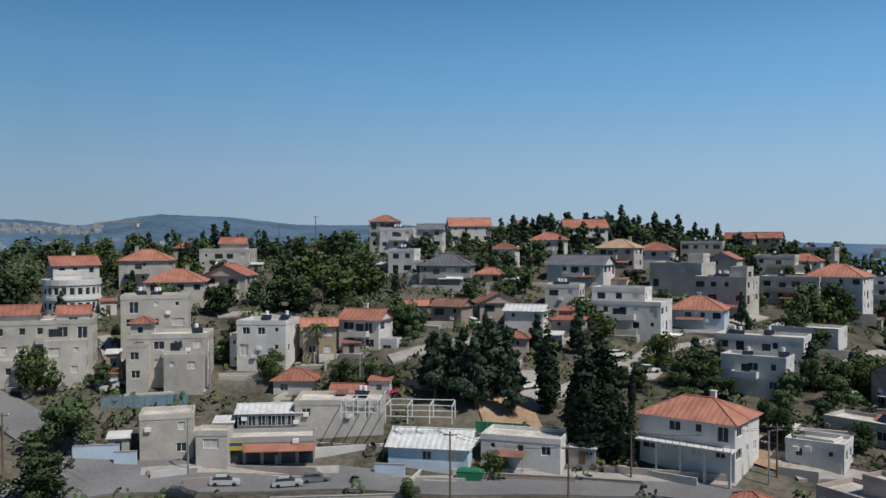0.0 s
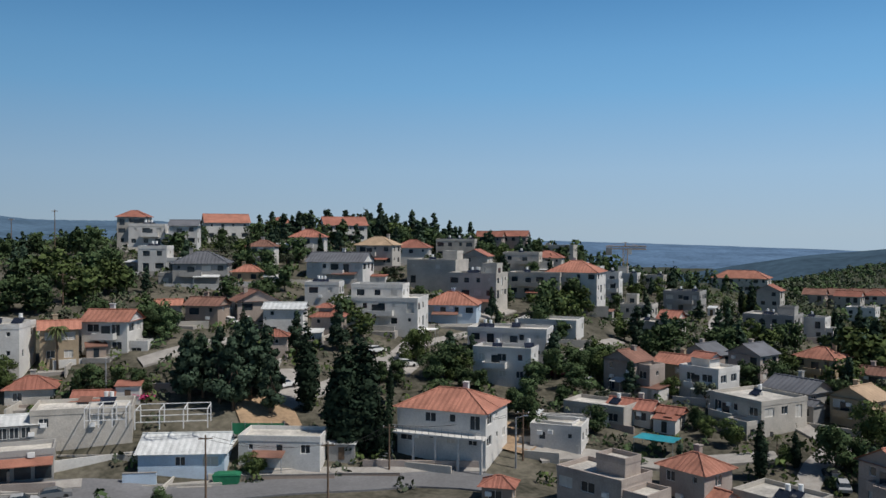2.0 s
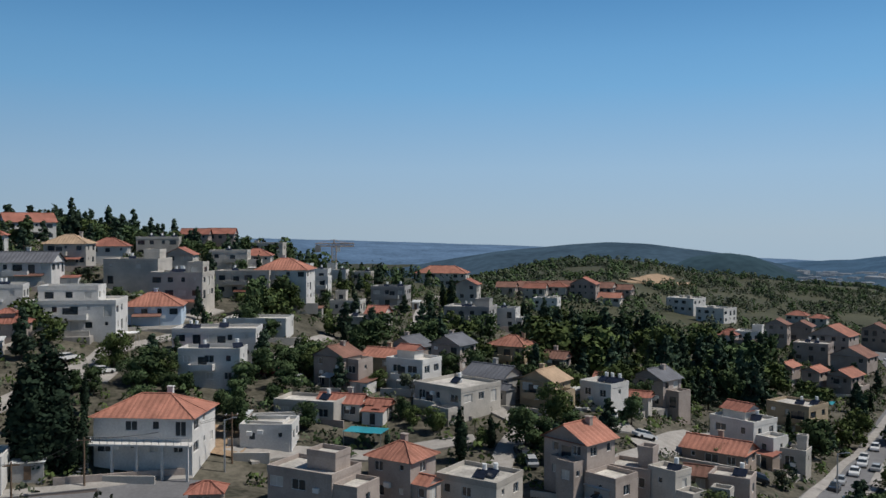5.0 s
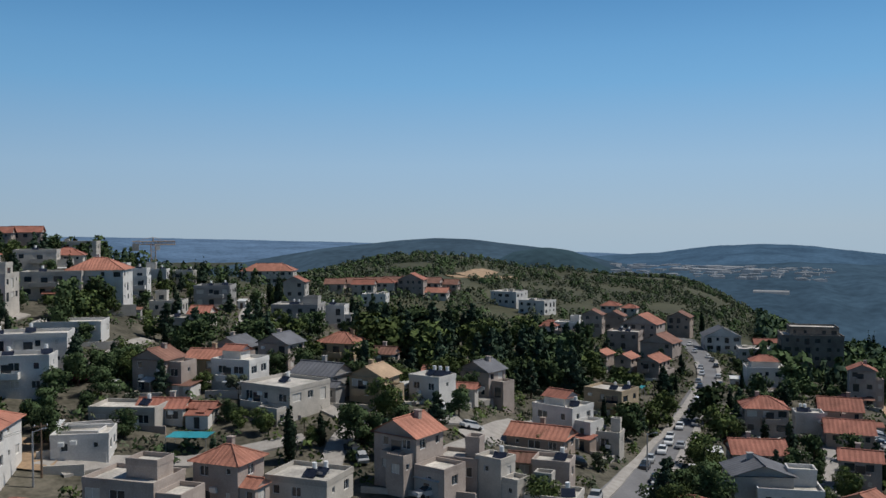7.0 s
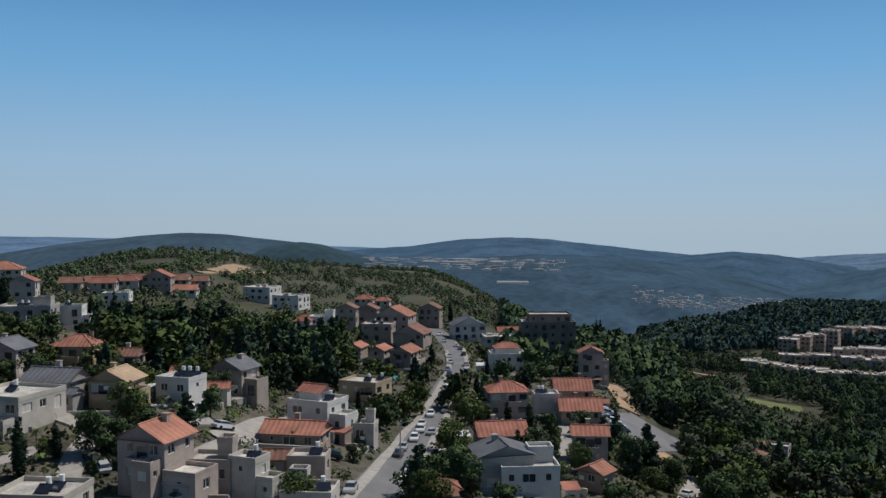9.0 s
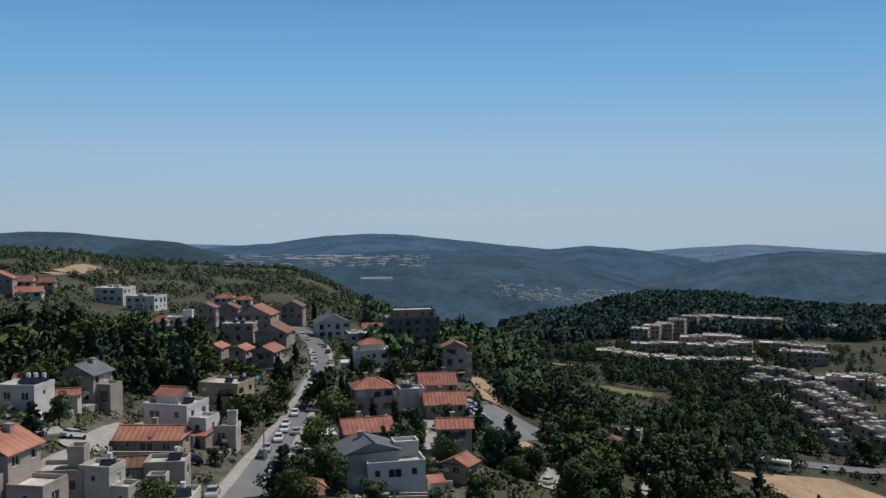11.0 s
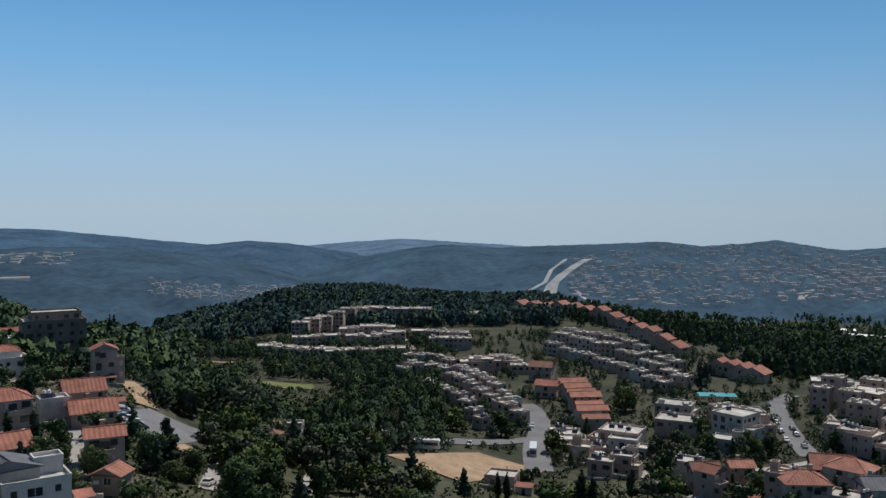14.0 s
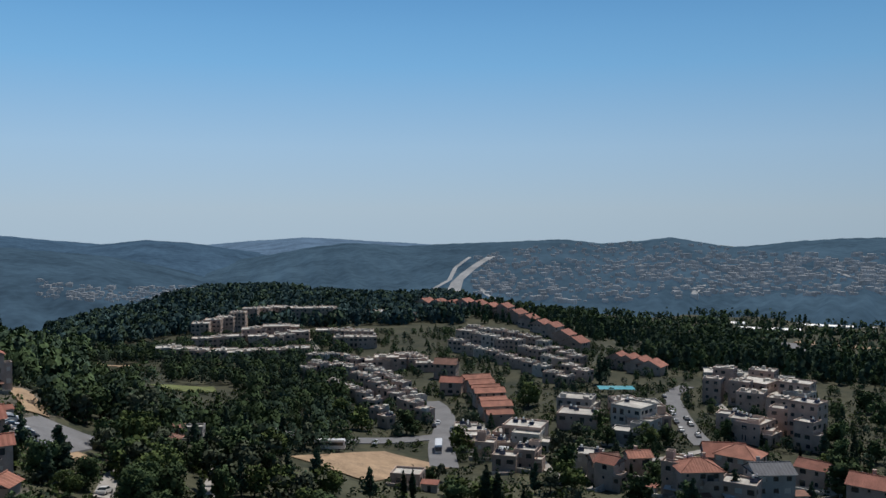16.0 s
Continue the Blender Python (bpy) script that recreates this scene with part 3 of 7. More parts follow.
    for k in range(balcony):
        bz, bw = h - 3.1 * (k + 1) + 0.1, w * rng.uniform(0.3, 0.5)
        if bz < 1.5:
            break
        bx = rng.uniform(-0.2, 0.2) * w
        s = Shape().box(bx - bw / 2, bx + bw / 2, -d / 2 - 1.5, -d / 2 - 0.01, bz - 0.18, bz)
        s.box(bx - bw / 2, bx + bw / 2, -d / 2 - 1.5, -d / 2 - 1.36, bz, bz + 0.95)
        s.box(bx - bw / 2, bx - bw / 2 + 0.14, -d / 2 - 1.36, -d / 2 - 0.01, bz, bz + 0.95).box(bx + bw / 2 - 0.14, bx + bw / 2, -d / 2 - 1.36, -d / 2 - 0.01, bz, bz + 0.95)
        part("balcony", s, WALLS[wall], owner)
        door = Shape().box(bx - 0.8, bx + 0.8, -d / 2 - 0.05, -d / 2 - 0.005, bz + 0.02, bz + 2.15)
        part("balcony_door", door, GLASS, owner)
    HOUSES.append((m, w, d, h, top, heaters, reach, upper, rng))
    return owner


# ---- trees ----
def soft_shade(me, normals):
    """Shade tufts of leaves (four corners each) by the roundness of the clump that they cover."""
    n = normals / np.linalg.norm(normals, axis=1, keepdims=True)
    me.shade_smooth()
    me.normals_split_custom_set_from_vertices(np.repeat(n, 4, axis=0).tolist())


def crown_mesh(name, mat, blobs, leaves, size, rng, share=1.0, grow=1.0):
    """Leaf tufts spread over the skins of many overlapping clumps: blobs are (x, y, z, radius, squash)."""
    leaves, size = int(leaves * share), size * grow
    weights = np.array([b[3] ** 2 for b in blobs])
    pick = rng.choice(len(blobs), leaves, p=weights / weights.sum())
    B = np.array(blobs)[pick]
    n = rng.normal(size=(leaves, 3))
    n /= np.linalg.norm(n, axis=1, keepdims=True)
    rad = B[:, 3] * rng.uniform(0.62, 1.08, leaves)
    c = B[:, :3] + n * (rad[:, None] * np.stack([np.ones(leaves), np.ones(leaves), B[:, 4]], -1))
    a = n + rng.normal(size=(leaves, 3)) * 0.6
    t = np.cross(a, rng.normal(size=(leaves, 3)))
    t /= np.linalg.norm(t, axis=1, keepdims=True)
    u = np.cross(a, t)
    u /= np.linalg.norm(u, axis=1, keepdims=True)
    w = (size * rng.uniform(0.6, 1.3, leaves))[:, None]
    v = np.stack([c - t * w, c - u * w * 0.6, c + t * w, c + u * w * 0.6], 1).reshape(-1, 3)
    f = np.arange(leaves * 4).reshape(-1, 4)
    me = bpy.data.meshes.new(name)
    me.from_pydata(v.tolist(), [], f.tolist())
    soft_shade(me, n + 0.45 * a)
    me.materials.append(mat)
    return me


def trunk_shape(h, r, limbs, rng, lean=0.3):
    s = Shape()
    top = (rng.uniform(-lean, lean), rng.uniform(-lean, lean), h)
    s.tube((0, 0, -0.4), (top[0] * 0.5, top[1] * 0.5, h * 0.5), r, r * 0.8, 7).tube((top[0] * 0.5, top[1] * 0.5, h * 0.5), top, r * 0.8, r * 0.5, 7)
    for x, y, z, q, _ in limbs:
        s.tube((top[0] * 0.8, top[1] * 0.8, h * 0.8), (x, y, z), r * 0.4, r * 0.12, 5)
    return s


def tree_data(kind, k, near):
    """The trunk and the crown of a tree 10 m high (a bush 2 m, a cypress 14 m)."""
    rng = np.random.default_rng(sum(map(ord, kind)) + 17 * k)
    many, grow = (0.95, 0.95) if near else (0.3, 1.6)
    blobs = []
    if kind == "broad":
        for i in range(22):
            a, q = rng.uniform(0, math.tau), rng.uniform(0.3, 3.2)
            blobs.append((q * math.cos(a), q * math.sin(a), rng.uniform(2.4, 8.2) - q * 0.3, rng.uniform(1.0, 1.8), 0.85))
        return trunk_shape(2.8, 0.28, blobs[:6], rng), crown_mesh("crown", LEAVES[("broad", "light", "broad")[k % 3]], blobs, 3200, 0.31, rng, many, grow)
    if kind == "olive":
        for i in range(12):
            a, q = rng.uniform(0, math.tau), rng.uniform(0.4, 2.8)
            blobs.append((q * math.cos(a), q * math.sin(a), rng.uniform(3.0, 6.4) - q * 0.3, rng.uniform(0.9, 1.6), 0.8))
        return trunk_shape(2.6, 0.3, blobs[:5], rng), crown_mesh("crown", LEAVES["olive"], blobs, 1500, 0.34, rng, many, grow)
    if kind == "pine":
        for i in range(34):
            z = 2.0 + 7.8 * (i / 33)
            a, q = rng.uniform(0, math.tau), rng.uniform(0.1, 0.9) * (2.5 - 0.27 * (z - 2.0))
            blobs.append((q * math.cos(a), q * math.sin(a), z, rng.uniform(0.6, 1.0) * (1.5 - 0.09 * z), 0.75))
        return trunk_shape(8.0, 0.24, blobs[:7], rng), crown_mesh("crown", LEAVES["pine"], blobs, 3200, 0.3, rng, many, grow)
    if kind == "cypress":
        for i in range(26):
            z = 0.8 + 13.0 * i / 25
            q = 1.15 * math.sin(math.pi * min(1.0, (z + 1.5) / 13.6) ** 0.8) + 0.12
            blobs.append((rng.uniform(-0.25, 0.25), rng.uniform(-0.25, 0.25), z, q * rng.uniform(0.85, 1.1), 1.3))
        return trunk_shape(2.0, 0.2, [], rng, 0.05), crown_mesh("crown", LEAVES["cypress"], blobs, 2200, 0.3, rng, many, grow)
    if kind == "bush":
        for i in range(9):
            a, q = rng.uniform(0, math.tau), rng.uniform(0.1, 1.2)
            blobs.append((q * math.cos(a), q * math.sin(a), rng.uniform(0.5, 1.5), rng.uniform(0.5, 0.85), 0.8))
        return trunk_shape(0.8, 0.08, blobs[:4], rng), crown_mesh("crown", LEAVES[("broad", "light", "olive")[k % 3]], blobs, 700, 0.22, rng, many, grow)
    if kind == "flower":
        for i in range(9):
            a, q = rng.uniform(0, math.tau), rng.uniform(0.1, 1.2)
            blobs.append((q * math.cos(a), q * math.sin(a), rng.uniform(0.5, 1.5), rng.uniform(0.5, 0.85), 0.8))
        return trunk_shape(0.8, 0.08, blobs[:4], rng), crown_mesh("crown", LEAVES["flower"], blobs, 700, 0.2, rng, many, grow)
    s = Shape()
    for i in range(34):
        a, dip = i * 2.4, rng.uniform(-0.5, 1.0)
        out = Vector((math.cos(a), math.sin(a), 0))
        side = Vector((-out.y, out.x, 0))
        prev = Vector((0, 0, 9.0))
        for q in range(1, 6):
            u = q / 5
            p = Vector((0, 0, 9.0)) + out * 2.4 * u * math.cos(dip * 0.5) + Vector((0, 0, 2.2 * u * math.sin(dip) - 1.9 * u * u))
            wa, wb = 0.34 * (1.15 - (q - 1) / 5), 0.34 * (1.15 - u)
            drop = Vector((0, 0, -0.16))
            s.face(prev, p, p + side * wb + drop, prev + side * wa + drop)
            s.face(p, prev, prev - side * wa + drop, p - side * wb + drop)
            prev = p
    return trunk_shape(9.0, 0.26, [], rng, 0.2), s.mesh("crown", LEAVES["palm"])


TREE_WORDS = {
    "broad": ("tree", "tree", "dense green broadleaf tree between the houses"), "olive": ("olive_tree", "tree", "grey-green olive tree on the dry slope"),
    "pine": ("pine_tree", "tree", "dark green pine with an uneven crown"), "cypress": ("cypress", "tree", "slender dark green cypress tree"),
    "bush": ("bush", "bush", "low green garden bush"), "flower": ("flowering_bush", "bush", "bougainvillea bush in magenta bloom"), "palm": ("palm_tree", "tree", "date palm with a drooping crown"),
}
NATURAL = {"broad": 9.2, "olive": 7.2, "pine": 10.4, "cypress": 14.6, "bush": 2.1, "flower": 2.1, "palm": 10.2}


def tree(kind, bearing, reach, height, wide=1.0):
    """A tree of that kind and height; wide stretches its crown."""
    rng = random.Random(round(bearing * 911 + reach * 7))
    k = rng.randrange(3)
    name, category, label = TREE_WORDS[kind]

    def meshes():
        t, c = tree_data(kind, k, reach < 178)
        return t.mesh("trunk", BARK, True), c
    trunk, crown = shared(("tree", kind, k, reach < 178), meshes)
    x, y, z = spot(bearing, reach)
    s = height / NATURAL[kind]
    ob = thing(name, Matrix.Translation((x, y, z)) @ pose(0, 0, 0, 0, 0, rng.uniform(0, 360)) @ Matrix.Diagonal((s * wide, s * wide, s, 1)), label, category)
    part("trunk", trunk, None, ob)
    part("crown", crown, None, ob)
    return ob


# ---- roads, fields and yards ----
ribbon("road", ASPHALT, 8.0, "grey sun-bleached asphalt road below the shops", "road", (-30.6, 122), (-25.3, 128), (-20.9, 130), (-14.1, 127), (-6.9, 124), (0.5, 120), (8.0, 121), (14.4, 123), (19.6, 120), lift=0.1)
ribbon("road", ASPHALT, 7.0, "steep side road climbing past the shops", "road", (-21.2, 131), (-23.5, 138), (-25.3, 144), (-27.1, 153), (-29.1, 161), lift=0.16)
ribbon("pavement", KERB, 1.8, "pale stone pavement along the road", "pavement", (-19.3, 130), (-14.1, 129), (-6.9, 127), lift=0.25)
ribbon("pavement", KERB, 1.6, "pale stone pavement along the road", "pavement", (2.4, 126), (8.0, 126), (15.1, 126), (18.6, 126), lift=0.25)
ribbon("street", ASPHALT, 7.6, "straight village street lined with parked cars", "road", (55.9, 112), (58.1, 136), (60.1, 173), (61.7, 212), (62.4, 244), (63.1, 282), (62.8, 323), (62.1, 354), (61.6, 382), lift=0.1)
ribbon("lane", KERB, 4.0, "pale paved lane climbing between the gardens", "road", (33.0, 246), (33.3, 274), (33.9, 309), (34.2, 322), lift=0.2)
ribbon("lane", KERB, 5.0, "pale paved yard between houses", "road", (11.0, 163), (12.9, 172), (14.1, 185), lift=0.2)
ribbon("lane", EARTH, 4.0, "pale dirt track on the slope", "path", (73.4, 195), (75.6, 196), (76.9, 205), lift=0.15)
ribbon("dirt_track", EARTH, 6.0, "bare sandy track down the hillside", "path", (72.0, 258), (73.1, 260), (73.8, 247), (74.2, 233), lift=0.2)
ribbon("car_park", ASPHALT, 17.0, "grey open car park on a terrace", "car park", (72.7, 204), (74.1, 207), (76.3, 228), lift=0.3)
ribbon("lane", KERB, 3.4, "narrow pale lane through the trees", "road", (77.8, 166), (78.5, 189), (78.7, 215), (78.2, 220), lift=0.15)
ribbon("lane", KERB, 2.6, "narrow pale lane through the trees", "road", (84.2, 184), (84.5, 217), (85.0, 258), lift=0.15)
ribbon("road", ASPHALT, 8.0, "estate road past the building plot", "road", (87.9, 298), (90.4, 284), (94.1, 290), (97.9, 304), (99.2, 308), lift=0.15)
ribbon("road", ASPHALT, 9.0, "estate road with a parked bus", "road", (99.6, 262), (99.4, 293), (99.7, 328), (99.2, 364), (98.6, 382), lift=0.2)
ribbon("road", ASPHALT, 7.0, "estate street lined with cars", "road", (116.4, 300), (115.6, 322), (114.8, 358), (114.4, 397), (115.3, 420), lift=0.15)
ribbon("road", KERB, 6.0, "pale road climbing between the blocks", "road", (92.6, 498), (91.7, 536), (90.9, 592), (90.4, 628), lift=0.15)
ribbon("dirt_track", EARTH, 5.0, "pale dirt road at the foot of the wooded hill", "path", (75.4, 562), (77.9, 542), (80.2, 539), lift=0.3)
ribbon("building_plot", EARTH, 26.0, "bare sandy building plot with tyre tracks", "plot", (91.9, 237), (94.1, 250), (97.7, 270), lift=0.15, step=2)
ribbon("lawn", GRASS, 22.0, "pale green sports field among trees", "field", (81.6, 413), (83.3, 424), (84.7, 426), lift=0.3)
ribbon("bare_ground", EARTH, 13.0, "bare earth cutting on the hilltop", "ground", (47.4, 573), (48.2, 608), (49.1, 680), lift=0.6)
ribbon("dirt_track", EARTH, 6.0, "pale track over the scrubby hill", "path", (46.4, 532), (48.5, 584), (50.7, 656), lift=0.5)
ribbon("bare_ground", EARTH, 14.0, "dry ochre clearing below the wood", "ground", (44.0, 236), (45.3, 239), (46.3, 246), lift=0.2)
ribbon("bare_ground", EARTH, 9.0, "bare ochre earth beside the house", "ground", (19.6, 133), (20.5, 138), (20.9, 144), lift=0.15)
ribbon("bare_ground", EARTH, 10.0, "bare ochre ground under the pines", "ground", (2.4, 140), (4.3, 141), (6.1, 142), lift=0.15)
ribbon("yard", KERB, 7.0, "pale paved yard with parked cars", "yard", (10.9, 164), (12.3, 166), (13.9, 165), lift=0.15)
ribbon("yard", KERB, 6.0, "pale paved yard", "yard", (19.9, 226), (18.5, 216), (16.9, 208), lift=0.15)
ribbon("yard", KERB, 3.6, "pale stone forecourt", "yard", (38.4, 128), (39.1, 138), (40.2, 146), lift=0.15)
ribbon("yard", KERB, 5.0, "pale paved yard", "yard", (20.6, 135), (22.8, 134), (24.3, 134), lift=0.15)
ribbon("yard", KERB, 6.0, "pale paved yard", "yard", (5.4, 157), (6.0, 152), (5.4, 146), lift=0.15)
ribbon("pavement", KERB, 1.6, "pale pavement along the village street", "pavement", (54.0, 106), (57.0, 136), (59.2, 175), (61.0, 212), (61.9, 243), (62.5, 281), (62.3, 316), lift=0.3)
ribbon("pavement", KERB, 1.6, "pale pavement along the village street", "pavement", (60.0, 136), (61.3, 171), (62.5, 209), (63.1, 242), (63.7, 284), (63.4, 328), lift=0.3)
ribbon("lane", KERB, 3.2, "narrow pale paved lane between houses", "road", (5.4, 144), (8.0, 152), (10.2, 158), lift=0.2)
ribbon("lane", KERB, 3.2, "narrow pale paved lane between houses", "road", (-14.7, 191), (-12.6, 192), (-9.8, 185), (-8.3, 174), lift=0.2)
ribbon("lane", KERB, 3.2, "narrow pale paved lane between houses", "road", (-21.5, 182), (-20.8, 168), (-21.0, 157), lift=0.2)
ribbon("lane", KERB, 3.2, "narrow pale paved lane between houses", "road", (-3.5, 157), (-1.7, 159), (0.6, 164), (2.8, 170), lift=0.2)
ribbon("lane", KERB, 3.2, "narrow pale paved lane between houses", "road", (14.4, 184), (16.2, 191), (18.5, 200), (20.5, 210), lift=0.2)
ribbon("lane", KERB, 3.2, "narrow pale paved lane between houses", "road", (22.0, 131), (25.4, 134), (29.5, 134), (33.2, 137), (36.9, 140), lift=0.2)
ribbon("lane", KERB, 3.2, "narrow pale paved lane between houses", "road", (20.6, 171), (23.5, 180), (25.7, 202), (27.2, 216), lift=0.2)
ribbon("lane", KERB, 3.2, "narrow pale paved lane between houses", "road", (36.9, 168), (38.4, 154), (41.2, 146), (44.1, 146), (47.2, 151), lift=0.2)
ribbon("lane", KERB, 3.2, "narrow pale paved lane between houses", "road", (47.2, 144), (48.8, 150), (50.8, 168), lift=0.2)
ribbon("lane", KERB, 3.2, "narrow pale paved lane between houses", "road", (46.3, 135), (49.2, 148), (52.2, 172), (55.1, 202), lift=0.2)
ribbon("lane", KERB, 3.2, "narrow pale paved lane between houses", "road", (64.1, 194), (65.6, 192), (67.8, 192), (69.6, 198), lift=0.2)
ribbon("lane", KERB, 3.2, "narrow pale paved lane between houses", "road", (64.1, 153), (69.2, 160), (70.3, 182), (70.1, 206), lift=0.2)
ribbon("lane", KERB, 3.2, "narrow pale paved lane between houses", "road", (108.3, 284), (109.8, 276), (113.4, 274), (116.5, 292), lift=0.2)
ribbon("lane", KERB, 3.2, "narrow pale paved lane between houses", "road", (103.9, 312), (105.7, 276), (107.6, 239), lift=0.2)
ribbon("lane", KERB, 3.2, "narrow pale paved lane between houses", "road", (116.8, 404), (118.2, 356), (121.5, 342), (123.5, 320), lift=0.2)


# the hill above the road
house(-24.60, 166.5, 16.0, 9.0, 9.6, -8, upper=(6.0, 5.6, -4.2, 1.2, 1.5, 'gable'), balcony=1, plain=True, wings=((6.6, 3.0, 4.0, -6.0, 6.4, "flat"), (5.0, 2.6, -4.6, -5.8, 3.3, "flat"), (5.4, 5.0, 4.6, 1.0, 11.0, "gable")))
house(-17.36, 160.6, 13.2, 8.6, 8.4, -10, upper=(3.5, 3.4, -4.4, -2.4, 2.6, 'hip'), balcony=1, plain=True, wings=((6.4, 2.6, 3.0, -5.6, 5.2, "flat"), (3.2, 3.0, -4.6, -5.8, 7.0, "flat")))
house(-18.26, 171.3, 11.8, 7.1, 11.4, -6, plain=True)


def round_house(bearing, reach, radius, h):
    """A drum-shaped white house: three rings of tall windows between bands, a parapet and a small block on the roof."""
    x, y, z = spot(bearing, reach)
    rng = random.Random(4)
    owner = thing("house", Matrix.Translation((x, y, z)) @ pose(0, 0, 0, 0, 0, -bearing), "round white plastered house with rings of tall windows", "house")
    n, s, found = 22, Shape(), []
    ring = [Vector((radius * math.cos(i * math.tau / n), radius * math.sin(i * math.tau / n), 0)) for i in range(n)]
    for i in range(n):
        a, b = ring[i], ring[(i + 1) % n]
        along, inward = (b - a).normalized(), -((a + b) / 2).normalized()
        wide = (b - a).length
        holes = [(0.3, wide - 0.3, k, k + 1.5) for k in (h - 2.2, h - 5.3)]
        facade(s, lambda u, q, t: a + along * u + inward * t + Vector((0, 0, q)), wide, -3.0, h, holes)
        turn = math.degrees(math.atan2(along.y, along.x))
        found += [((a + b) / 2 + inward * 0.16 + Vector((0, 0, k[2])), turn, wide - 0.6) for k in holes]
    s.f.append(tuple(range(len(s.v), len(s.v) + n)))
    s.v += [(p.x, p.y, h) for p in ring]
    part("wall", s, WALLS["white"], owner)
    for at, turn, w in found:
        win = part("window", shared(("w", round(w, 2), 1.5), lambda: frame_mesh(w, 1.5)), None, owner)
        win.matrix_basis = pose(*at, 0, 0, turn)
        part("pane", shared(("p", round(w, 2), 1.5, "glass"), lambda: pane_mesh(w, 1.5, "glass")), None, win)
    for z0, z1, grow in ((h - 0.25, h + 0.9, 0.2), (h - 3.3, h - 2.7, 0.25)):
        band = Shape()
        for i in range(n):
            a, b = ring[i].normalized(), ring[(i + 1) % n].normalized()
            lo, hi = radius - 0.25, radius + grow
            band.face(a * hi + Vector((0, 0, z0)), b * hi + Vector((0, 0, z0)), b * hi + Vector((0, 0, z1)), a * hi + Vector((0, 0, z1)))
            band.face(a * hi + Vector((0, 0, z1)), b * hi + Vector((0, 0, z1)), b * lo + Vector((0, 0, z1)), a * lo + Vector((0, 0, z1)))
            band.face(b * lo + Vector((0, 0, h)), a * lo + Vector((0, 0, h)), a * lo + Vector((0, 0, z1)), b * lo + Vector((0, 0, z1)))
            band.face(b * hi + Vector((0, 0, z0)), a * hi + Vector((0, 0, z0)), a * lo + Vector((0, 0, z0)), b * lo + Vector((0, 0, z0)))
        part("parapet" if z1 > h else "band", band, WALLS["white"], owner)
    block(owner, 5.4, 4.6, h, h + 1.9, "white", rng, cx=-0.8, cy=0.6, fine=1, name="upper_wall")
    roof(owner, "flat", 5.4, 4.6, h + 1.9, None, cx=-0.8, cy=0.6, wall=WALLS["white"])
    HOUSES.append((owner.matrix_world.copy(), radius * 1.6, radius * 1.6, h, "flat", 1, reach, (5.4, 4.6, -0.8, 0.6, 1.9, "flat"), rng))
    return owner


round_house(-23.13, 199.7, 5.7, 5.6)
house(-23.05, 224.5, 10.2, 8.1, 6.4, 10, "gable", wall="white")
house(-18.76, 223.6, 11.6, 9.3, 7.1, -10, "hip", tiles="orange")
house(-16.98, 202.7, 12.1, 9.7, 5.6, -8, "hip", tiles="orange")
house(-13.75, 210.1, 9.9, 7.9, 5.1, -20, "gable_end", balcony=1)
house(-13.85, 249.0, 13.5, 10.8, 5.7, -12, upper=(6.8, 6.5, 1.4, 1.1, 2.2, 'gable'))
house(-16.34, 283.4, 7.6, 6.1, 4.0, -12, "hip")
house(-11.37, 163.5, 9.2, 8.0, 8.6, -20, wall="white", windows=0.9, plain=True, wings=((2.2, 5.0, -5.6, 0.4, 6.0, "flat"),))
house(-8.11, 163.9, 6.1, 4.9, 6.5, 0, "gable", wall="yellow", tiles="orange")
house(-5.08, 167.0, 8.2, 6.9, 5.8, -24, "gable", wall="white", tiles="orange", balcony=1, plain=True, wings=((2.6, 4.0, -5.2, 0.6, 3.4, "flat"), (4.0, 3.0, 5.4, -1.0, 1.6, "flat")))
house(-3.79, 293.1, 9.0, 7.2, 10.0, -14, "hip")
house(-2.94, 274.5, 10.3, 8.2, 7.4, -10, wall="white", balcony=1)
house(-0.78, 268.0, 8.0, 6.4, 7.6, -10, "gable", wall="white", tiles="slate", balcony=1)
house(1.71, 315.8, 14.9, 11.9, 7.2, 6, "gable", wall="white", tiles="orange")
house(5.13, 351.4, 10.2, 8.2, 5.4, -8, "hip", tiles="orange")
house(3.87, 326.4, 5.5, 4.4, 2.9, -12, "hip")
house(4.05, 241.7, 7.2, 5.8, 5.6, -14, "hip", wall="white", tiles="brown")
house(0.29, 220.5, 12.7, 10.1, 5.6, -8, "hip", wall="grey", tiles="slate")
house(-2.54, 233.3, 7.2, 5.8, 6.6, -18, wall="white")
house(3.12, 222.5, 6.9, 5.5, 3.1, -10, "hip", wall="yellow", tiles="orange")
house(-1.77, 184.0, 4.8, 3.9, 3.5, -6, "gable", tiles="orange")
house(0.58, 181.2, 6.9, 5.5, 4.2, -26, "gable", wall="brown", tiles="brown")
house(3.48, 186.3, 8.6, 6.8, 5.0, 14, "gable_end", wall="pink", tiles="brown")
house(5.48, 179.0, 7.9, 6.3, 5.9, -10, "gable", wall="white", tiles="sheet", pitch=0.3)
house(4.89, 162.7, 4.0, 3.2, 4.2, -4, "hip", wall="pink")
house(8.27, 180.8, 6.3, 5.0, 4.4, -12, "hip", wall="pink", upper=(2.8, 2.0, -0.6, 0.0, 1.8, 'hip'))
house(6.96, 256.2, 9.8, 7.8, 5.9, -8, "hip", wall="white", balcony=1)
house(9.19, 311.0, 14.8, 11.8, 6.3, 10, "gable", wall="white", balcony=1)
house(11.50, 253.9, 10.8, 8.6, 6.5, -18, "hip", tiles="tan", balcony=2)
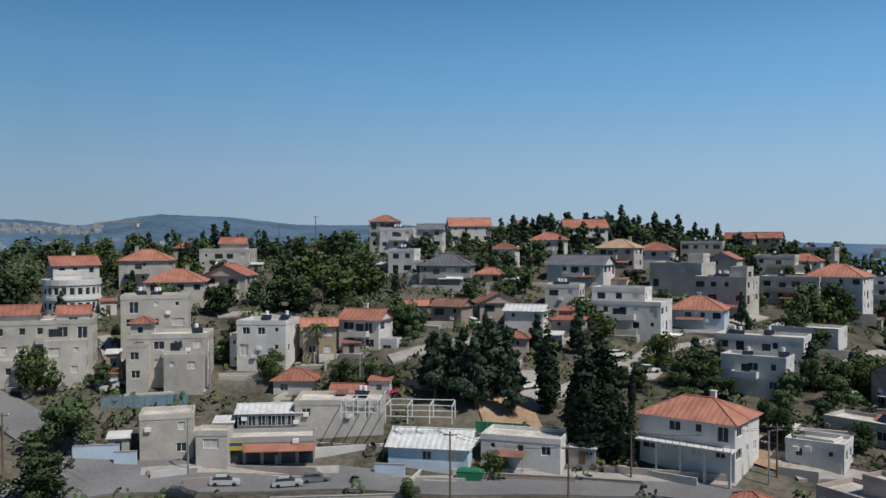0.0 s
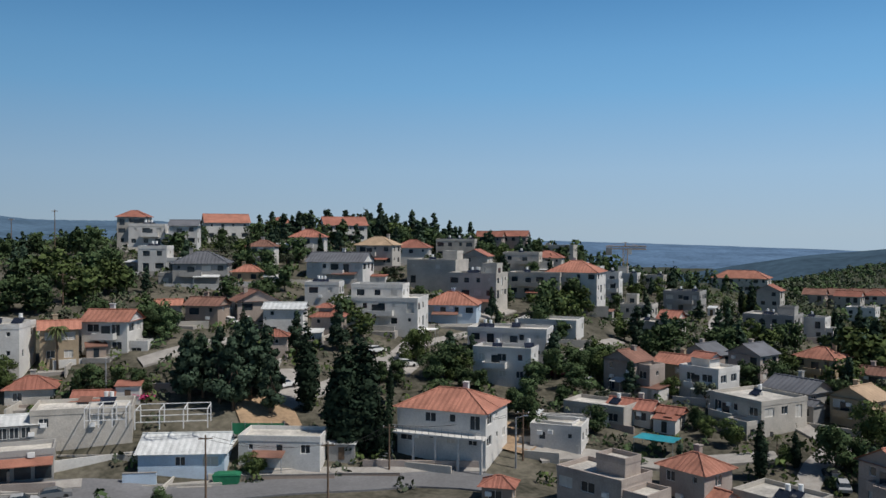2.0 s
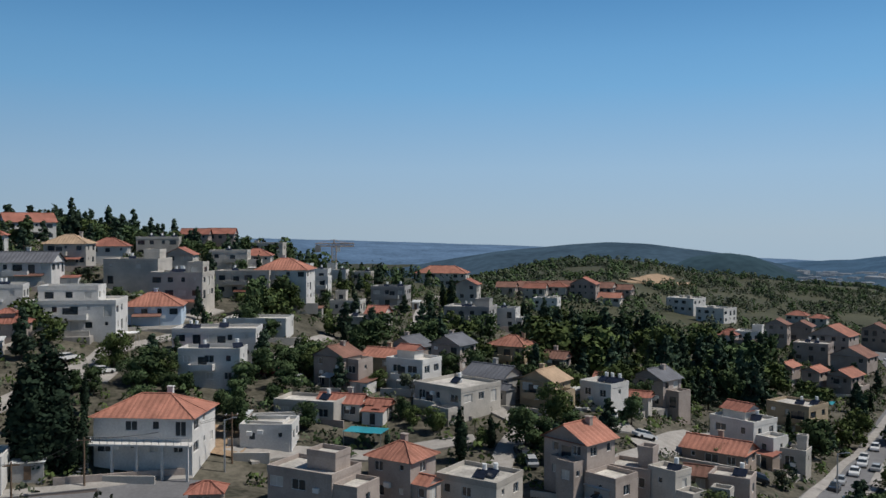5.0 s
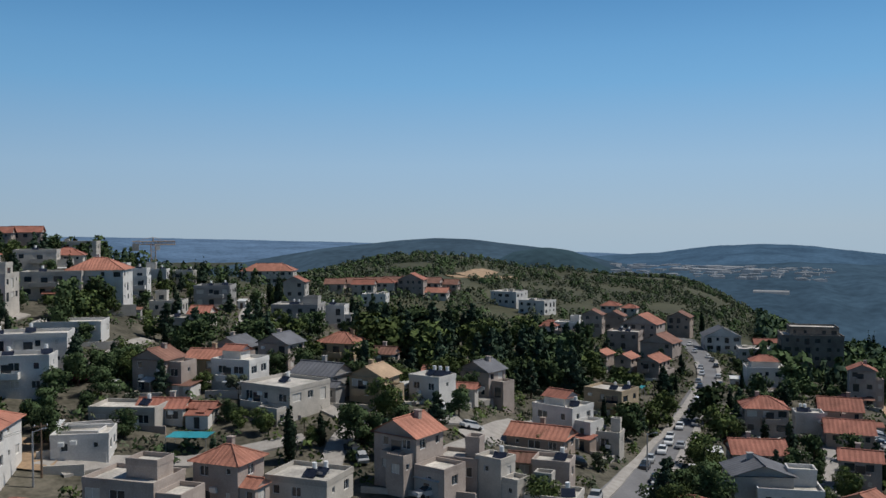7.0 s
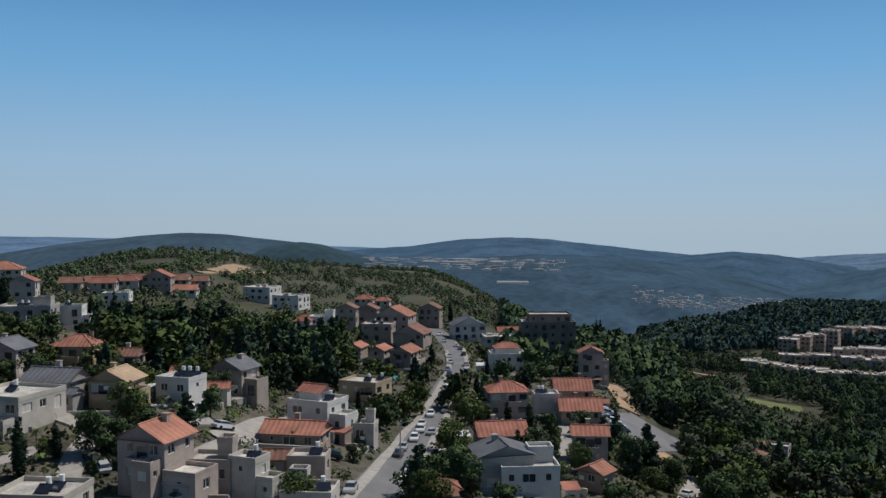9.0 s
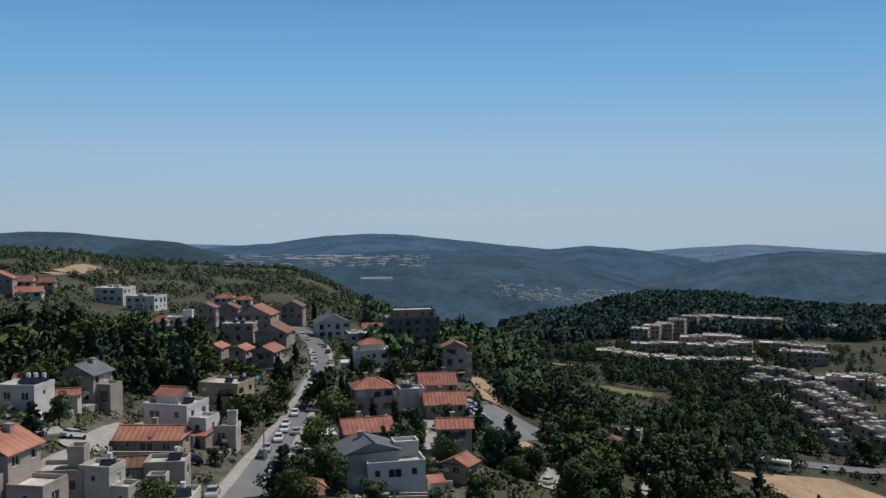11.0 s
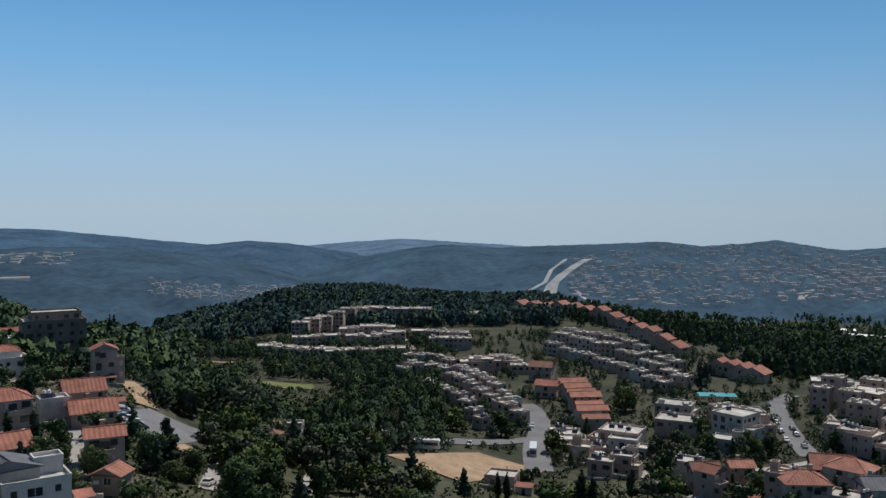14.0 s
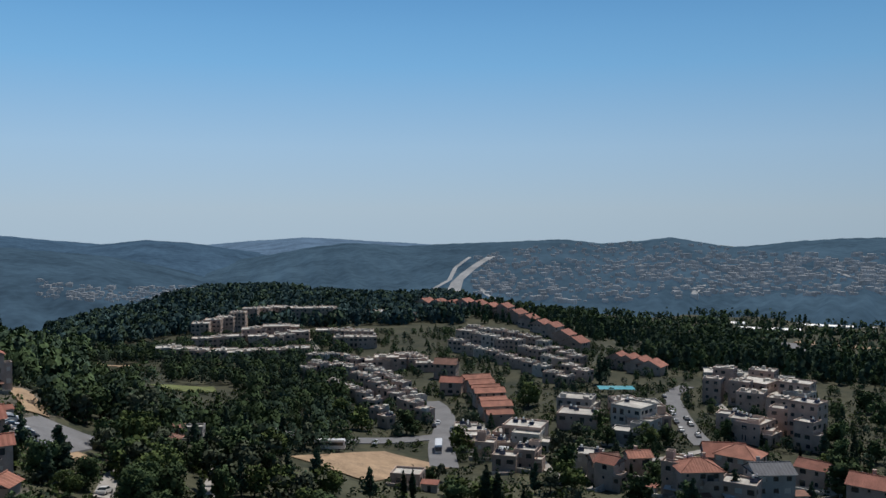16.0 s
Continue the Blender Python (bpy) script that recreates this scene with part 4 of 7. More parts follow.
house(13.77, 276.1, 10.6, 8.5, 5.6, -8, "hip", wall="white")
house(9.01, 229.6, 15.3, 9.2, 5.5, -20, "gable", wall="white", tiles="slate", balcony=1)
house(16.64, 309.2, 13.5, 10.8, 5.9, -6)
house(18.00, 275.3, 8.4, 6.7, 5.3, -16, "gable_end")
house(18.87, 334.8, 9.9, 8.0, 5.6, -10, "gable", wall="pink")
house(20.46, 343.0, 10.2, 8.1, 5.7, -10, "gable", wall="pink")
house(15.41, 240.5, 14.0, 11.2, 7.6, -20, windows=0.4)
house(18.04, 223.9, 13.0, 9.1, 8.8, -20, upper=(3.9, 4.6, 3.9, 0.0, 2.4, 'flat'))
house(12.03, 193.6, 16.5, 11.6, 6.8, -14, wall="white", upper=(11.6, 6.9, -1.7, 1.2, 2.7, 'flat'), balcony=1)
house(16.38, 208.4, 12.5, 10.0, 4.5, -8, "hip", wall="blue", tiles="orange")
house(7.98, 205.6, 8.0, 6.4, 5.3, -12, wall="white")
house(21.92, 246.0, 14.5, 8.7, 7.2, -12, balcony=1)
house(24.48, 247.8, 14.0, 11.2, 10.0, -14, "hip", wall="white", tiles="orange")
house(20.98, 285.5, 11.6, 9.3, 6.2, -8)
house(22.62, 296.8, 10.0, 8.0, 4.9, -8, "hip")
house(23.41, 335.5, 11.5, 9.2, 4.7, -10)
house(26.45, 279.0, 8.0, 6.4, 7.9, -10, wall="white")
house(20.21, 181.4, 16.4, 8.2, 6.0, -12, wall="white")
house(19.89, 164.5, 11.2, 5.6, 6.3, -16, wall="white", balcony=1)
house(22.79, 207.5, 14.2, 8.5, 3.4, -14, wall="white")
house(5.39, 129.9, 11.9, 6.5, 4.3, -14, wall="white", heaters=0)
house(23.44, 137.0, 7.9, 6.3, 3.5, -12, wall="white", heaters=0)
workshop = \
house(-11.08, 139.9, 10.5, 6.3, 4.1, -6, "gable", wall="grey", tiles="sheet", pitch=0.25, heaters=0)
house(-6.70, 139.4, 13.7, 8.2, 5.1, -6, windows=0.6)
house(-17.64, 135.6, 7.5, 6.0, 6.2, -4, windows=0.4, heaters=0)
house(-14.82, 131.0, 4.5, 3.6, 5.2, -14, windows=0.4, heaters=0)
house(-9.61, 152.5, 7.1, 5.6, 2.3, -8, "hip", heaters=0)
house(-6.14, 145.5, 5.7, 4.5, 2.2, -12, "gable", heaters=0)
villa = \
house(16.42, 133.0, 14.2, 9.8, 7.8, -22, "hip", wall="white", tiles="orange", heaters=0, pitch=0.45)
market = \
house(-0.65, 131.0, 11.9, 8.9, 3.4, -12, "gable", wall="blue", tiles="sheet", pitch=0.4, heaters=0, windows=0.4)
shops = \
house(-11.16, 132.7, 12.8, 5.7, 3.4, -6, wall="grey", heaters=0, windows=0)
# the middle slope
house(27.82, 167.7, 7.2, 5.7, 6.1, -38, "gable_end", wall="pink", tiles="brown", plain=True, wings=((2.8, 4.6, 4.9, 0.4, 5.0, "flat"),))
house(30.86, 178.1, 7.2, 5.8, 4.4, -30, "gable", wall="yellow", tiles="orange", plain=True)
house(32.82, 166.0, 8.2, 6.6, 5.5, -34, wall="white", plain=True, upper=(4.0, 3.2, -1.8, 1.4, 1.9, 'gable'), balcony=1)
house(32.59, 192.8, 8.2, 6.6, 4.2, -35, "gable_end", wall="pink", tiles="slate", plain=True)
house(35.42, 186.9, 7.5, 6.0, 6.4, -35, "gable_end", wall="pink", tiles="slate", plain=True)
house(35.71, 154.8, 11.1, 10.6, 4.6, -42, plain=True, balcony=1, wings=((4.2, 2.6, 3.0, -6.7, 1.5, "flat"),))
house(38.04, 164.5, 8.9, 7.1, 4.3, -35, "gable", wall="grey", tiles="slate", plain=True, wings=((3.4, 3.0, 4.6, -3.4, 2.6, "gable"),))
house(39.33, 203.0, 9.0, 7.2, 5.8, -25, "hip", wall="yellow", tiles="orange", balcony=1, plain=True)
house(42.02, 197.9, 6.3, 5.0, 4.8, -20, "gable", wall="pink", tiles="brown", plain=True)
house(41.46, 160.5, 7.3, 5.8, 4.9, -30, "gable_end", wall="yellow", tiles="tan", plain=True, balcony=1, wings=((3.0, 3.4, 4.6, -1.6, 3.0, "flat"),))
house(45.28, 160.9, 6.8, 5.4, 4.2, -36, wall="white", plain=True)
house(48.60, 181.1, 7.4, 6.0, 5.8, -36, "gable_end", wall="pink", tiles="slate", plain=True, wings=((3.0, 4.0, 5.1, 0.0, 3.2, "flat"),))
house(26.12, 150.9, 11.0, 6.6, 2.4, -25, windows=0.5, plain=True)
house(28.14, 151.6, 7.6, 4.6, 2.6, -20, "gable", plain=True)
house(30.56, 150.5, 4.0, 2.8, 2.7, -20, "gable", plain=True)
house(32.04, 115.0, 6.8, 5.8, 7.1, -36, "hip", wall="pink", tiles="orange", plain=True, wings=((2.4, 3.2, 4.5, -0.9, 4.4, "gable"),))
house(26.30, 113.0, 10.0, 6.6, 5.2, -36, wall="pink", upper=(4.4, 3.4, 1.4, 1.2, 1.9, 'flat'), windows=0.6, plain=True, wings=((3.6, 5.2, 6.7, -0.4, 4.0, "flat"),))
house(37.17, 116.0, 9.2, 7.3, 3.7, -30, windows=0.6, plain=True)
house(43.70, 121.0, 7.4, 6.2, 7.6, -38, "gable_end", wall="pink", tiles="orange", pitch=0.55, plain=True, balcony=1, wings=((5.0, 5.0, 6.1, -1.0, 3.4, "flat"), (3.0, 2.4, 1.8, -4.2, 4.8, "flat")))
house(49.43, 119.0, 4.3, 3.4, 5.6, -36, plain=True, wings=((2.6, 3.0, 3.4, 0.0, 3.2, "flat"),))
house(53.86, 164.1, 8.9, 7.1, 5.0, -34, wall="white", upper=(4.7, 4.2, -1.2, 1.0, 1.8, 'gable'), plain=True, wings=((3.4, 4.4, 6.1, -0.6, 2.8, "flat"),))
house(56.98, 205.4, 9.9, 7.9, 5.6, -30, wall="yellow", balcony=2, plain=True)
house(52.43, 150.7, 10.3, 6.2, 2.4, -20, "gable", wall="brown", tiles="orange", plain=True)
house(55.00, 166.0, 5.2, 4.2, 2.6, -24, wall="white", plain=True)
house(66.40, 372.0, 9.0, 7.0, 6.0, 8, "gable", wall="pink", plain=True)
house(19.47, 113.8, 4.0, 3.2, 2.0, -10, "hip", wall="brown", heaters=0)
house(23.33, 139.4, 6.3, 5.0, 2.7, -20, wall="white", heaters=0)
house(47.58, 167.2, 3.7, 3.0, 3.4, -14, "gable")
house(47.20, 121.9, 6.4, 5.1, 4.0, -20, wall="pink", balcony=1)
house(28.47, 250.5, 8.8, 7.0, 5.1, -14)
house(29.75, 232.1, 11.1, 8.9, 3.8, -18, upper=(5.0, 7.1, 3.1, 0.0, 1.6, 'gable'))
house(31.30, 284.0, 11.2, 9.0, 6.2, -14, wall="grey")
house(26.68, 276.2, 6.1, 4.9, 6.4, -14, wall="white")
house(34.70, 390.5, 22.4, 11.2, 6.0, -10, "hip", tiles="orange")
house(36.40, 320.5, 7.8, 6.2, 7.8, -14, "gable_end")
house(36.56, 273.4, 14.3, 11.4, 5.6, -14, wall="grey")
house(38.82, 281.8, 8.4, 6.7, 6.5, -14, wall="white")
house(40.82, 397.9, 9.8, 7.9, 6.1, -12, "gable")
house(42.24, 419.7, 9.4, 7.5, 5.9, -12, "hip")
house(43.99, 420.4, 12.3, 9.8, 8.1, -12, "gable_end", wall="pink")
house(45.64, 408.5, 10.1, 8.1, 3.7, -12, "gable", tiles="orange")
house(41.54, 363.0, 10.2, 8.1, 5.1, -12, wall="white")
house(53.06, 334.5, 6.8, 5.4, 4.7, -12, "hip", wall="white")
house(54.23, 329.1, 9.2, 7.4, 6.3, -12, wall="white")
house(27.75, 324.6, 8.0, 6.4, 4.2, -12, wall="white")
house(29.43, 328.8, 7.4, 5.9, 5.1, -12)
house(25.33, 299.2, 8.4, 6.7, 5.0, -12, wall="white")
house(38.94, 401.6, 8.7, 8.7, 4.3, -8.74174, "gable", wall="pink", tiles="brown")
house(40.23, 415.1, 9.6, 9.6, 4.8, -10.4957, "gable", wall="pink", tiles="brown")
house(41.50, 424.7, 9.6, 9.6, 5.3, -12.1487, "gable", wall="pink", tiles="brown")
house(42.76, 440.3, 10.7, 10.7, 4.7, -13.2657, "gable", wall="pink", tiles="brown")
house(44.01, 442.5, 11.4, 11.4, 4.9, -8.05079, "gable", wall="pink", tiles="brown")
house(45.24, 439.5, 10.0, 10.0, 5.2, -15.5269, "gable", wall="pink", tiles="brown")
house(46.46, 444.4, 9.0, 9.0, 4.8, -13.0422, "gable", wall="pink", tiles="brown")
# along the street
house(56.42, 276.0, 5.0, 6.5, 5.0, -22, "gable_end", wall="pink", tiles="orange")
house(57.96, 275.7, 5.2, 6.8, 5.3, -22, "gable_end", wall="pink", tiles="orange")
house(59.64, 275.3, 7.0, 9.0, 5.6, -22, "gable_end", wall="pink", tiles="orange")
house(55.83, 354.5, 8.0, 6.4, 8.7, -12, "gable_end", wall="pink", tiles="brown")
house(57.21, 367.7, 8.3, 6.6, 8.5, -12, "gable_end", wall="pink", tiles="brown")
house(58.97, 346.9, 14.0, 11.2, 8.9, -18, "gable_end", wall="pink", tiles="orange")
house(57.85, 329.6, 11.4, 9.1, 6.7, -12, wall="pink")
house(60.09, 321.5, 11.8, 9.5, 5.7, -20, "gable_end", wall="pink", tiles="brown")
house(56.95, 468.7, 9.5, 7.6, 4.2, -12, "hip")
house(58.15, 464.5, 7.9, 6.3, 4.8, -12, "hip")
house(61.28, 390.3, 9.6, 7.7, 8.5, -12, "gable_end", wall="brown", tiles="brown")
house(63.73, 356.9, 13.4, 10.7, 6.8, 10, "gable_end", wall="white", tiles="slate")
house(66.31, 275.7, 10.9, 8.7, 6.0, 8, wall="white", upper=(7.6, 5.2, 0.0, 0.9, 2.2, 'hip'))
house(65.75, 338.1, 11.8, 9.4, 5.6, 8, wall="white")
house(68.92, 336.1, 20.2, 14.0, 14.1, 8, wall="raw", heaters=0, upper=(16.1, 9.8, 1.0, 1.4, 2.6, 'flat'))
house(71.77, 257.7, 6.5, 5.2, 9.9, 6, "gable_end", wall="pink")
house(66.31, 207.0, 9.2, 7.3, 6.9, 10, "hip", wall="pink")
house(68.86, 214.2, 6.1, 4.9, 4.9, 10, wall="white")
house(70.57, 224.3, 9.1, 9.1, 5.1, 6, "gable", wall="brown")
house(71.08, 208.5, 9.5, 8.5, 3.7, 6, "gable", wall="brown")
house(71.73, 172.3, 6.7, 5.4, 5.9, 4, "gable", wall="pink")
house(72.16, 152.3, 4.9, 3.9, 3.5, -30, "gable_end", wall="brown", tiles="orange")
house(65.96, 142.5, 8.8, 7.1, 6.7, 16, "gable_end", wall="grey", tiles="slate", pitch=0.35, windows=0.3)
house(65.88, 175.3, 9.7, 7.8, 3.3, 12, "gable")
house(67.65, 141.6, 9.4, 7.5, 5.2, 10, wall="white")
house(53.26, 129.5, 5.6, 4.5, 3.8, -12, wall="pink")
house(51.47, 134.1, 4.8, 3.8, 2.2, -12, "gable", wall="brown", tiles="brown")
house(56.82, 160.6, 4.8, 3.8, 3.9, -14)
house(53.32, 116.6, 6.8, 5.5, 2.8, -14)
house(62.07, 125.4, 4.3, 3.4, 2.7, 10, "hip")
house(45.41, 176.3, 4.0, 3.2, 3.9, -12, "gable", wall="white", tiles="orange")
house(54.04, 295.9, 6.7, 5.3, 6.9, -12, wall="pink")
house(52.92, 317.2, 6.1, 4.9, 6.1, -12, "hip", wall="white")
house(52.19, 413.7, 13.9, 11.1, 6.0, -30, wall="white")
house(50.35, 437.0, 14.7, 11.7, 7.0, -30, wall="white")
# the estate across the valley
house(90.59, 459.2, 7.2, 6.0, 5.4, -40.8205, wall="rose", windows=0.8)
house(91.28, 465.0, 9.1, 7.6, 7.0, -37.0783, wall="rose", windows=0.8)
house(91.98, 468.7, 7.4, 6.1, 5.4, -41.9299, wall="rose", windows=0.8)
house(92.68, 471.0, 8.1, 6.7, 5.4, -43.1674, wall="rose", windows=0.8)
house(93.30, 452.7, 7.2, 6.0, 6.3, -38.3586, wall="rose", windows=0.8)
house(93.92, 433.2, 7.1, 5.9, 5.5, -37.119, wall="rose", windows=0.8)
house(94.54, 415.7, 7.2, 6.0, 6.0, -41.0353, wall="rose", windows=0.8)
house(95.17, 399.1, 7.1, 5.9, 5.7, -42.8954, wall="rose", windows=0.8)
house(95.79, 386.3, 7.5, 6.2, 4.9, -41.1462, wall="rose", windows=0.8)
house(96.42, 371.3, 6.1, 5.0, 4.8, -42.5502, wall="rose", windows=0.8)
house(97.04, 359.2, 6.1, 5.0, 4.2, -43.2858, wall="rose", windows=0.8)
house(97.67, 347.6, 5.5, 4.6, 5.2, -42.9135, wall="rose", windows=0.8)
house(98.29, 338.8, 6.2, 5.2, 4.5, -43.4994, wall="rose", windows=0.8)
house(91.06, 506.5, 8.0, 6.6, 6.3, -43.0559, windows=0.8, wall="rose")
house(91.74, 504.4, 7.8, 6.5, 6.5, -39.9309, windows=0.8)
house(92.42, 505.3, 7.4, 6.1, 6.3, -36.9444, windows=0.8, wall="rose")
house(93.09, 503.7, 8.6, 7.1, 5.2, -38.4028, windows=0.8, wall="rose")
house(93.71, 485.2, 8.4, 7.0, 6.2, -40.4126, windows=0.8, wall="rose")
house(94.33, 467.5, 8.1, 6.7, 4.8, -40.5729, windows=0.8, wall="rose")
house(94.96, 451.0, 8.1, 6.7, 5.0, -42.2801, windows=0.8)
house(95.58, 433.9, 7.8, 6.5, 5.2, -38.7815, windows=0.8, wall="rose")
house(96.21, 420.7, 7.2, 6.0, 5.0, -42.0726, windows=0.8, wall="rose")
house(96.75, 403.7, 7.4, 6.1, 5.4, -43.5024, windows=0.8, wall="rose")
house(97.26, 381.5, 5.5, 4.6, 5.1, -43.3925, windows=0.8, wall="rose")
house(97.78, 366.4, 6.5, 5.4, 4.6, -39.121, windows=0.8)
house(92.39, 408.1, 7.0, 5.8, 4.9, -40.3568, wall="rose")
house(93.03, 394.7, 6.1, 5.0, 4.2, -43.4617, wall="rose")
house(93.66, 380.7, 5.9, 4.9, 5.1, -40.3808, wall="rose")
house(94.30, 371.8, 6.2, 5.2, 4.8, -43.7924, wall="rose")
house(94.82, 355.9, 6.4, 5.3, 4.6, -36.0876, wall="rose")
house(95.28, 337.7, 6.1, 5.0, 4.0, -43.7933, wall="rose")
house(95.74, 320.4, 5.1, 4.2, 3.9, -43.4224, wall="rose")
house(100.51, 547.4, 10.3, 8.5, 6.8, -33.6296, wall="rose")
house(101.32, 536.4, 8.7, 7.2, 5.4, -33.4747, wall="rose")
house(102.13, 525.8, 8.6, 7.1, 5.0, -28.4537)
house(102.93, 513.8, 8.6, 7.1, 5.4, -33.2871, wall="rose")
house(103.72, 497.8, 9.9, 8.2, 4.8, -29.2561, wall="rose")
house(104.50, 480.7, 8.3, 6.8, 5.0, -33.2269, wall="rose")
house(105.28, 464.0, 8.0, 6.6, 5.4, -32.9795, wall="rose")
house(106.06, 451.1, 8.1, 6.7, 5.2, -28.2415)
house(106.81, 433.4, 8.8, 7.3, 4.6, -26.0548, wall="rose")
house(107.56, 419.9, 7.5, 6.2, 4.4, -30.503, wall="rose")
house(101.06, 580.0, 11.6, 9.6, 8.4, -29.2398, wall="rose")
house(101.87, 575.4, 10.2, 8.4, 7.2, -30.4555, wall="rose")
house(102.67, 568.8, 9.9, 8.2, 7.6, -33.0514)
house(103.47, 564.8, 11.3, 9.4, 6.4, -33.6058, wall="rose")
house(104.25, 555.7, 11.0, 9.1, 8.0, -31.18, wall="rose")
house(105.01, 530.2, 8.4, 7.0, 6.2, -32.1862, wall="rose")
house(105.77, 513.6, 9.3, 7.7, 6.5, -30.3622, wall="rose")
house(106.54, 490.0, 8.0, 6.6, 4.8, -33.4854)
house(107.26, 470.0, 7.8, 6.5, 5.9, -32.874, wall="rose")
house(107.97, 449.5, 9.0, 7.4, 5.4, -33.3328, wall="rose")
house(108.68, 432.8, 8.6, 7.1, 5.3, -27.0945, wall="rose")
house(101.61, 607.8, 9.9, 8.2, 7.4, -27.7198, wall="rose")
house(102.38, 602.1, 10.6, 8.8, 7.3, -26.6864)
house(103.16, 599.6, 10.6, 8.8, 7.4, -28.3962, wall="rose")
house(103.93, 598.1, 9.4, 7.8, 7.3, -32.7493, wall="rose")
house(104.69, 599.3, 9.9, 8.2, 6.4, -30.964, wall="rose")
house(105.43, 586.2, 9.7, 8.0, 7.4, -33.338, wall="rose")
house(106.15, 567.3, 8.6, 7.1, 7.4, -29.3655)
house(106.87, 539.3, 8.4, 7.0, 5.7, -26.723, wall="rose")
house(107.58, 507.6, 9.4, 7.8, 5.1, -29.4129, wall="rose")
house(108.30, 490.0, 9.0, 7.4, 4.8, -33.2313, wall="rose")
house(98.36, 778.5, 13.6, 14.2, 9.8, -33.3042, "gable_end", wall="rose", windows=0.4)
house(99.23, 778.4, 13.1, 13.7, 8.9, -28.7471, "gable_end", wall="rose", windows=0.4)
house(100.10, 763.0, 14.4, 15.0, 8.4, -30.9812, "gable_end", wall="rose", windows=0.4)
house(100.97, 762.2, 12.9, 13.4, 10.2, -31.2041, "gable_end", wall="rose", windows=0.4)
house(101.84, 762.4, 13.2, 13.8, 8.9, -27.5902, "gable_end", wall="rose", windows=0.4)
house(102.69, 749.7, 11.8, 12.4, 9.3, -29.6744, "gable_end", wall="rose", windows=0.4)
house(103.54, 750.4, 13.1, 13.7, 10.5, -26.263, "gable_end", wall="rose", windows=0.4)
house(104.36, 734.7, 13.8, 14.4, 8.9, -33.028, "gable_end", wall="rose", windows=0.4)
house(105.17, 714.5, 13.3, 13.9, 8.2, -27.4176, "gable_end", wall="rose", windows=0.4)
house(105.97, 686.1, 12.6, 13.2, 7.6, -28.8952, "gable_end", wall="rose", windows=0.4)
house(106.74, 661.8, 12.0, 12.5, 9.1, -32.3272, "gable_end", wall="rose", windows=0.4)
house(107.50, 629.3, 13.6, 11.3, 8.2, -28.7502, "gable_end", wall="rose", windows=0.4)
house(108.26, 600.1, 14.6, 12.1, 6.8, -32.0075, "gable_end", wall="rose", windows=0.4)
house(111.01, 478.0, 11.6, 9.6, 5.8, -20.5133, "gable_end", wall="rose", windows=0.4)
house(111.73, 472.6, 12.0, 10.0, 5.4, -26.5868, "gable_end", wall="rose", windows=0.4)
house(112.45, 461.1, 11.9, 9.8, 5.5, -25.7771, "gable_end", wall="rose", windows=0.4)
house(113.16, 456.1, 12.0, 10.0, 4.8, -22.2012, "gable_end", wall="rose", windows=0.4)
house(83.88, 657.9, 12.6, 13.2, 11.5, -8.24629, wall="rose")
house(84.65, 673.8, 12.4, 13.0, 11.6, -10.3115, wall="rose")
house(85.43, 686.3, 13.5, 14.0, 11.6, -10.937, wall="rose")
house(86.21, 693.6, 12.0, 12.5, 14.2, -9.64344, wall="rose")
house(87.00, 717.8, 12.3, 12.8, 14.8, -10.6227, wall="rose")
house(87.78, 733.7, 12.2, 12.7, 13.5, -13.4939, wall="rose")
house(88.57, 754.8, 14.9, 15.6, 12.4, -6.59108, wall="rose")
house(89.39, 742.5, 13.7, 14.3, 11.6, -13.2595, wall="rose")
house(90.21, 726.6, 14.1, 14.8, 12.0, -11.137, wall="rose")
house(91.04, 718.9, 15.2, 15.8, 12.8, -6.31494, wall="rose")
house(91.86, 714.4, 13.7, 14.3, 13.5, -11.755, wall="rose")
house(87.18, 618.1, 17.1, 14.2, 8.9, -3.50679, wall="rose")
house(87.90, 621.4, 15.4, 12.7, 8.9, 2.45058, wall="rose")
house(88.62, 622.6, 19.0, 15.7, 9.8, -0.383806, wall="rose")
house(89.35, 625.5, 15.8, 13.1, 8.7, -1.18581, wall="rose")
house(87.43, 593.7, 13.5, 11.2, 7.4, 2.56772, wall="rose")
house(88.28, 593.7, 16.1, 13.3, 6.8, -2.83305, wall="rose")
house(89.14, 598.0, 14.2, 11.8, 7.6, 1.73329, wall="rose")
house(90.00, 605.4, 15.4, 12.7, 8.0, -2.14584, wall="rose")
house(81.86, 570.8, 15.2, 12.6, 6.2, -1.45994)
house(82.73, 562.2, 13.5, 11.2, 5.9, -0.611703, wall="rose")
house(83.61, 557.9, 15.5, 12.8, 5.3, -1.68479, wall="rose")
house(84.50, 554.7, 16.7, 13.8, 4.7, 0.0746447, wall="rose")
house(85.39, 553.7, 14.9, 12.4, 5.4, -0.542436, wall="rose")
house(86.29, 546.0, 15.9, 13.2, 5.5, -0.605858)
house(87.20, 546.2, 13.3, 11.0, 5.9, -3.06018, wall="rose")
house(88.12, 548.5, 12.6, 10.4, 5.4, 3.43974, wall="rose")
house(89.04, 549.0, 12.8, 10.6, 5.1, 3.58425, wall="rose")
house(89.97, 547.6, 14.8, 12.2, 5.8, -0.0345973, wall="rose")
house(83.96, 597.3, 13.6, 11.3, 6.9, -1.30818, wall="rose")
house(84.57, 599.8, 13.8, 11.4, 6.1, 0.676232, wall="rose")
house(85.19, 601.3, 12.0, 10.0, 6.4, -2.98345, wall="rose")
house(85.80, 601.9, 13.8, 11.4, 6.7, 3.13093, wall="rose")
house(91.83, 613.2, 14.9, 12.4, 7.6, -2.07291, wall="rose")
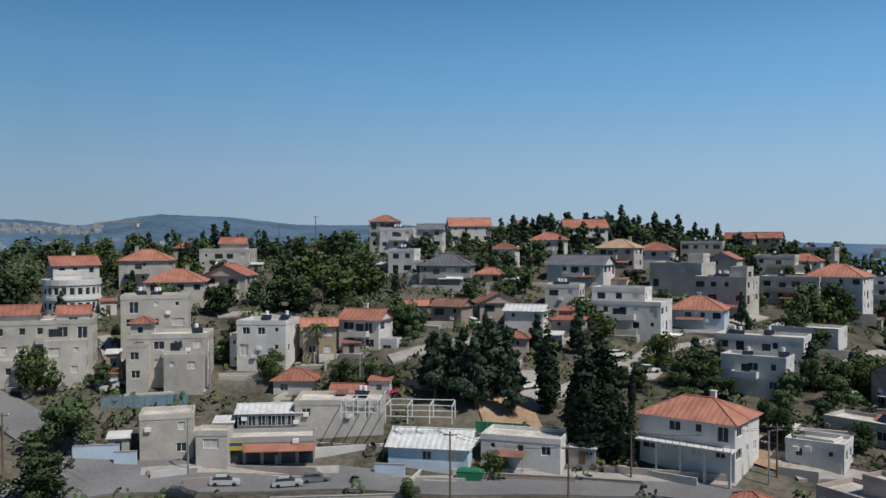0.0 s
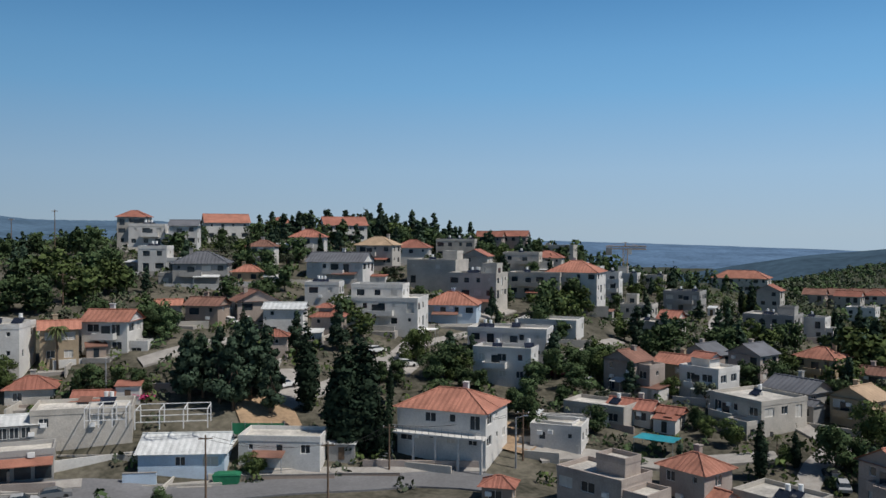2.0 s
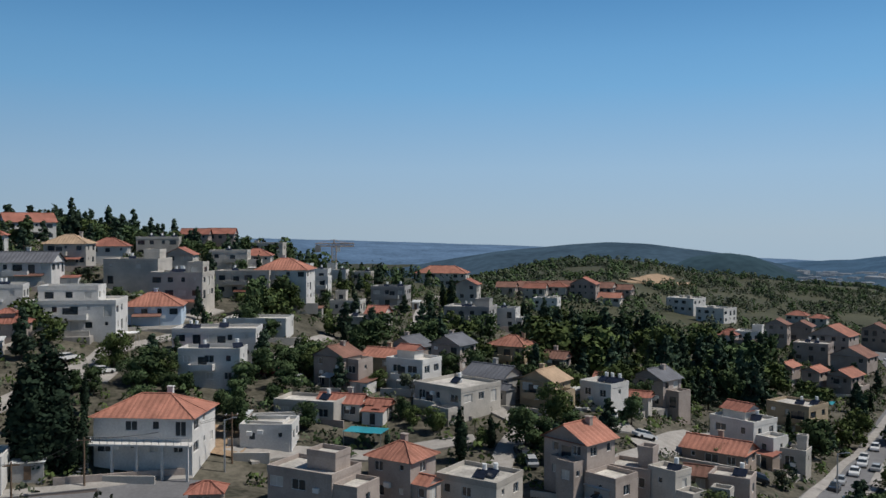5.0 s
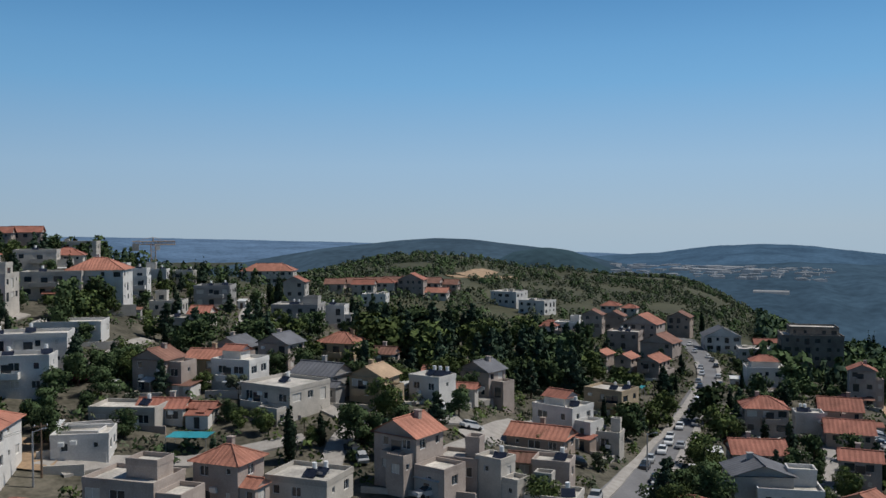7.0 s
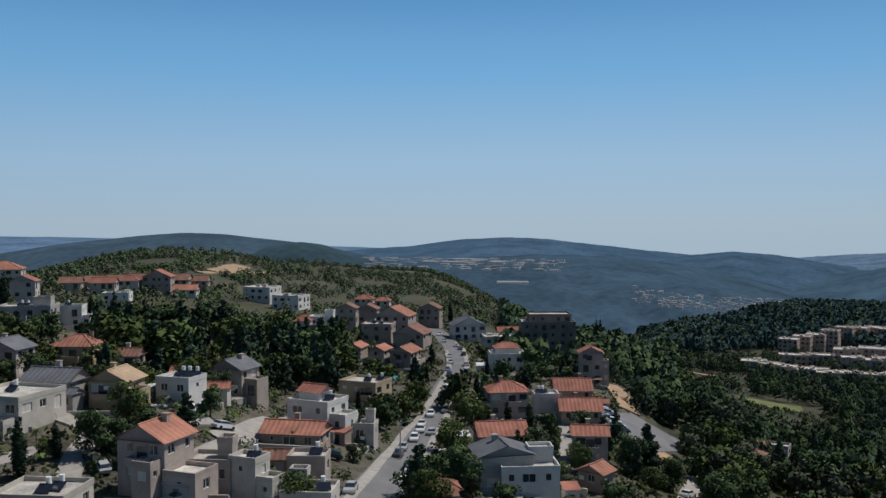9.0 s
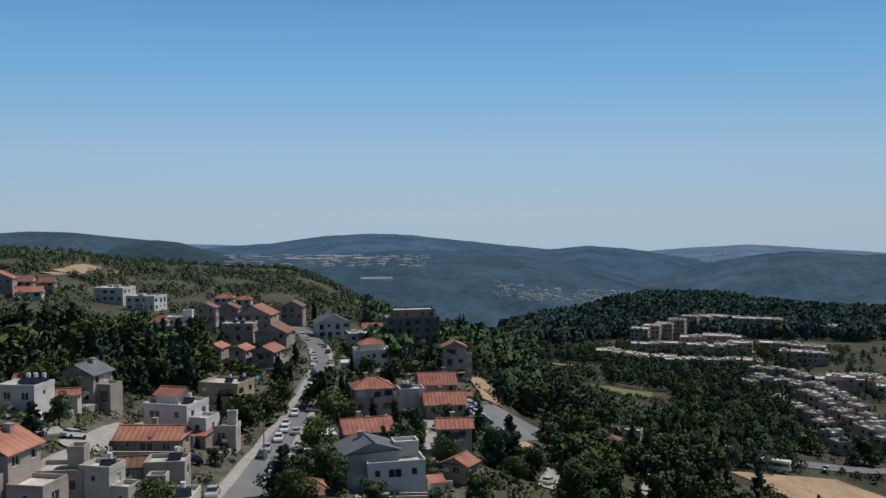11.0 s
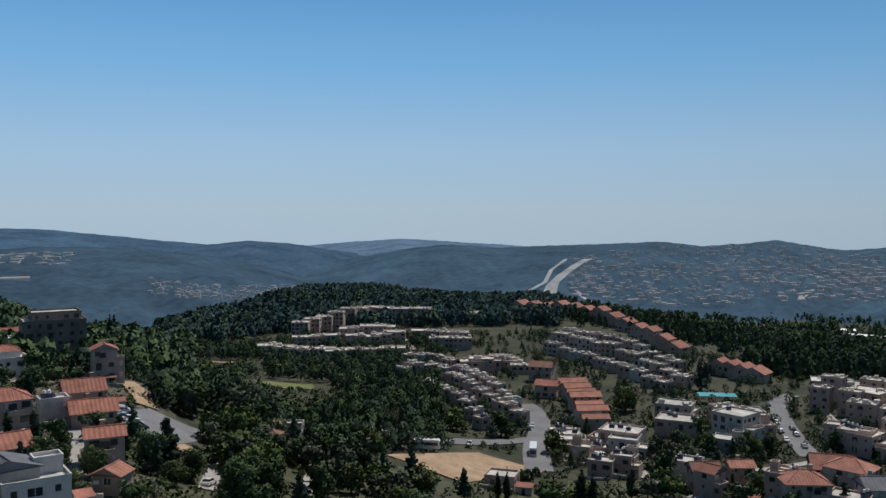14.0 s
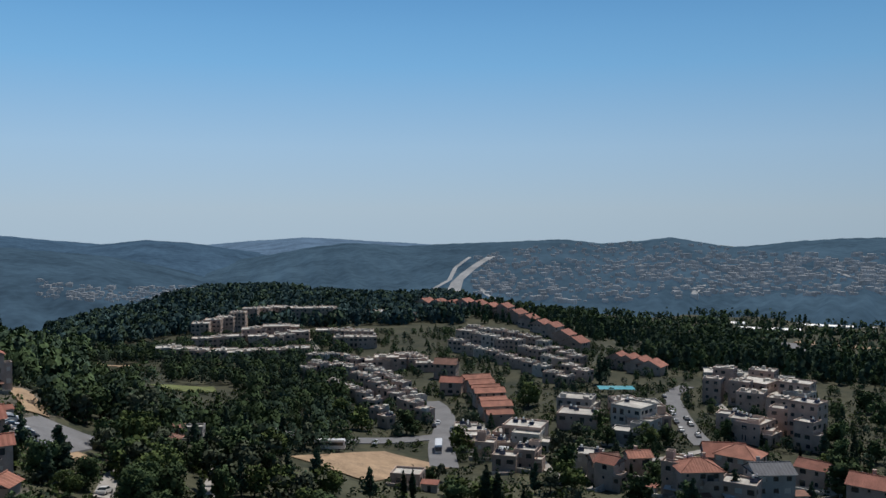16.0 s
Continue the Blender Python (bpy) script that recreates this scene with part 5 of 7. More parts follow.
house(92.42, 612.4, 12.9, 10.7, 6.8, 0.119363)
house(93.01, 609.1, 14.6, 12.1, 7.5, 1.15941, wall="rose")
house(93.60, 603.7, 13.5, 11.2, 7.5, 1.12358, wall="rose")
house(94.20, 600.1, 14.9, 12.4, 7.5, -0.231312, wall="rose")
house(93.01, 575.1, 14.4, 11.9, 7.3, -3.12589, wall="rose")
house(93.75, 571.8, 15.4, 12.7, 7.4, -0.492843, wall="rose")
house(94.49, 565.8, 12.2, 10.1, 7.4, 1.84135, wall="rose")
house(94.46, 742.0, 13.7, 14.3, 7.1, 1.22436, wall="rose")
house(95.13, 746.5, 14.7, 15.4, 6.5, 1.35526, wall="rose")
house(95.80, 739.1, 16.1, 16.8, 7.6, 1.91588, wall="rose")
house(96.47, 733.9, 13.1, 13.7, 6.5, 3.85917)
house(97.14, 723.0, 15.6, 16.3, 5.8, -2.55231, wall="rose")
house(95.16, 481.9, 13.9, 11.5, 6.0, 1.24787, wall="rose", windows=0.8)
house(95.76, 483.9, 13.8, 11.4, 7.3, -2.10999, wall="rose", windows=0.8)
house(96.36, 485.1, 11.9, 9.8, 6.0, -1.06297, wall="rose", windows=0.8)
house(96.96, 491.7, 12.0, 10.0, 7.4, -0.889361, wall="rose", windows=0.8)
house(97.55, 492.1, 11.7, 9.7, 5.9, -1.3886, wall="rose", windows=0.8)
house(97.35, 493.3, 10.7, 8.9, 6.5, 3.62404, wall="rose")
house(97.85, 486.4, 11.2, 9.2, 5.7, 1.79872, wall="rose")
house(98.35, 475.4, 11.0, 9.1, 4.8, 1.895, wall="rose")
house(99.73, 450.7, 11.6, 9.3, 8.1, -12, "gable", wall="rose", tiles="brown")
house(100.11, 403.4, 10.0, 8.0, 6.2, -12, "gable", wall="rose")
house(101.69, 411.1, 13.0, 6.5, 6.4, 17.1307, "gable", wall="rose", tiles="orange", windows=0.5)
house(102.00, 396.1, 11.6, 5.8, 6.2, 17.5364, "gable", wall="rose", tiles="orange", windows=0.5)
house(102.30, 384.6, 12.1, 6.1, 5.7, 12.0507, "gable", wall="rose", tiles="orange", windows=0.5)
house(102.54, 370.9, 12.8, 6.4, 6.3, 14.4977, "gable", wall="rose", tiles="orange", windows=0.5)
house(102.78, 357.0, 10.9, 5.4, 5.2, 19.4968, "gable", wall="rose", tiles="orange", windows=0.5)
house(103.00, 343.2, 11.9, 6.0, 5.6, 15.2215, "gable", wall="rose", tiles="orange", windows=0.5)
house(103.23, 330.4, 9.7, 4.9, 4.7, 13.5911, "gable", wall="rose", tiles="orange", windows=0.5)
house(101.05, 313.4, 8.3, 6.8, 3.1, 1.65961, wall="rose")
house(101.43, 305.2, 9.0, 7.4, 3.4, 3.22088)
house(101.81, 296.5, 8.6, 7.1, 3.2, 3.13232, wall="rose")
house(101.60, 291.2, 6.2, 5.2, 2.4, 1.58815, wall="rose")
house(102.30, 291.0, 7.0, 5.8, 2.3, -2.89774, wall="rose")
house(103.01, 288.8, 6.5, 5.4, 2.8, 1.62402, wall="rose")
house(103.71, 287.9, 6.8, 5.6, 2.4, 1.84745, wall="rose")
house(104.99, 297.1, 13.4, 10.8, 6.4, -16, wall="rose")
house(102.37, 277.8, 6.2, 5.0, 4.6, -12, wall="rose")
house(105.19, 263.1, 7.0, 5.6, 5.1, -14, wall="rose")
house(103.69, 257.7, 7.2, 5.8, 4.6, -12, wall="rose")
house(108.31, 345.5, 13.7, 11.0, 7.5, -10, wall="grey")
house(108.50, 324.4, 14.7, 11.8, 5.4, -10, wall="rose")
house(111.32, 344.8, 9.9, 8.2, 6.7, 21.2999, wall="rose")
house(111.86, 329.5, 11.6, 9.6, 6.9, 23.0024, wall="rose")
house(112.40, 318.0, 12.0, 10.0, 5.2, 16.38, wall="rose")
house(112.71, 342.6, 10.7, 8.9, 5.8, 16.823)
house(113.16, 324.8, 11.2, 9.2, 4.6, 19.6148, wall="rose")
house(111.61, 298.4, 10.0, 8.0, 4.2, -12, wall="grey")
house(117.59, 410.1, 9.1, 7.3, 11.6, -14, wall="rose")
house(116.91, 387.0, 7.7, 6.2, 10.0, -14, wall="rose")
house(118.54, 384.3, 8.5, 6.8, 9.9, -14, wall="rose")
house(119.87, 412.4, 10.9, 8.7, 11.7, -14, wall="rose")
house(119.22, 373.6, 10.5, 8.4, 7.2, -12, wall="rose")
house(121.84, 387.5, 12.4, 9.9, 10.9, -14, wall="rose")
house(120.88, 360.4, 8.8, 7.0, 7.9, -14, wall="rose")
house(122.45, 320.8, 10.3, 8.2, 14.0, -24, wall="rose")
house(121.06, 325.7, 8.3, 6.6, 10.0, -14, wall="rose")
house(118.92, 315.2, 10.4, 8.3, 7.3, -14, wall="rose")
house(117.90, 324.0, 8.0, 6.4, 6.7, -12, wall="rose")
house(119.75, 312.8, 9.8, 7.8, 4.8, -12, wall="rose")
house(117.47, 459.3, 18.9, 14.0, 2.7, 3.52079, wall="grey", windows=0)
house(119.10, 455.3, 16.9, 14.0, 2.7, 3.77243, wall="grey", windows=0)
house(120.70, 449.6, 15.8, 14.0, 3.1, 1.17007, wall="grey", windows=0)
house(110.11, 244.6, 7.7, 6.2, 6.3, 20, "gable", wall="rose", tiles="brown")
house(112.28, 254.6, 6.7, 5.4, 5.6, 20, "gable", wall="rose", tiles="orange")
house(115.97, 230.5, 10.9, 8.7, 8.2, 20, "hip", wall="rose", tiles="orange", balcony=1)
house(114.67, 232.9, 6.4, 5.1, 8.4, -14, wall="rose")
house(118.61, 270.6, 12.2, 9.8, 4.8, -20, "hip", wall="rose", tiles="orange")
house(120.31, 238.8, 10.3, 8.2, 7.6, 24, "gable", wall="grey", tiles="slate")
house(118.65, 231.0, 9.0, 7.2, 5.3, -12, wall="rose")
house(122.89, 260.3, 8.2, 6.6, 6.0, -20, "gable", wall="rose")
house(126.17, 247.4, 11.0, 8.8, 5.7, -12, "gable", wall="rose")
house(97.17, 234.2, 8.2, 6.6, 3.0, -14, wall="rose", heaters=0)
house(81.84, 223.9, 5.2, 4.2, 3.7, -20, "hip", wall="brown", tiles="brown")
house(83.41, 257.8, 5.2, 4.2, 3.7, -12, wall="grey", heaters=0)
house(124.78, 257.8, 8.7, 6.9, 5.0, -12)

house(105.08, 261.3, 6.4, 6.4, 5.8, -14, wall="rose", plain=True, wings=((2.4, 4.5, 4.4, -1.6, 3.5, "flat"),))
house(109.15, 256.8, 7.4, 7.3, 5.2, -14, wall="stone", plain=True, wings=((2.8, 5.1, 5.1, -1.8, 3.1, "flat"),))
house(110.49, 236.7, 5.8, 5.9, 7.3, -30, "gable", wall="rose", plain=True, wings=((2.2, 4.1, 4.0, -1.5, 4.4, "flat"),))
house(117.57, 277.5, 12.0, 12.0, 3.2, 8, "gable", wall="rose", plain=True, wings=((4.5, 8.4, 8.3, -3.0, 1.9, "flat"),))
house(108.58, 344.3, 12.3, 12.3, 5.1, -20, wall="stone", plain=True, wings=((4.6, 8.6, 8.5, -3.1, 3.1, "flat"),))
house(112.01, 320.0, 12.0, 12.0, 9.0, -30, wall="stone", plain=True, wings=((4.5, 8.4, 8.3, -3.0, 5.4, "flat"),))
house(119.51, 394.3, 14.6, 14.6, 9.0, -25, wall="rose", plain=True, wings=((5.5, 10.2, 10.1, -3.6, 5.4, "flat"),))
house(121.97, 381.5, 9.6, 9.6, 7.7, -25, wall="stone", plain=True, wings=((3.6, 6.7, 6.6, -2.4, 4.6, "flat"),))
house(122.47, 310.7, 6.6, 6.7, 9.0, -25, wall="rose", plain=True, wings=((2.5, 4.7, 4.6, -1.7, 5.4, "flat"),))
house(119.22, 315.3, 11.8, 11.8, 6.6, -25, wall="rose", plain=True, wings=((4.4, 8.3, 8.1, -3.0, 4.0, "flat"),))
house(105.17, 290.5, 9.3, 9.2, 5.2, -12, wall="stone", plain=True, wings=((3.5, 6.4, 6.4, -2.3, 3.1, "flat"),))
house(115.07, 234.8, 6.2, 6.1, 8.6, -20, wall="rose", plain=True, wings=((2.3, 4.3, 4.3, -1.5, 5.2, "flat"),))


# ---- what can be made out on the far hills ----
# both far materials emit a faint blue-grey, distance haze put into the surface
HAZY = material("far_masonry_haze_glow", (0.22, 0.22, 0.22), 0.9, 0.35, 0.05, 0.5, 0.0, haze_glow=(0.045, 0.058, 0.075))
HAZY_ROAD = material("far_pale_haze_glow", (0.22, 0.22, 0.22), 0.9, 0.15, 0.02, 0.2, 0.0, haze_glow=(0.07, 0.08, 0.092))


def on_range(b, e):
    """Where the way out at bearing b and e degrees up meets the far hills."""
    d = Vector((math.sin(radians(b)) * math.cos(radians(e)), math.cos(radians(b)) * math.cos(radians(e)), math.sin(radians(e))))
    hits = [h for h in (t.ray_cast(Vector((0, 0, DRONE)), d) for t in RANGES_FAR) if h[0] is not None]
    return min(hits, key=lambda h: h[3])[0] if hits else None


def far_town(label, n, size, seed, *corners, squash=0.5):
    """Many small pale houses on a far hillside, in an area given by corners of (bearing, degrees up)."""
    r, s = random.Random(seed), Shape()
    bs, es = [c[0] for c in corners], [c[1] for c in corners]
    for _ in range(n):
        b = r.uniform(min(bs), max(bs))
        lo, hi = np.interp(b, bs[:len(bs) // 2], es[:len(bs) // 2]), np.interp(b, bs[len(bs) // 2:], es[len(bs) // 2:])
        p = on_range(b, r.uniform(lo, hi))
        if p is None:
            continue
        w, k = size * r.uniform(0.5, 1.4), len(s.v)
        s.box(-w / 2, w / 2, -w * 0.35, w * 0.35, -4, w * squash)
        m = Matrix.Translation(p) @ pose(0, 0, 0, 0, 0, -b + r.uniform(-40, 40))
        s.v[k:] = [tuple(m @ Vector(q)) for q in s.v[k:]]
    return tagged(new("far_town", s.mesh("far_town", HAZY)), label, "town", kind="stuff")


def far_strip(name, label, width, *line):
    """A road drawn over a far hillside."""
    s, rows = Shape(), []
    for (b0, e0), (b1, e1) in zip(line, line[1:]):
        for k in range(12):
            b, e = b0 + (b1 - b0) * k / 12, e0 + (e1 - e0) * k / 12
            p = on_range(b, e)
            if p is not None:
                out = Vector((p.x, p.y, 0)).normalized()
                rows.append((p - out * 6 + Vector((0, 0, 3)), Vector((out.y, -out.x, 0)) * width / 2))
    for (p, u), (q, v) in zip(rows, rows[1:]):
        s.face(p - u, p + u, q + v, q - v)
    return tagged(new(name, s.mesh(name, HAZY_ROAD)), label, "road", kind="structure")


far_town("pale houses of a hillside town seen through haze", 1000, 9, 1, (101.5, -5.6), (108, -6.2), (116, -5.6), (127, -5.0), (101.5, -3.2), (107, -2.3), (114, -2.1), (127, -3.4))
far_town("pale village houses scattered on the far slope", 140, 12, 2, (112, -4.6), (127, -4.4), (112, -3.0), (127, -2.6))
far_town("village in the valley seen through haze", 200, 7, 3, (74.5, -5.4), (79, -5.9), (84, -5.5), (74.5, -4.3), (79, -4.9), (84, -5.0))
far_town("scattered pale farm buildings in the far valley", 120, 16, 4, (57, -3.1), (70, -3.4), (57, -2.4), (70, -2.6), squash=0.15)
far_town("pale village along the crest of a far hill", 170, 14, 5, (-30, 0.2), (-21.5, 0.1), (-30, 0.75), (-21.5, 0.55))
far_town("white greenhouses on the valley floor", 26, 34, 6, (58, -2.75), (66, -2.9), (58, -2.4), (66, -2.6), squash=0.1)
far_town("pale houses on the lower slope of a far hill", 90, 11, 7, (-29, -1.6), (-16, -1.4), (-29, -0.4), (-16, -0.2))
far_strip("motorway", "pale motorway climbing a far hillside", 17, (102.70, -3.20), (101.96, -3.61), (101.29, -4.10), (100.54, -4.77), (100.28, -5.73))
far_strip("motorway", "pale motorway climbing a far hillside", 9, (102.25, -3.42), (101.51, -3.87), (100.84, -4.32), (100.17, -4.96), (99.83, -5.66))
far_strip("far_road", "thin pale road winding down a far hillside", 8, (101.28, -3.24), (100.32, -3.95), (99.91, -4.77), (98.79, -5.40), (98.15, -5.92))
far_strip("far_road", "thin pale road winding down a far hillside", 8, (101.96, -5.28), (102.41, -5.73), (102.93, -6.02))
far_strip("far_road", "thin pale track on a far hillside", 6, (115.71, -5.06), (115.58, -5.53), (116.39, -4.79))
far_strip("far_road", "thin pale track on a far hillside", 7, (123.41, -3.65), (124.13, -3.90), (124.69, -4.15))

# the dual carriageway and sheds on the valley floor
ribbon("motorway", ASPHALT, 26.0, "wide grey motorway on the valley floor", "road", (120.95, 972.0), (122.41, 808.0), (123.69, 668.0), lift=0.6, step=12)
ribbon("bare_ground", EARTH, 60.0, "bare ochre ground beside the motorway", "ground", (122.08, 1012.0), (124.28, 1000.0), (126.41, 980.0), lift=0.4, step=14)


# ---- shared parts of smaller things ----
CAR_PAINT = [material("car_paint_" + n, c, 0.25, 0.05, 0.8, 4.0, 0.0, specular=0.6) for n, c in
             (("white", (0.72, 0.72, 0.71)), ("silver", (0.42, 0.43, 0.44)), ("dark", (0.03, 0.032, 0.036)), ("grey", (0.16, 0.165, 0.17)), ("red", (0.32, 0.03, 0.025)), ("blue", (0.04, 0.08, 0.2)))]
TYRE = material("rubber_tyre", (0.02, 0.02, 0.02), 0.9, 0.2, 1.0, 8.0, 0.1)
PAINT_WORDS = ("white", "silver", "black", "dark grey", "red", "blue")


def prism(profile_pts, half, taper=1.0):
    """A body from a side outline (along, up), drawn out to both sides; the upper points may lean in."""
    s = Shape()
    zs = [p[1] for p in profile_pts]
    top, low = max(zs), min(zs)
    ring = []
    for side in (-1, 1):
        for u, z in profile_pts:
            lean = 1 - (1 - taper) * (z - low) / max(top - low, 1e-6)
            s.v.append((u, side * half * lean, z))
        ring.append(len(s.v))
    n = len(profile_pts)
    s.f = [tuple(range(n)), tuple(range(2 * n - 1, n - 1, -1))] + [((i + 1) % n, i, n + i, n + (i + 1) % n) for i in range(n)]
    return s


def wheel_mesh(r=0.32):
    return Shape().tube((0, -0.1, 0), (0, 0.1, 0), r, r, 12).mesh("wheel", TYRE)


def car(bearing, reach, heading, paint, lift=0.2):
    """A saloon car; heading in degrees clockwise from +y."""
    x, y, z = spot(bearing, reach)
    e = [float(land(x + 1.3 * math.sin(radians(heading)) * k, y + 1.3 * math.cos(radians(heading)) * k)) for k in (1, -1)]
    pitch = math.degrees(math.atan2(e[1] - e[0], 2.6))
    ob = thing("car", Matrix.Translation((x, y, z + lift)) @ pose(0, 0, 0, 0, 0, 90 - heading) @ pose(0, 0, 0, 0, pitch, 0), f"{PAINT_WORDS[paint]} car parked on the asphalt", "car", "parked cars")
    body = shared(("car", paint), lambda: prism([(-2.1, 0.3), (-2.15, 0.75), (-1.95, 0.95), (-1.0, 0.98), (0.9, 0.95), (1.95, 0.8), (2.1, 0.55), (2.08, 0.3)], 0.86, 0.94).mesh("body", CAR_PAINT[paint]))
    part("body", body, None, ob)
    part("glazing", shared("cabin", lambda: prism([(-1.85, 0.93), (-1.35, 1.38), (0.25, 1.4), (1.0, 0.93)], 0.76, 0.82).mesh("glazing", GLASS)), None, ob)
    part("roof", shared(("top", paint), lambda: prism([(-1.38, 1.36), (-1.2, 1.44), (0.1, 1.45), (0.28, 1.38)], 0.64, 0.95).mesh("roof", CAR_PAINT[paint])), None, ob)
    for u in (-1.3, 1.3):
        for v in (-0.78, 0.78):
            part("wheel", shared("wheel", wheel_mesh), None, ob).matrix_basis = pose(u, v, 0.32)
    return ob


def bus(bearing, reach, heading, label):
    x, y, z = spot(bearing, reach)
    ob = thing("bus", Matrix.Translation((x, y, z + 0.2)) @ pose(0, 0, 0, 0, 0, 90 - heading), label, "bus")
    part("body", prism([(-4.6, 0.4), (-4.6, 3.0), (-4.4, 3.15), (4.4, 3.15), (4.7, 2.6), (4.7, 0.4)], 1.22, 0.97), CAR_PAINT[0], ob)
    part("side_windows", Shape().box(-4.3, 4.2, -1.235, 1.235, 1.5, 2.5), GLASS, ob)
    part("windscreen", Shape().box(4.62, 4.74, -1.05, 1.05, 1.2, 2.6), GLASS, ob)
    for u in (-2.8, 3.0):
        for v in (-1.1, 1.1):
            part("wheel", shared("bus_wheel", lambda: wheel_mesh(0.48)), None, ob).matrix_basis = pose(u, v, 0.48)
    return ob


def heater(m):
    """A solar water heater: a white tank over a tilted dark panel."""
    ob = thing("solar_water_heater", m, "white tank and dark solar panel on a roof", "water heater", "solar water heaters")

    def made():
        tank = Shape().tube((0, 0.25, 0.5), (0, 0.25, 1.75), 0.33, 0.33, 12).mesh("tank", TANK, False)
        panel = Shape()
        a, b = Vector((-0.95, -1.3, 0.25)), Vector((-0.95, -0.1, 1.05))
        panel.face(a, a + Vector((1.9, 0, 0)), b + Vector((1.9, 0, 0)), b)
        d = Vector((0, 0.05, -0.08))
        panel.face(b + d, b + d + Vector((1.9, 0, 0)), a + d + Vector((1.9, 0, 0)), a + d)
        stand = Shape().box(-0.3, 0.3, -0.05, 0.55, 0, 0.5).mesh("stand", METAL)
        return tank, panel.mesh("panel", PANEL), stand
    for n, me in zip(("tank", "panel", "stand"), shared("heater", made)):
        part(n, me, None, ob)
    return ob


def pole(bearing, reach, height, kind="wood"):
    x, y, z = spot(bearing, reach)
    ob = thing("utility_pole" if kind == "wood" else "street_lamp", Matrix.Translation((x, y, z)) @ pose(0, 0, 0, 0, 0, -bearing),
               "weathered wooden utility pole with a crossarm" if kind == "wood" else "grey metal street lamp beside the road", "pole" if kind == "wood" else "lamp")
    part("post", Shape().tube((0, 0, -0.3), (0, 0, height), 0.15, 0.1, 8), WOOD if kind == "wood" else METAL, ob)
    if kind == "wood":
        part("crossarm", Shape().box(-0.9, 0.9, -0.06, 0.06, height - 0.5, height - 0.36), WOOD, ob)
        for u in (-0.8, 0.0, 0.8):
            part("insulator", Shape().tube((u, 0, height - 0.36), (u, 0, height - 0.14), 0.06, 0.04, 6), TANK, ob)
    else:
        part("arm", Shape().tube((0, 0, height - 0.1), (1.3, 0, height + 0.25), 0.06, 0.05, 6), METAL, ob)
        part("lamp_head", Shape().box(1.1, 1.8, -0.13, 0.13, height + 0.18, height + 0.32), METAL, ob)
    return Vector((x, y, z + height))


def wire(a, b, sag=0.9):
    s, last = Shape(), None
    for k in range(13):
        p = a.lerp(b, k / 12) - Vector((0, 0, sag * (1 - (k / 6 - 1) ** 2)))
        if last:
            s.tube(last, p, 0.022, 0.022, 4)
        last = p
    return tagged(new("power_line", s.mesh("power_line", TYRE)), "thin black overhead line between poles", "cable")


def tower_crane(bearing, reach, height, reach_out, back, heading):
    x, y, z = spot(bearing, reach)
    RED = shared("crane_paint", lambda: material("weathered_crane_paint", (0.34, 0.26, 0.20), 0.6, 0.2, 0.6, 4.0, 0.05))
    ob = thing("tower_crane", Matrix.Translation((x, y, z)) @ pose(0, 0, 0, 0, 0, -heading), "weathered brown tower crane standing above the roofs", "crane")

    def lattice(a, b, w, n):
        s, a, b = Shape(), Vector(a), Vector(b)
        q = (b - a).to_track_quat("Z", "Y")
        cs = [q @ Vector((u, v, 0)) for u, v in ((-w, -w), (w, -w), (w, w), (-w, w))]
        for i in range(4):
            s.tube(a + cs[i], b + cs[i], 0.14, 0.14, 4)
            for k in range(n):
                p, r = a.lerp(b, k / n), a.lerp(b, (k + 1) / n)
                s.tube(p + cs[i], r + cs[(i + 1) % 4], 0.07, 0.07, 4)
        return s
    part("mast", lattice((0, 0, -1), (0, 0, height), 0.8, 14), RED, ob)
    part("jib", lattice((0, 0, height + 0.6), (reach_out, 0, height + 0.6), 0.6, 14), RED, ob)
    part("counter_jib", lattice((0, 0, height + 0.6), (-back, 0, height + 0.6), 0.5, 5), RED, ob)
    part("counterweight", Shape().box(-back, -back + 2.2, -0.8, 0.8, height - 2.2, height + 0.4), KERB, ob)
    part("cab", Shape().box(0.9, 2.3, -0.7, 0.7, height - 1.9, height), FRAME, ob)
    part("peak", Shape().tube((0, 0, height + 1), (0, 0, height + 2.6), 0.35, 0.15, 5).tube((0, 0, height + 2.6), (reach_out * 0.7, 0, height + 1.1), 0.06, 0.06, 4).tube((0, 0, height + 2.6), (-back, 0, height + 1.1), 0.06, 0.06, 4), RED, ob)
    return ob


# ---- round the road ----
wood_a = pole(0.42, 112.5, 9.6)
wood_b = pole(8.19, 112.0, 8.0)
wood_c = pole(12.21, 126.0, 7.0)
wood_d = pole(21.04, 130.0, 7.5)
for start, end in ((wood_a, wood_b), (wood_b, wood_c), (wood_c, wood_d)):
    for off in (-0.8, 0.8):
        wire(start + Vector((off, 0, -0.2)), end + Vector((off, 0, -0.2)))
pole(-16.45, 128.5, 8.0, "metal")
pole(-15.06, 154.5, 7.0, "metal")
pole(-5.50, 148.0, 6.0, "metal")
pole(-26.99, 132.0, 9.0)
pole(-8.32, 277.0, 13.0)
pole(-10.67, 321.5, 10.0)
pole(-7.90, 198.0, 7.0)
pole(20.57, 127.5, 7.5, "metal")
pole(59.26, 156.0, 7.0, "metal")
pole(50.74, 4496.0, 14.0)
tower_crane(27.57, 326.0, 13.0, 7.5, 7.0, 28)
tower_crane(-19.46, 600.0, 38.0, 4, 25, -19)
car(-10.20, 123.5, 84, 1, 0.15)
car(-14.20, 125.5, 80, 1, 0.15)
car(-16.98, 122.0, 92, 2, 0.15)
car(-8.37, 124.5, 84, 3, 0.15)
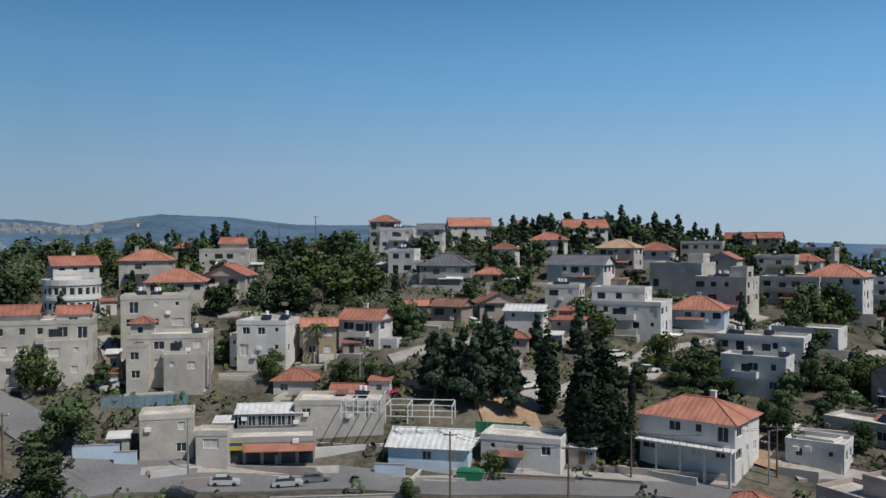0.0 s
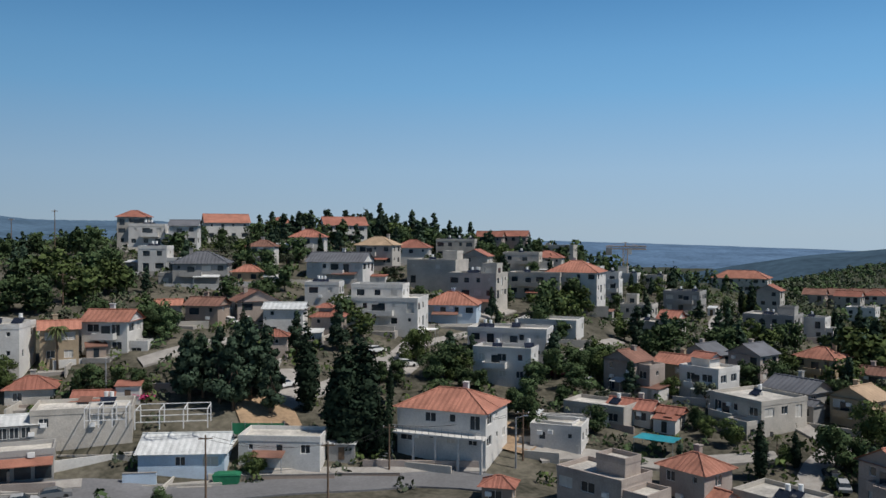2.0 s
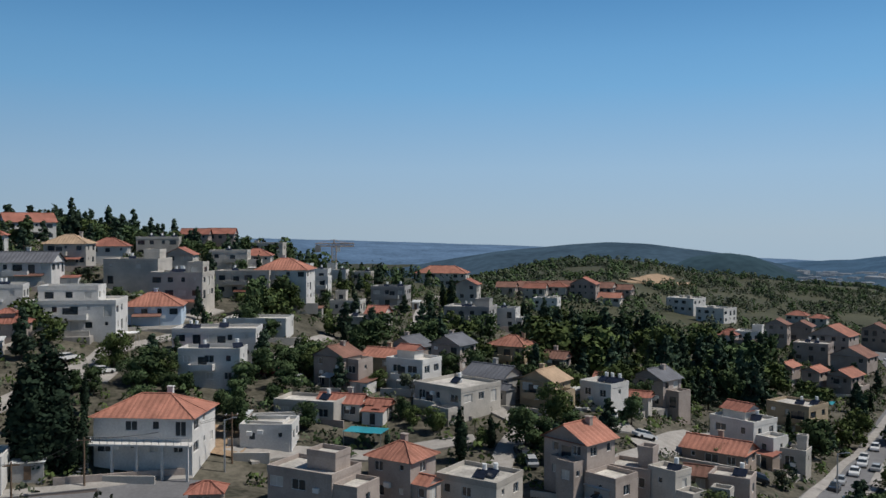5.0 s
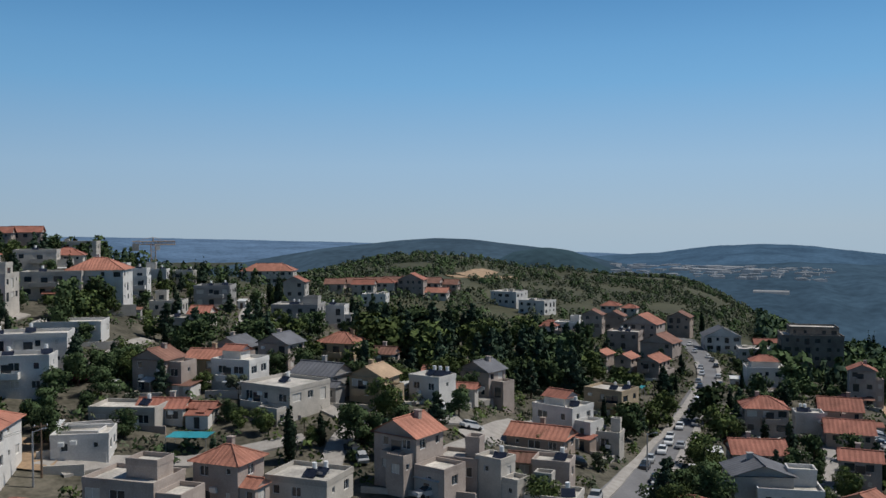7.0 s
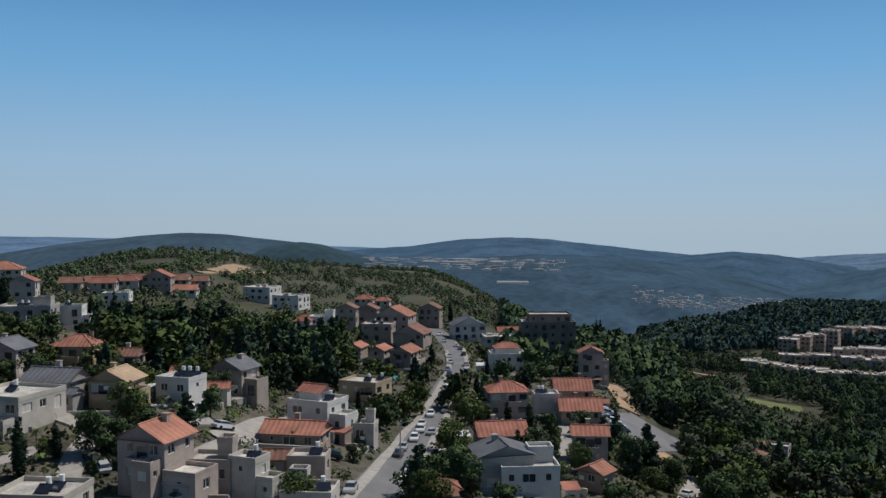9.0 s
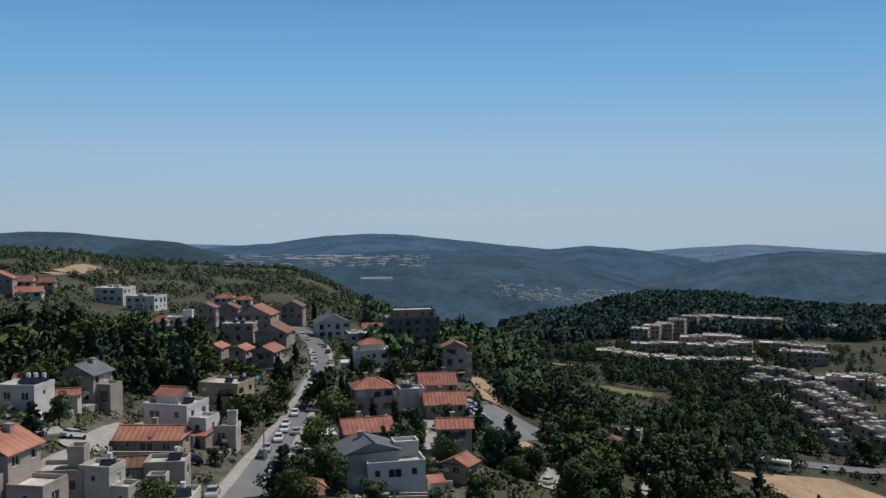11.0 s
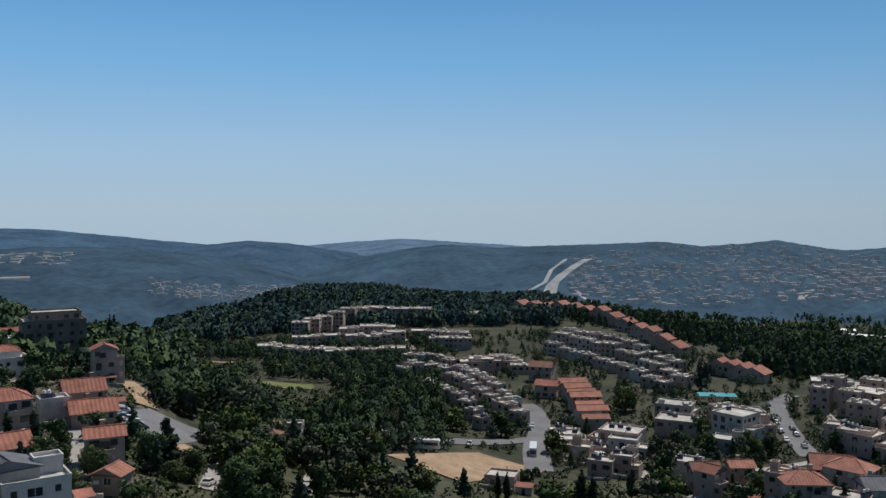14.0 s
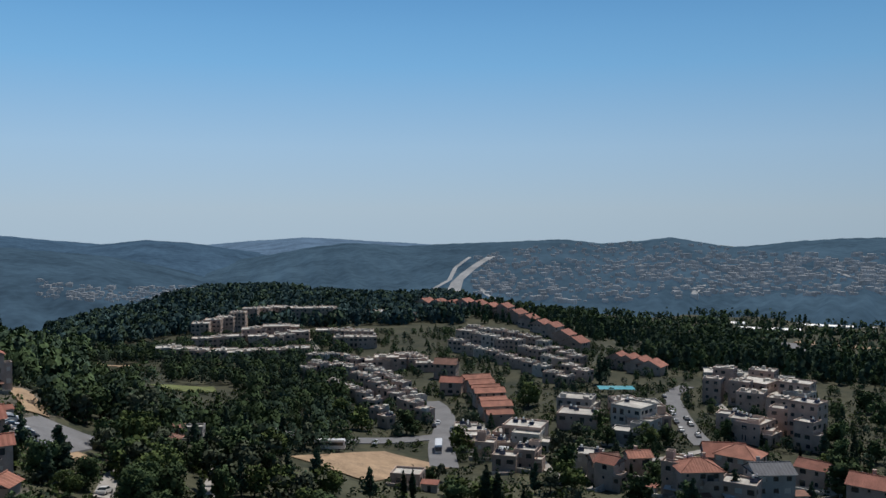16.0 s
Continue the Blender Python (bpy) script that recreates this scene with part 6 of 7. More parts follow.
car(13.31, 167.0, 70, 0)
car(11.32, 172.5, 60, 0)
car(5.40, 150.5, 60, 0)
car(47.83, 148.5, 100, 0)
car(40.01, 134.0, 20, 2)
car(40.55, 131.0, 30, 1)
car(72.56, 213.0, 100, 0, 0.4)
for at, paint in (((72.87, 217.5), 1), ((73.31, 209.0), 0), ((73.52, 206.5), 0), ((73.76, 204.5), 3), ((72.81, 219.5), 0), ((75.14, 200.0), 0), ((73.60, 198.0), 2), ((74.05, 196.0), 5), ((73.01, 210.0), 2)):
    car(*at, 150, paint, 0.4)
bus(62.51, 228.0, 248, "white bus driving down the village street")
bus(99.21, 285.0, 280, "white bus standing on the estate road")
bus(92.02, 266.5, 190, "pale minibus parked beside the building plot")
lane = random.Random(12)
for b, r, side in ((55.95, 126.5, 1), (59.56, 138.5, -1), (59.82, 148.5, -1), (59.41, 167.0, 1), (59.11, 159.0, 1), (59.93, 146.5, -1), (60.20, 175.5, 1), (61.36, 181.5, -1),
                   (60.68, 190.5, 1), (60.61, 183.5, 1), (62.25, 208.5, 1), (61.28, 203.5, 1), (62.51, 259.5, 1), (62.40, 269.0, 1), (63.62, 284.0, -1), (63.47, 307.5, -1),
                   (63.25, 322.0, -1), (62.54, 297.5, 1), (62.99, 329.5, -1), (62.17, 340.0, 1), (61.87, 357.5, 1), (63.73, 267.0, -1), (62.62, 286.5, 1), (62.07, 161.5, -1), (62.81, 160.0, -1)):
    car(b, r, 245 if side > 0 else 66, lane.choice((0, 0, 0, 1, 1, 2, 3)))
for b, r in ((95.00, 287.0), (99.17, 332.0), (100.11, 317.0), (100.22, 311.0), (100.34, 301.0), (98.91, 324.5), (114.43, 352.0), (114.64, 335.0), (114.97, 321.0), (113.89, 388.5), (115.31, 341.0),
             (115.55, 331.5), (116.02, 312.0), (77.97, 170.0), (112.36, 228.0), (126.09, 319.0)):
    car(b, r, lane.choice((280, 285, 100)), lane.choice((0, 0, 1, 2, 3)))

# the two-storey villa: a veranda on posts in front of its upper floor, with an outside stair


def veranda(owner):
    wall = [c for c in owner.children if c.name.startswith("wall")][0]
    xs = [v.co.x for v in wall.data.vertices]
    ys = [v.co.y for v in wall.data.vertices]
    x0, x1, y0 = min(xs), max(xs), min(ys)
    z = 4.4
    part("veranda_floor", Shape().box(x0 - 0.3, x1 + 0.3, y0 - 2.2, y0 - 0.01, z - 0.25, z), WALLS["white"], owner)
    for k in range(5):
        x = x0 + (x1 - x0) * k / 4
        part("post", Shape().box(x - 0.16, x + 0.16, y0 - 2.1, y0 - 1.8, -1.6, z - 0.25), WALLS["white"], owner)
    part("rail", Shape().tube((x0 - 0.2, y0 - 2.1, z + 1.0), (x1 + 0.2, y0 - 2.1, z + 1.0), 0.05, 0.05, 6), METAL, owner)
    for k in range(15):
        x = x0 - 0.2 + (x1 - x0 + 0.4) * k / 14
        part("baluster", Shape().box(x - 0.03, x + 0.03, y0 - 2.13, y0 - 2.07, z, z + 1.0), METAL, owner)
    s = Shape()
    for k in range(12):
        s.box(x0 - 1.7, x0 - 0.4, y0 - 2.2 + 0.3 * k - 1.5, y0 - 1.9 + 0.3 * k - 1.5, z - 0.36 * (12 - k) - 0.1, z - 0.36 * (12 - k) + 0.02)
    part("outside_stair", s, METAL, owner)


veranda(villa)


def shopfront(owner):
    wall = [c for c in owner.children if c.name.startswith("wall")][0]
    xs, ys, zs = zip(*[v.co for v in wall.data.vertices])
    x0, x1, y0, z1 = min(xs), max(xs), min(ys), max(zs)
    n = 5
    for k in range(n):
        a, b = x0 + (x1 - x0) * k / n + 0.25, x0 + (x1 - x0) * (k + 1) / n - 0.25
        part("shop_opening", Shape().box(a, b, y0 - 0.04, y0 - 0.005, 0.1, 2.3), GLASS, owner, "dark open shopfront")
    s = Shape()
    c0, c1 = x0 + (x1 - x0) * 0.2, x1
    for p, q in ((0, 1), (1, 0)):
        s.face((c0, y0 - 1.9, 2.35 - 0.1 * p), (c1, y0 - 1.9, 2.35 - 0.1 * p), (c1, y0 - 0.02, 3.05 - 0.1 * p), (c0, y0 - 0.02, 3.05 - 0.1 * p))
    part("awning", s, ROOFS["orange"], owner, "faded orange tiled awning")
    sign = part("sign_board", Shape().box(x0 + 0.1, x0 + (x1 - x0) * 0.2 - 0.1, y0 - 0.5, y0 - 0.35, 2.3, 3.5), shared("sign", lambda: material("yellow_sign", (0.45, 0.36, 0.06), 0.6, 0.1, 1, 6, 0.0)), owner, "yellow and blue shop sign")
    part("sign_stripe", Shape().box(x0 + 0.2, x0 + (x1 - x0) * 0.2 - 0.2, y0 - 0.53, y0 - 0.505, 3.0, 3.4), CAR_PAINT[5], sign)
    part("air_conditioner", Shape().box(x0 + (x1 - x0) * 0.75, x0 + (x1 - x0) * 0.75 + 0.9, y0 - 0.42, y0 - 0.02, 3.1, 3.75), TANK, owner)


shopfront(shops)


def glazed_front(owner, n=7):
    """A row of framed windows above a rail along the front of the upper floor."""
    wall = [c for c in owner.children if c.name.startswith("wall")][0]
    xs, ys, zs = zip(*[v.co for v in wall.data.vertices])
    x0, x1, y0, z1 = min(xs), max(xs), min(ys), max(zs)
    step = (x1 - x0) / n
    for k in range(n):
        win = part("window", shared(("w", 1.25, 1.6), lambda: frame_mesh(1.25, 1.6)), None, owner)
        win.matrix_basis = pose(x0 + step * (k + 0.5), y0 - 0.1, z1 - 2.0)
        part("pane", shared(("p", 1.25, 1.6, "glass"), lambda: pane_mesh(1.25, 1.6, "glass")), None, win)
        part("rail_post", Shape().box(x0 + step * k - 0.03, x0 + step * k + 0.03, y0 - 0.75, y0 - 0.69, z1 - 3.2, z1 - 2.1), METAL, owner)
    part("rail", Shape().box(x0, x1, y0 - 0.76, y0 - 0.68, z1 - 2.12, z1 - 2.04), METAL, owner)
    part("ledge", Shape().box(x0, x1, y0 - 0.8, y0 - 0.01, z1 - 3.35, z1 - 3.2), WALLS["grey"], owner)


glazed_front(workshop)


def metal_fence(bearing, reach, w, h, turn):
    """Blue-grey sheets between posts, with a rail along the top."""
    x, y, z = spot(bearing, reach)
    ob = thing("metal_fence", Matrix.Translation((x, y, z)) @ pose(0, 0, 0, 0, 0, turn - bearing), "blue-grey sheet-metal fence above the ruins", "fence")
    n = int(w / 1.6)
    for k in range(n + 1):
        u = -w / 2 + w * k / n
        part("post", Shape().box(u - 0.06, u + 0.06, -0.08, 0.08, -1.6, h + 0.1), METAL, ob)
        if k < n:
            part("panel", Shape().box(u + 0.08, u + w / n - 0.08, -0.03, 0.03, -1.4, h), FENCE_BLUE, ob)
    part("rail", Shape().box(-w / 2, w / 2, -0.05, 0.05, h + 0.1, h + 0.18), METAL, ob)
    return ob


FENCE_BLUE = material("blue_grey_sheet", (0.17, 0.26, 0.30), 0.6, 0.2, 0.5, 4.0, 0.1)
metal_fence(-19.0, 150.0, 13.5, 1.9, -4)


def pergola(bearing, reach, w, d, h, turn, lift):
    x, y, z = spot(bearing, reach)
    ob = thing("steel_pergola", Matrix.Translation((x, y, z + lift)) @ pose(0, 0, 0, 0, 0, turn - bearing), "white steel frame pergola on a flat roof", "pergola")
    for u in (-1, -0.33, 0.33, 1):
        for v in (-1, 1):
            part("post", Shape().box(u * w / 2 - 0.07, u * w / 2 + 0.07, v * d / 2 - 0.07, v * d / 2 + 0.07, 0, h), FRAME, ob)
        part("beam", Shape().box(u * w / 2 - 0.06, u * w / 2 + 0.06, -d / 2, d / 2, h, h + 0.13), FRAME, ob)
    for v in (-1, 1):
        for z2 in (h + 0.13, 1.0):
            part("rail", Shape().box(-w / 2, w / 2, v * d / 2 - 0.06, v * d / 2 + 0.06, z2, z2 + 0.11), FRAME, ob)
    return ob


pergola(-1.51, 131.5, 10.0, 4.5, 2.6, -8, 4.2)
pergola(-5.41, 132.5, 5.5, 4.5, 2.6, -8, 4.6)


def garden_wall(bearing, reach, w, h, turn, tone="stone", words=""):
    x, y, z = spot(bearing, reach)
    ob = tagged(new("garden_wall", Shape().box(-w / 2, w / 2, -0.15, 0.15, -1.6, h).mesh("garden_wall", WALLS[tone])), words or "low cream stone garden wall on the slope", "wall", "garden walls")
    ob.matrix_world = Matrix.Translation((x, y, z)) @ pose(0, 0, 0, 0, 0, turn - bearing)
    if words:
        part("coping", Shape().box(-w / 2 - 0.03, w / 2 + 0.03, -0.2, 0.2, h, h + 0.1), KERB, ob)
    return ob


garden_wall(-21.87, 134.5, 6.5, 2.2, -14, "blue", "pale blue painted wall beside the road")
garden_wall(-20.18, 132.5, 3.2, 2.0, -14, "blue", "pale blue painted wall beside the road")
garden_wall(-3.57, 125.5, 4.5, 1.8, -12, "blue", "pale blue painted wall beside the road")
garden_wall(5.39, 124.0, 14, 0.8, -6, "brown", "rough stone wall along the road")
garden_wall(10.16, 124.5, 12, 0.7, -4, "brown", "rough stone wall along the road")
garden_wall(-6.91, 115.5, 18, 0.6, -2, "stone", "low stone parapet along the road")
garden_wall(-2.42, 147.0, 9, 1.4, -6, "brown", "brown stone terrace wall under the trees")
GREEN = material("green_mesh_netting", (0.02, 0.16, 0.08), 0.8, 0.2, 0.8, 6.0, 0.1)
skip = thing("rubbish_skip", Matrix.Translation(spot(1.74, 124.0)) @ pose(0, 0, 0, 0, 0, -10), "green covered rubbish skip at the roadside", "skip")
part("bin", prism([(-1.6, 0.0), (-1.9, 1.5), (1.9, 1.5), (1.6, 0.0)], 0.9, 1.0), GREEN, skip)
part("cover", prism([(-1.9, 1.5), (-1.2, 1.75), (1.2, 1.75), (1.9, 1.5)], 0.95, 0.9), GREEN, skip)
net = thing("netting_fence", Matrix.Translation(spot(3.72, 134.5)) @ pose(0, 0, 0, 0, 0, -16), "green netting fence behind the white building", "fence")
for k in range(5):
    part("post", Shape().tube((-4 + 2 * k, 0, -0.5), (-4 + 2 * k, 0, 2.4), 0.05, 0.05, 6), METAL, net)
part("netting", Shape().box(-4, 4, -0.02, 0.02, 0.4, 2.2), GREEN, net)
TARP = material("turquoise_tarpaulin", (0.03, 0.27, 0.33), 0.6, 0.2, 0.6, 5.0, 0.1)


def canopy(bearing, reach, w, d, h, turn, mat, label):
    x, y, z = spot(bearing, reach)
    ob = thing("shade_canopy", Matrix.Translation((x, y, z)) @ pose(0, 0, 0, 0, 0, turn - bearing), label, "canopy")
    for u in (-1, 1):
        for v in (-1, 1):
            part("post", Shape().tube((u * w / 2.1, v * d / 2.1, -0.5), (u * w / 2.1, v * d / 2.1, h), 0.05, 0.05, 6), METAL, ob)
    s, n = Shape(), 8
    for i in range(n):
        for j in range(n):
            s.face(*[(w * (p / n - 0.5), d * (q / n - 0.5), h - 0.5 * (1 - (2 * p / n - 1) ** 2) * (1 - (2 * q / n - 1) ** 2)) for p, q in ((i, j), (i + 1, j), (i + 1, j + 1), (i, j + 1))])
    part("cloth", s, mat, ob)
    return ob


canopy(29.67, 138.5, 6.5, 4.0, 2.4, -20, TARP, "dark turquoise shade cloth on thin posts")
canopy(14.61, 188.0, 5.0, 4.0, 2.4, -10, TANK, "white shade roof beside the house")
canopy(110.85, 393.5, 16.0, 8.0, 3.5, 10, TARP, "turquoise awning over a yard")
canopy(58.33, 239.5, 6.0, 4.5, 2.8, -10, TARP, "pale green shade cloth over a yard")

# ---- greenhouses on the valley floor ----
def greenhouse_on(m, w, d, skin, base):
    """A long greenhouse with an arched white cover on a low plinth."""
    ob = thing("greenhouse", m, "long white plastic-covered greenhouse on the valley floor", "greenhouse", "greenhouses in the valley")
    arch = [(d / 2 * math.cos(k * math.pi / 8), 1.2 + 2.6 * math.sin(k * math.pi / 8)) for k in range(9)]
    cover = prism([(d / 2, 0.4)] + arch + [(-d / 2, 0.4)], w / 2)
    cover.v = [(v, u, z) for u, v, z in cover.v]
    part("cover", cover, skin, ob)
    part("plinth", Shape().box(-w / 2 - 0.2, w / 2 + 0.2, -d / 2 - 0.2, d / 2 + 0.2, -6.0, 0.4), base, ob)
    return ob


def greenhouse(bearing, reach, w, d, turn):
    return greenhouse_on(Matrix.Translation(spot(bearing, reach)) @ pose(0, 0, 0, 0, 0, turn - bearing), w, d, TANK, KERB)


greenhouse(120.12, 1202, 78, 14, 4)
greenhouse(123.94, 1349, 105, 14, 4)
greenhouse(119.10, 1599, 42, 14, 4)
greenhouse(125.77, 1407, 64, 14, 4)
greenhouse(118.12, 1321, 29, 14, 4)
greenhouse(122.68, 1460, 57, 14, 4)
# one far greenhouse, in the pale material whose emission imitates haze
far_spot = on_range(66.7, -4.1)
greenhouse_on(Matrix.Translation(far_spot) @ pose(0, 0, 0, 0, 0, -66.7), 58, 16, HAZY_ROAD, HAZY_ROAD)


# ---- on the roofs and round the houses ----
SHEDS = []


def patio(p, w, d, m):
    """A pale paved terrace before a house, on a stone footing."""
    z = float(land(p.x, p.y))
    ob = tagged(new("patio", Shape().box(-w / 2, w / 2, -d / 2, d / 2, -1.5, 0.3).mesh("patio", KERB)), "pale paved terrace in front of a house", "terrace", "terraces")
    ob.matrix_world = Matrix.Translation((p.x, p.y, z)) @ m.to_3x3().to_4x4()
    SHEDS.append((p.x, p.y, min(w, d) / 2))
    return ob


def shed(p, w, d, m, r):
    """A small lean-to with a sloping sheet roof."""
    z, h = float(land(p.x, p.y)), r.uniform(2.0, 2.6)
    tone = r.choice(("white", "grey", "brown", "stone", "white"))
    ob = thing("shed", Matrix.Translation((p.x, p.y, z)) @ m.to_3x3().to_4x4(), f"small {COLOURS[tone]} shed with a sloping sheet roof", "shed", "garden sheds")
    part("wall", Shape().box(-w / 2, w / 2, -d / 2, d / 2, -1.0, h), WALLS[tone], ob)
    s = Shape()
    a, b = -d / 2 - 0.3, d / 2 + 0.3
    for lift in (0.02, 0.1):
        pts = [(-w / 2 - 0.25, a, h + lift), (w / 2 + 0.25, a, h + lift), (w / 2 + 0.25, b, h + 0.5 + lift), (-w / 2 - 0.25, b, h + 0.5 + lift)]
        s.face(*(pts if lift > 0.05 else reversed(pts)))
    part("roof", s, r.choice((ROOFS["sheet"], ROOFS["sheet"], ROOFS["red"], ROOFS["brown"])), ob)
    part("door", Shape().box(-0.45, 0.45, -d / 2 - 0.05, -d / 2 - 0.005, 0.05, 1.9), r.choice((WOOD, GLASS, METAL)), ob)
    SHEDS.append((p.x, p.y, max(w, d) / 2 + 0.3))
    return ob


clutter = Shape()
for m, w, d, h, top, heaters, reach, upper, r in HOUSES:
    flat = top == "flat"
    if reach < 330 and heaters:
        for k in range(r.choice((1, 2, 2, 3)) if flat else 0):
            px, py = r.uniform(-0.36, 0.36) * w, r.uniform(-0.1, 0.36) * d
            if upper and abs(px - upper[2]) < upper[0] / 2 + 1 and abs(py - upper[3]) < upper[1] / 2 + 1.5:
                continue
            heater(m @ Matrix.Translation((px, py, h + 0.12)) @ pose(0, 0, 0, 0, 0, r.uniform(-25, 25)))
    elif flat and reach >= 330:
        for k in range(r.randrange(3, 7)):
            q, px, py = len(clutter.v), r.uniform(-0.42, 0.42) * w, r.uniform(-0.42, 0.42) * d
            a, b, c = r.uniform(0.3, 1.3), r.uniform(0.3, 1.3), r.uniform(0.5, 1.6)
            clutter.box(px - a, px + a, py - b, py + b, h + 0.05, h + 0.1 + c)
            clutter.v[q:] = [tuple(m @ Vector(p)) for p in clutter.v[q:]]
    for k in range(2 if 118 < reach < 300 else 0):
        front = m @ Vector((r.uniform(-0.3, 0.3) * w, -d / 2 - r.uniform(1.5, 4.0), 0))
        bb, rr = math.degrees(math.atan2(front.x, front.y)), math.hypot(front.x, front.y)
        if r.random() < 0.7:
            garden_wall(bb, rr, w * r.uniform(0.6, 1.3), r.uniform(0.5, 1.4), r.uniform(-25, 15) + (75 if k and r.random() < 0.4 else 0), r.choice(("stone", "pink", "stone", "white")))
    if 118 < reach < 300 and r.random() < 0.5:
        patio(m @ Vector((r.uniform(-0.3, 0.3) * w, -d / 2 - 1.8, 0)), w * r.uniform(0.5, 1.0), r.uniform(2.5, 4.5), m)
    if 118 < reach < 290 and r.random() < 0.36:
        side = r.choice((-1, 1))
        shed(m @ Vector((side * (w / 2 + r.uniform(1.6, 3.2)), r.uniform(-0.6, 0.3) * d, 0)), r.uniform(2.2, 4.5), r.uniform(2.0, 3.2), m, r)
    if 118 < reach < 290 and r.random() < 0.12:
        p = m @ Vector((r.choice((-1, 1)) * (w / 2 + 2.2), -d / 2 - r.uniform(0, 3), 0))
        car(math.degrees(math.atan2(p.x, p.y)), math.hypot(p.x, p.y), r.uniform(0, 360), r.choice((0, 0, 1, 2, 3, 4)))
tagged(new("rooftop_clutter", clutter.mesh("rooftop_clutter", WALLS["stone"])), "pale tanks and boxes on the flat roofs of the estate", "roof clutter", kind="stuff")


# trees that stand out
tree("broad", -23.77, 137.5, 8.6, 1.5)
tree("broad", -25.17, 124.5, 8.2, 1.25)
tree("broad", -10.84, 195.5, 8.1, 1.2)
tree("broad", -9.40, 193.0, 9.3, 1.2)
tree("broad", -7.21, 201.0, 10.4, 1.2)
tree("broad", -5.36, 210.0, 9.0, 1.2)
tree("broad", -6.46, 219.5, 9.1, 1.1)
tree("broad", -8.30, 220.5, 9.5, 1.2)
tree("broad", -10.29, 217.5, 8.2, 1.1)
tree("broad", -14.04, 192.0, 8.0, 1.1)
tree("broad", -14.81, 191.0, 6.7)
tree("broad", -12.09, 199.0, 6.5)
tree("broad", -4.25, 211.5, 6.2)
tree("broad", -2.41, 171.5, 7.1, 1.1)
tree("broad", -3.15, 178.0, 6.4)
tree("broad", -1.85, 167.5, 6.5)
tree("broad", -6.13, 148.5, 6.0, 1.1)
tree("broad", -4.65, 149.0, 4.3)
tree("broad", -3.54, 147.0, 4.8, 1.1)
tree("broad", -6.87, 149.5, 4.9)
tree("broad", 16.00, 163.0, 7.8, 1.25)
tree("broad", 15.13, 160.5, 6.3)
tree("broad", 18.22, 158.5, 4.1, 1.3)
tree("broad", 17.20, 158.0, 4.1)
tree("broad", 24.35, 240.0, 10.0, 1.1)
tree("broad", 24.97, 239.0, 7.8)
tree("broad", 23.12, 168.0, 6.8)
tree("broad", 24.37, 174.5, 6.1, 1.2)
tree("broad", 26.20, 172.0, 7.2, 1.1)
tree("broad", 21.53, 139.0, 7.6, 0.9)
tree("broad", 21.20, 151.5, 5.9)
tree("broad", -19.47, 309.5, 7.6)
tree("broad", -18.48, 288.5, 6.4)
tree("broad", -17.64, 277.5, 5.8)
tree("broad", -26.14, 206.5, 8.6, 1.2)
tree("broad", -26.88, 210.0, 8.2)
tree("broad", -25.38, 222.0, 6.3)
tree("broad", -21.51, 157.0, 5.1)
tree("broad", -14.07, 166.5, 5.4, 1.1)
tree("broad", -13.53, 174.5, 5.7)
tree("broad", 12.67, 157.0, 5.1)
tree("broad", 11.60, 156.0, 4.6)
tree("broad", -2.27, 114.0, 3.4, 1.2)
tree("broad", 3.34, 126.0, 3.9, 1.2)
tree("broad", 13.73, 182.5, 3.6)
tree("broad", 5.41, 214.0, 7.0)
tree("broad", 4.49, 219.0, 6.3)
tree("broad", 1.34, 262.5, 6.1)
tree("broad", -0.52, 253.0, 4.9)
tree("broad", -4.98, 238.5, 6.2)
tree("broad", -6.82, 272.5, 6.0)
tree("broad", 21.98, 331.5, 6.5, 1.3)
tree("broad", 16.86, 162.0, 5.3, 1.2)
tree("pine", -0.56, 143.5, 11.7, 1.1)
tree("pine", 1.31, 143.5, 12.6, 1.1)
tree("pine", 3.17, 144.5, 14.1, 1.15)
tree("pine", 4.29, 147.5, 12.0)
tree("pine", 2.13, 141.5, 12.0)
tree("pine", 0.26, 145.0, 10.6)
tree("pine", 2.43, 148.0, 11.5)
tree("pine", 4.47, 141.0, 10.1)
tree("pine", -0.93, 146.5, 9.0)
tree("pine", 11.61, 325.5, 15.7, 0.8)
tree("pine", 10.71, 315.0, 12.7, 0.8)
tree("pine", 6.34, 334.5, 10.0, 1.1)
tree("pine", 7.08, 334.5, 10.4, 1.1)
tree("pine", 7.99, 346.5, 10.4, 1.1)
tree("pine", 12.67, 347.5, 11.7)
tree("pine", 13.73, 348.5, 13.1)
tree("pine", 15.13, 344.5, 13.4)
tree("pine", 16.16, 343.0, 10.7)
tree("pine", 17.53, 335.0, 10.9)
tree("pine", 16.85, 339.0, 8.8)
tree("pine", 14.43, 348.5, 10.9)
tree("pine", 11.96, 343.5, 11.2)
tree("pine", -14.72, 288.5, 11.6)
tree("pine", -14.02, 283.0, 12.5)
tree("pine", -15.41, 285.5, 9.3)
tree("pine", -15.93, 254.5, 8.3)
tree("pine", -16.45, 248.0, 8.1)
tree("pine", -13.31, 282.5, 8.1)
tree("pine", -11.54, 283.0, 8.8)
tree("pine", -12.43, 282.0, 7.3)
tree("pine", -10.82, 275.5, 7.2)
tree("pine", 18.95, 212.0, 8.3, 0.7)
tree("pine", 7.24, 154.5, 6.0)
tree("pine", -3.14, 211.0, 6.0)
tree("cypress", 6.80, 143.5, 17.7, 1.2)
tree("cypress", 8.78, 131.5, 18.4, 1.3)
tree("cypress", 9.36, 130.5, 21.2, 1.3)
tree("cypress", 10.01, 132.0, 22.6, 1.3)
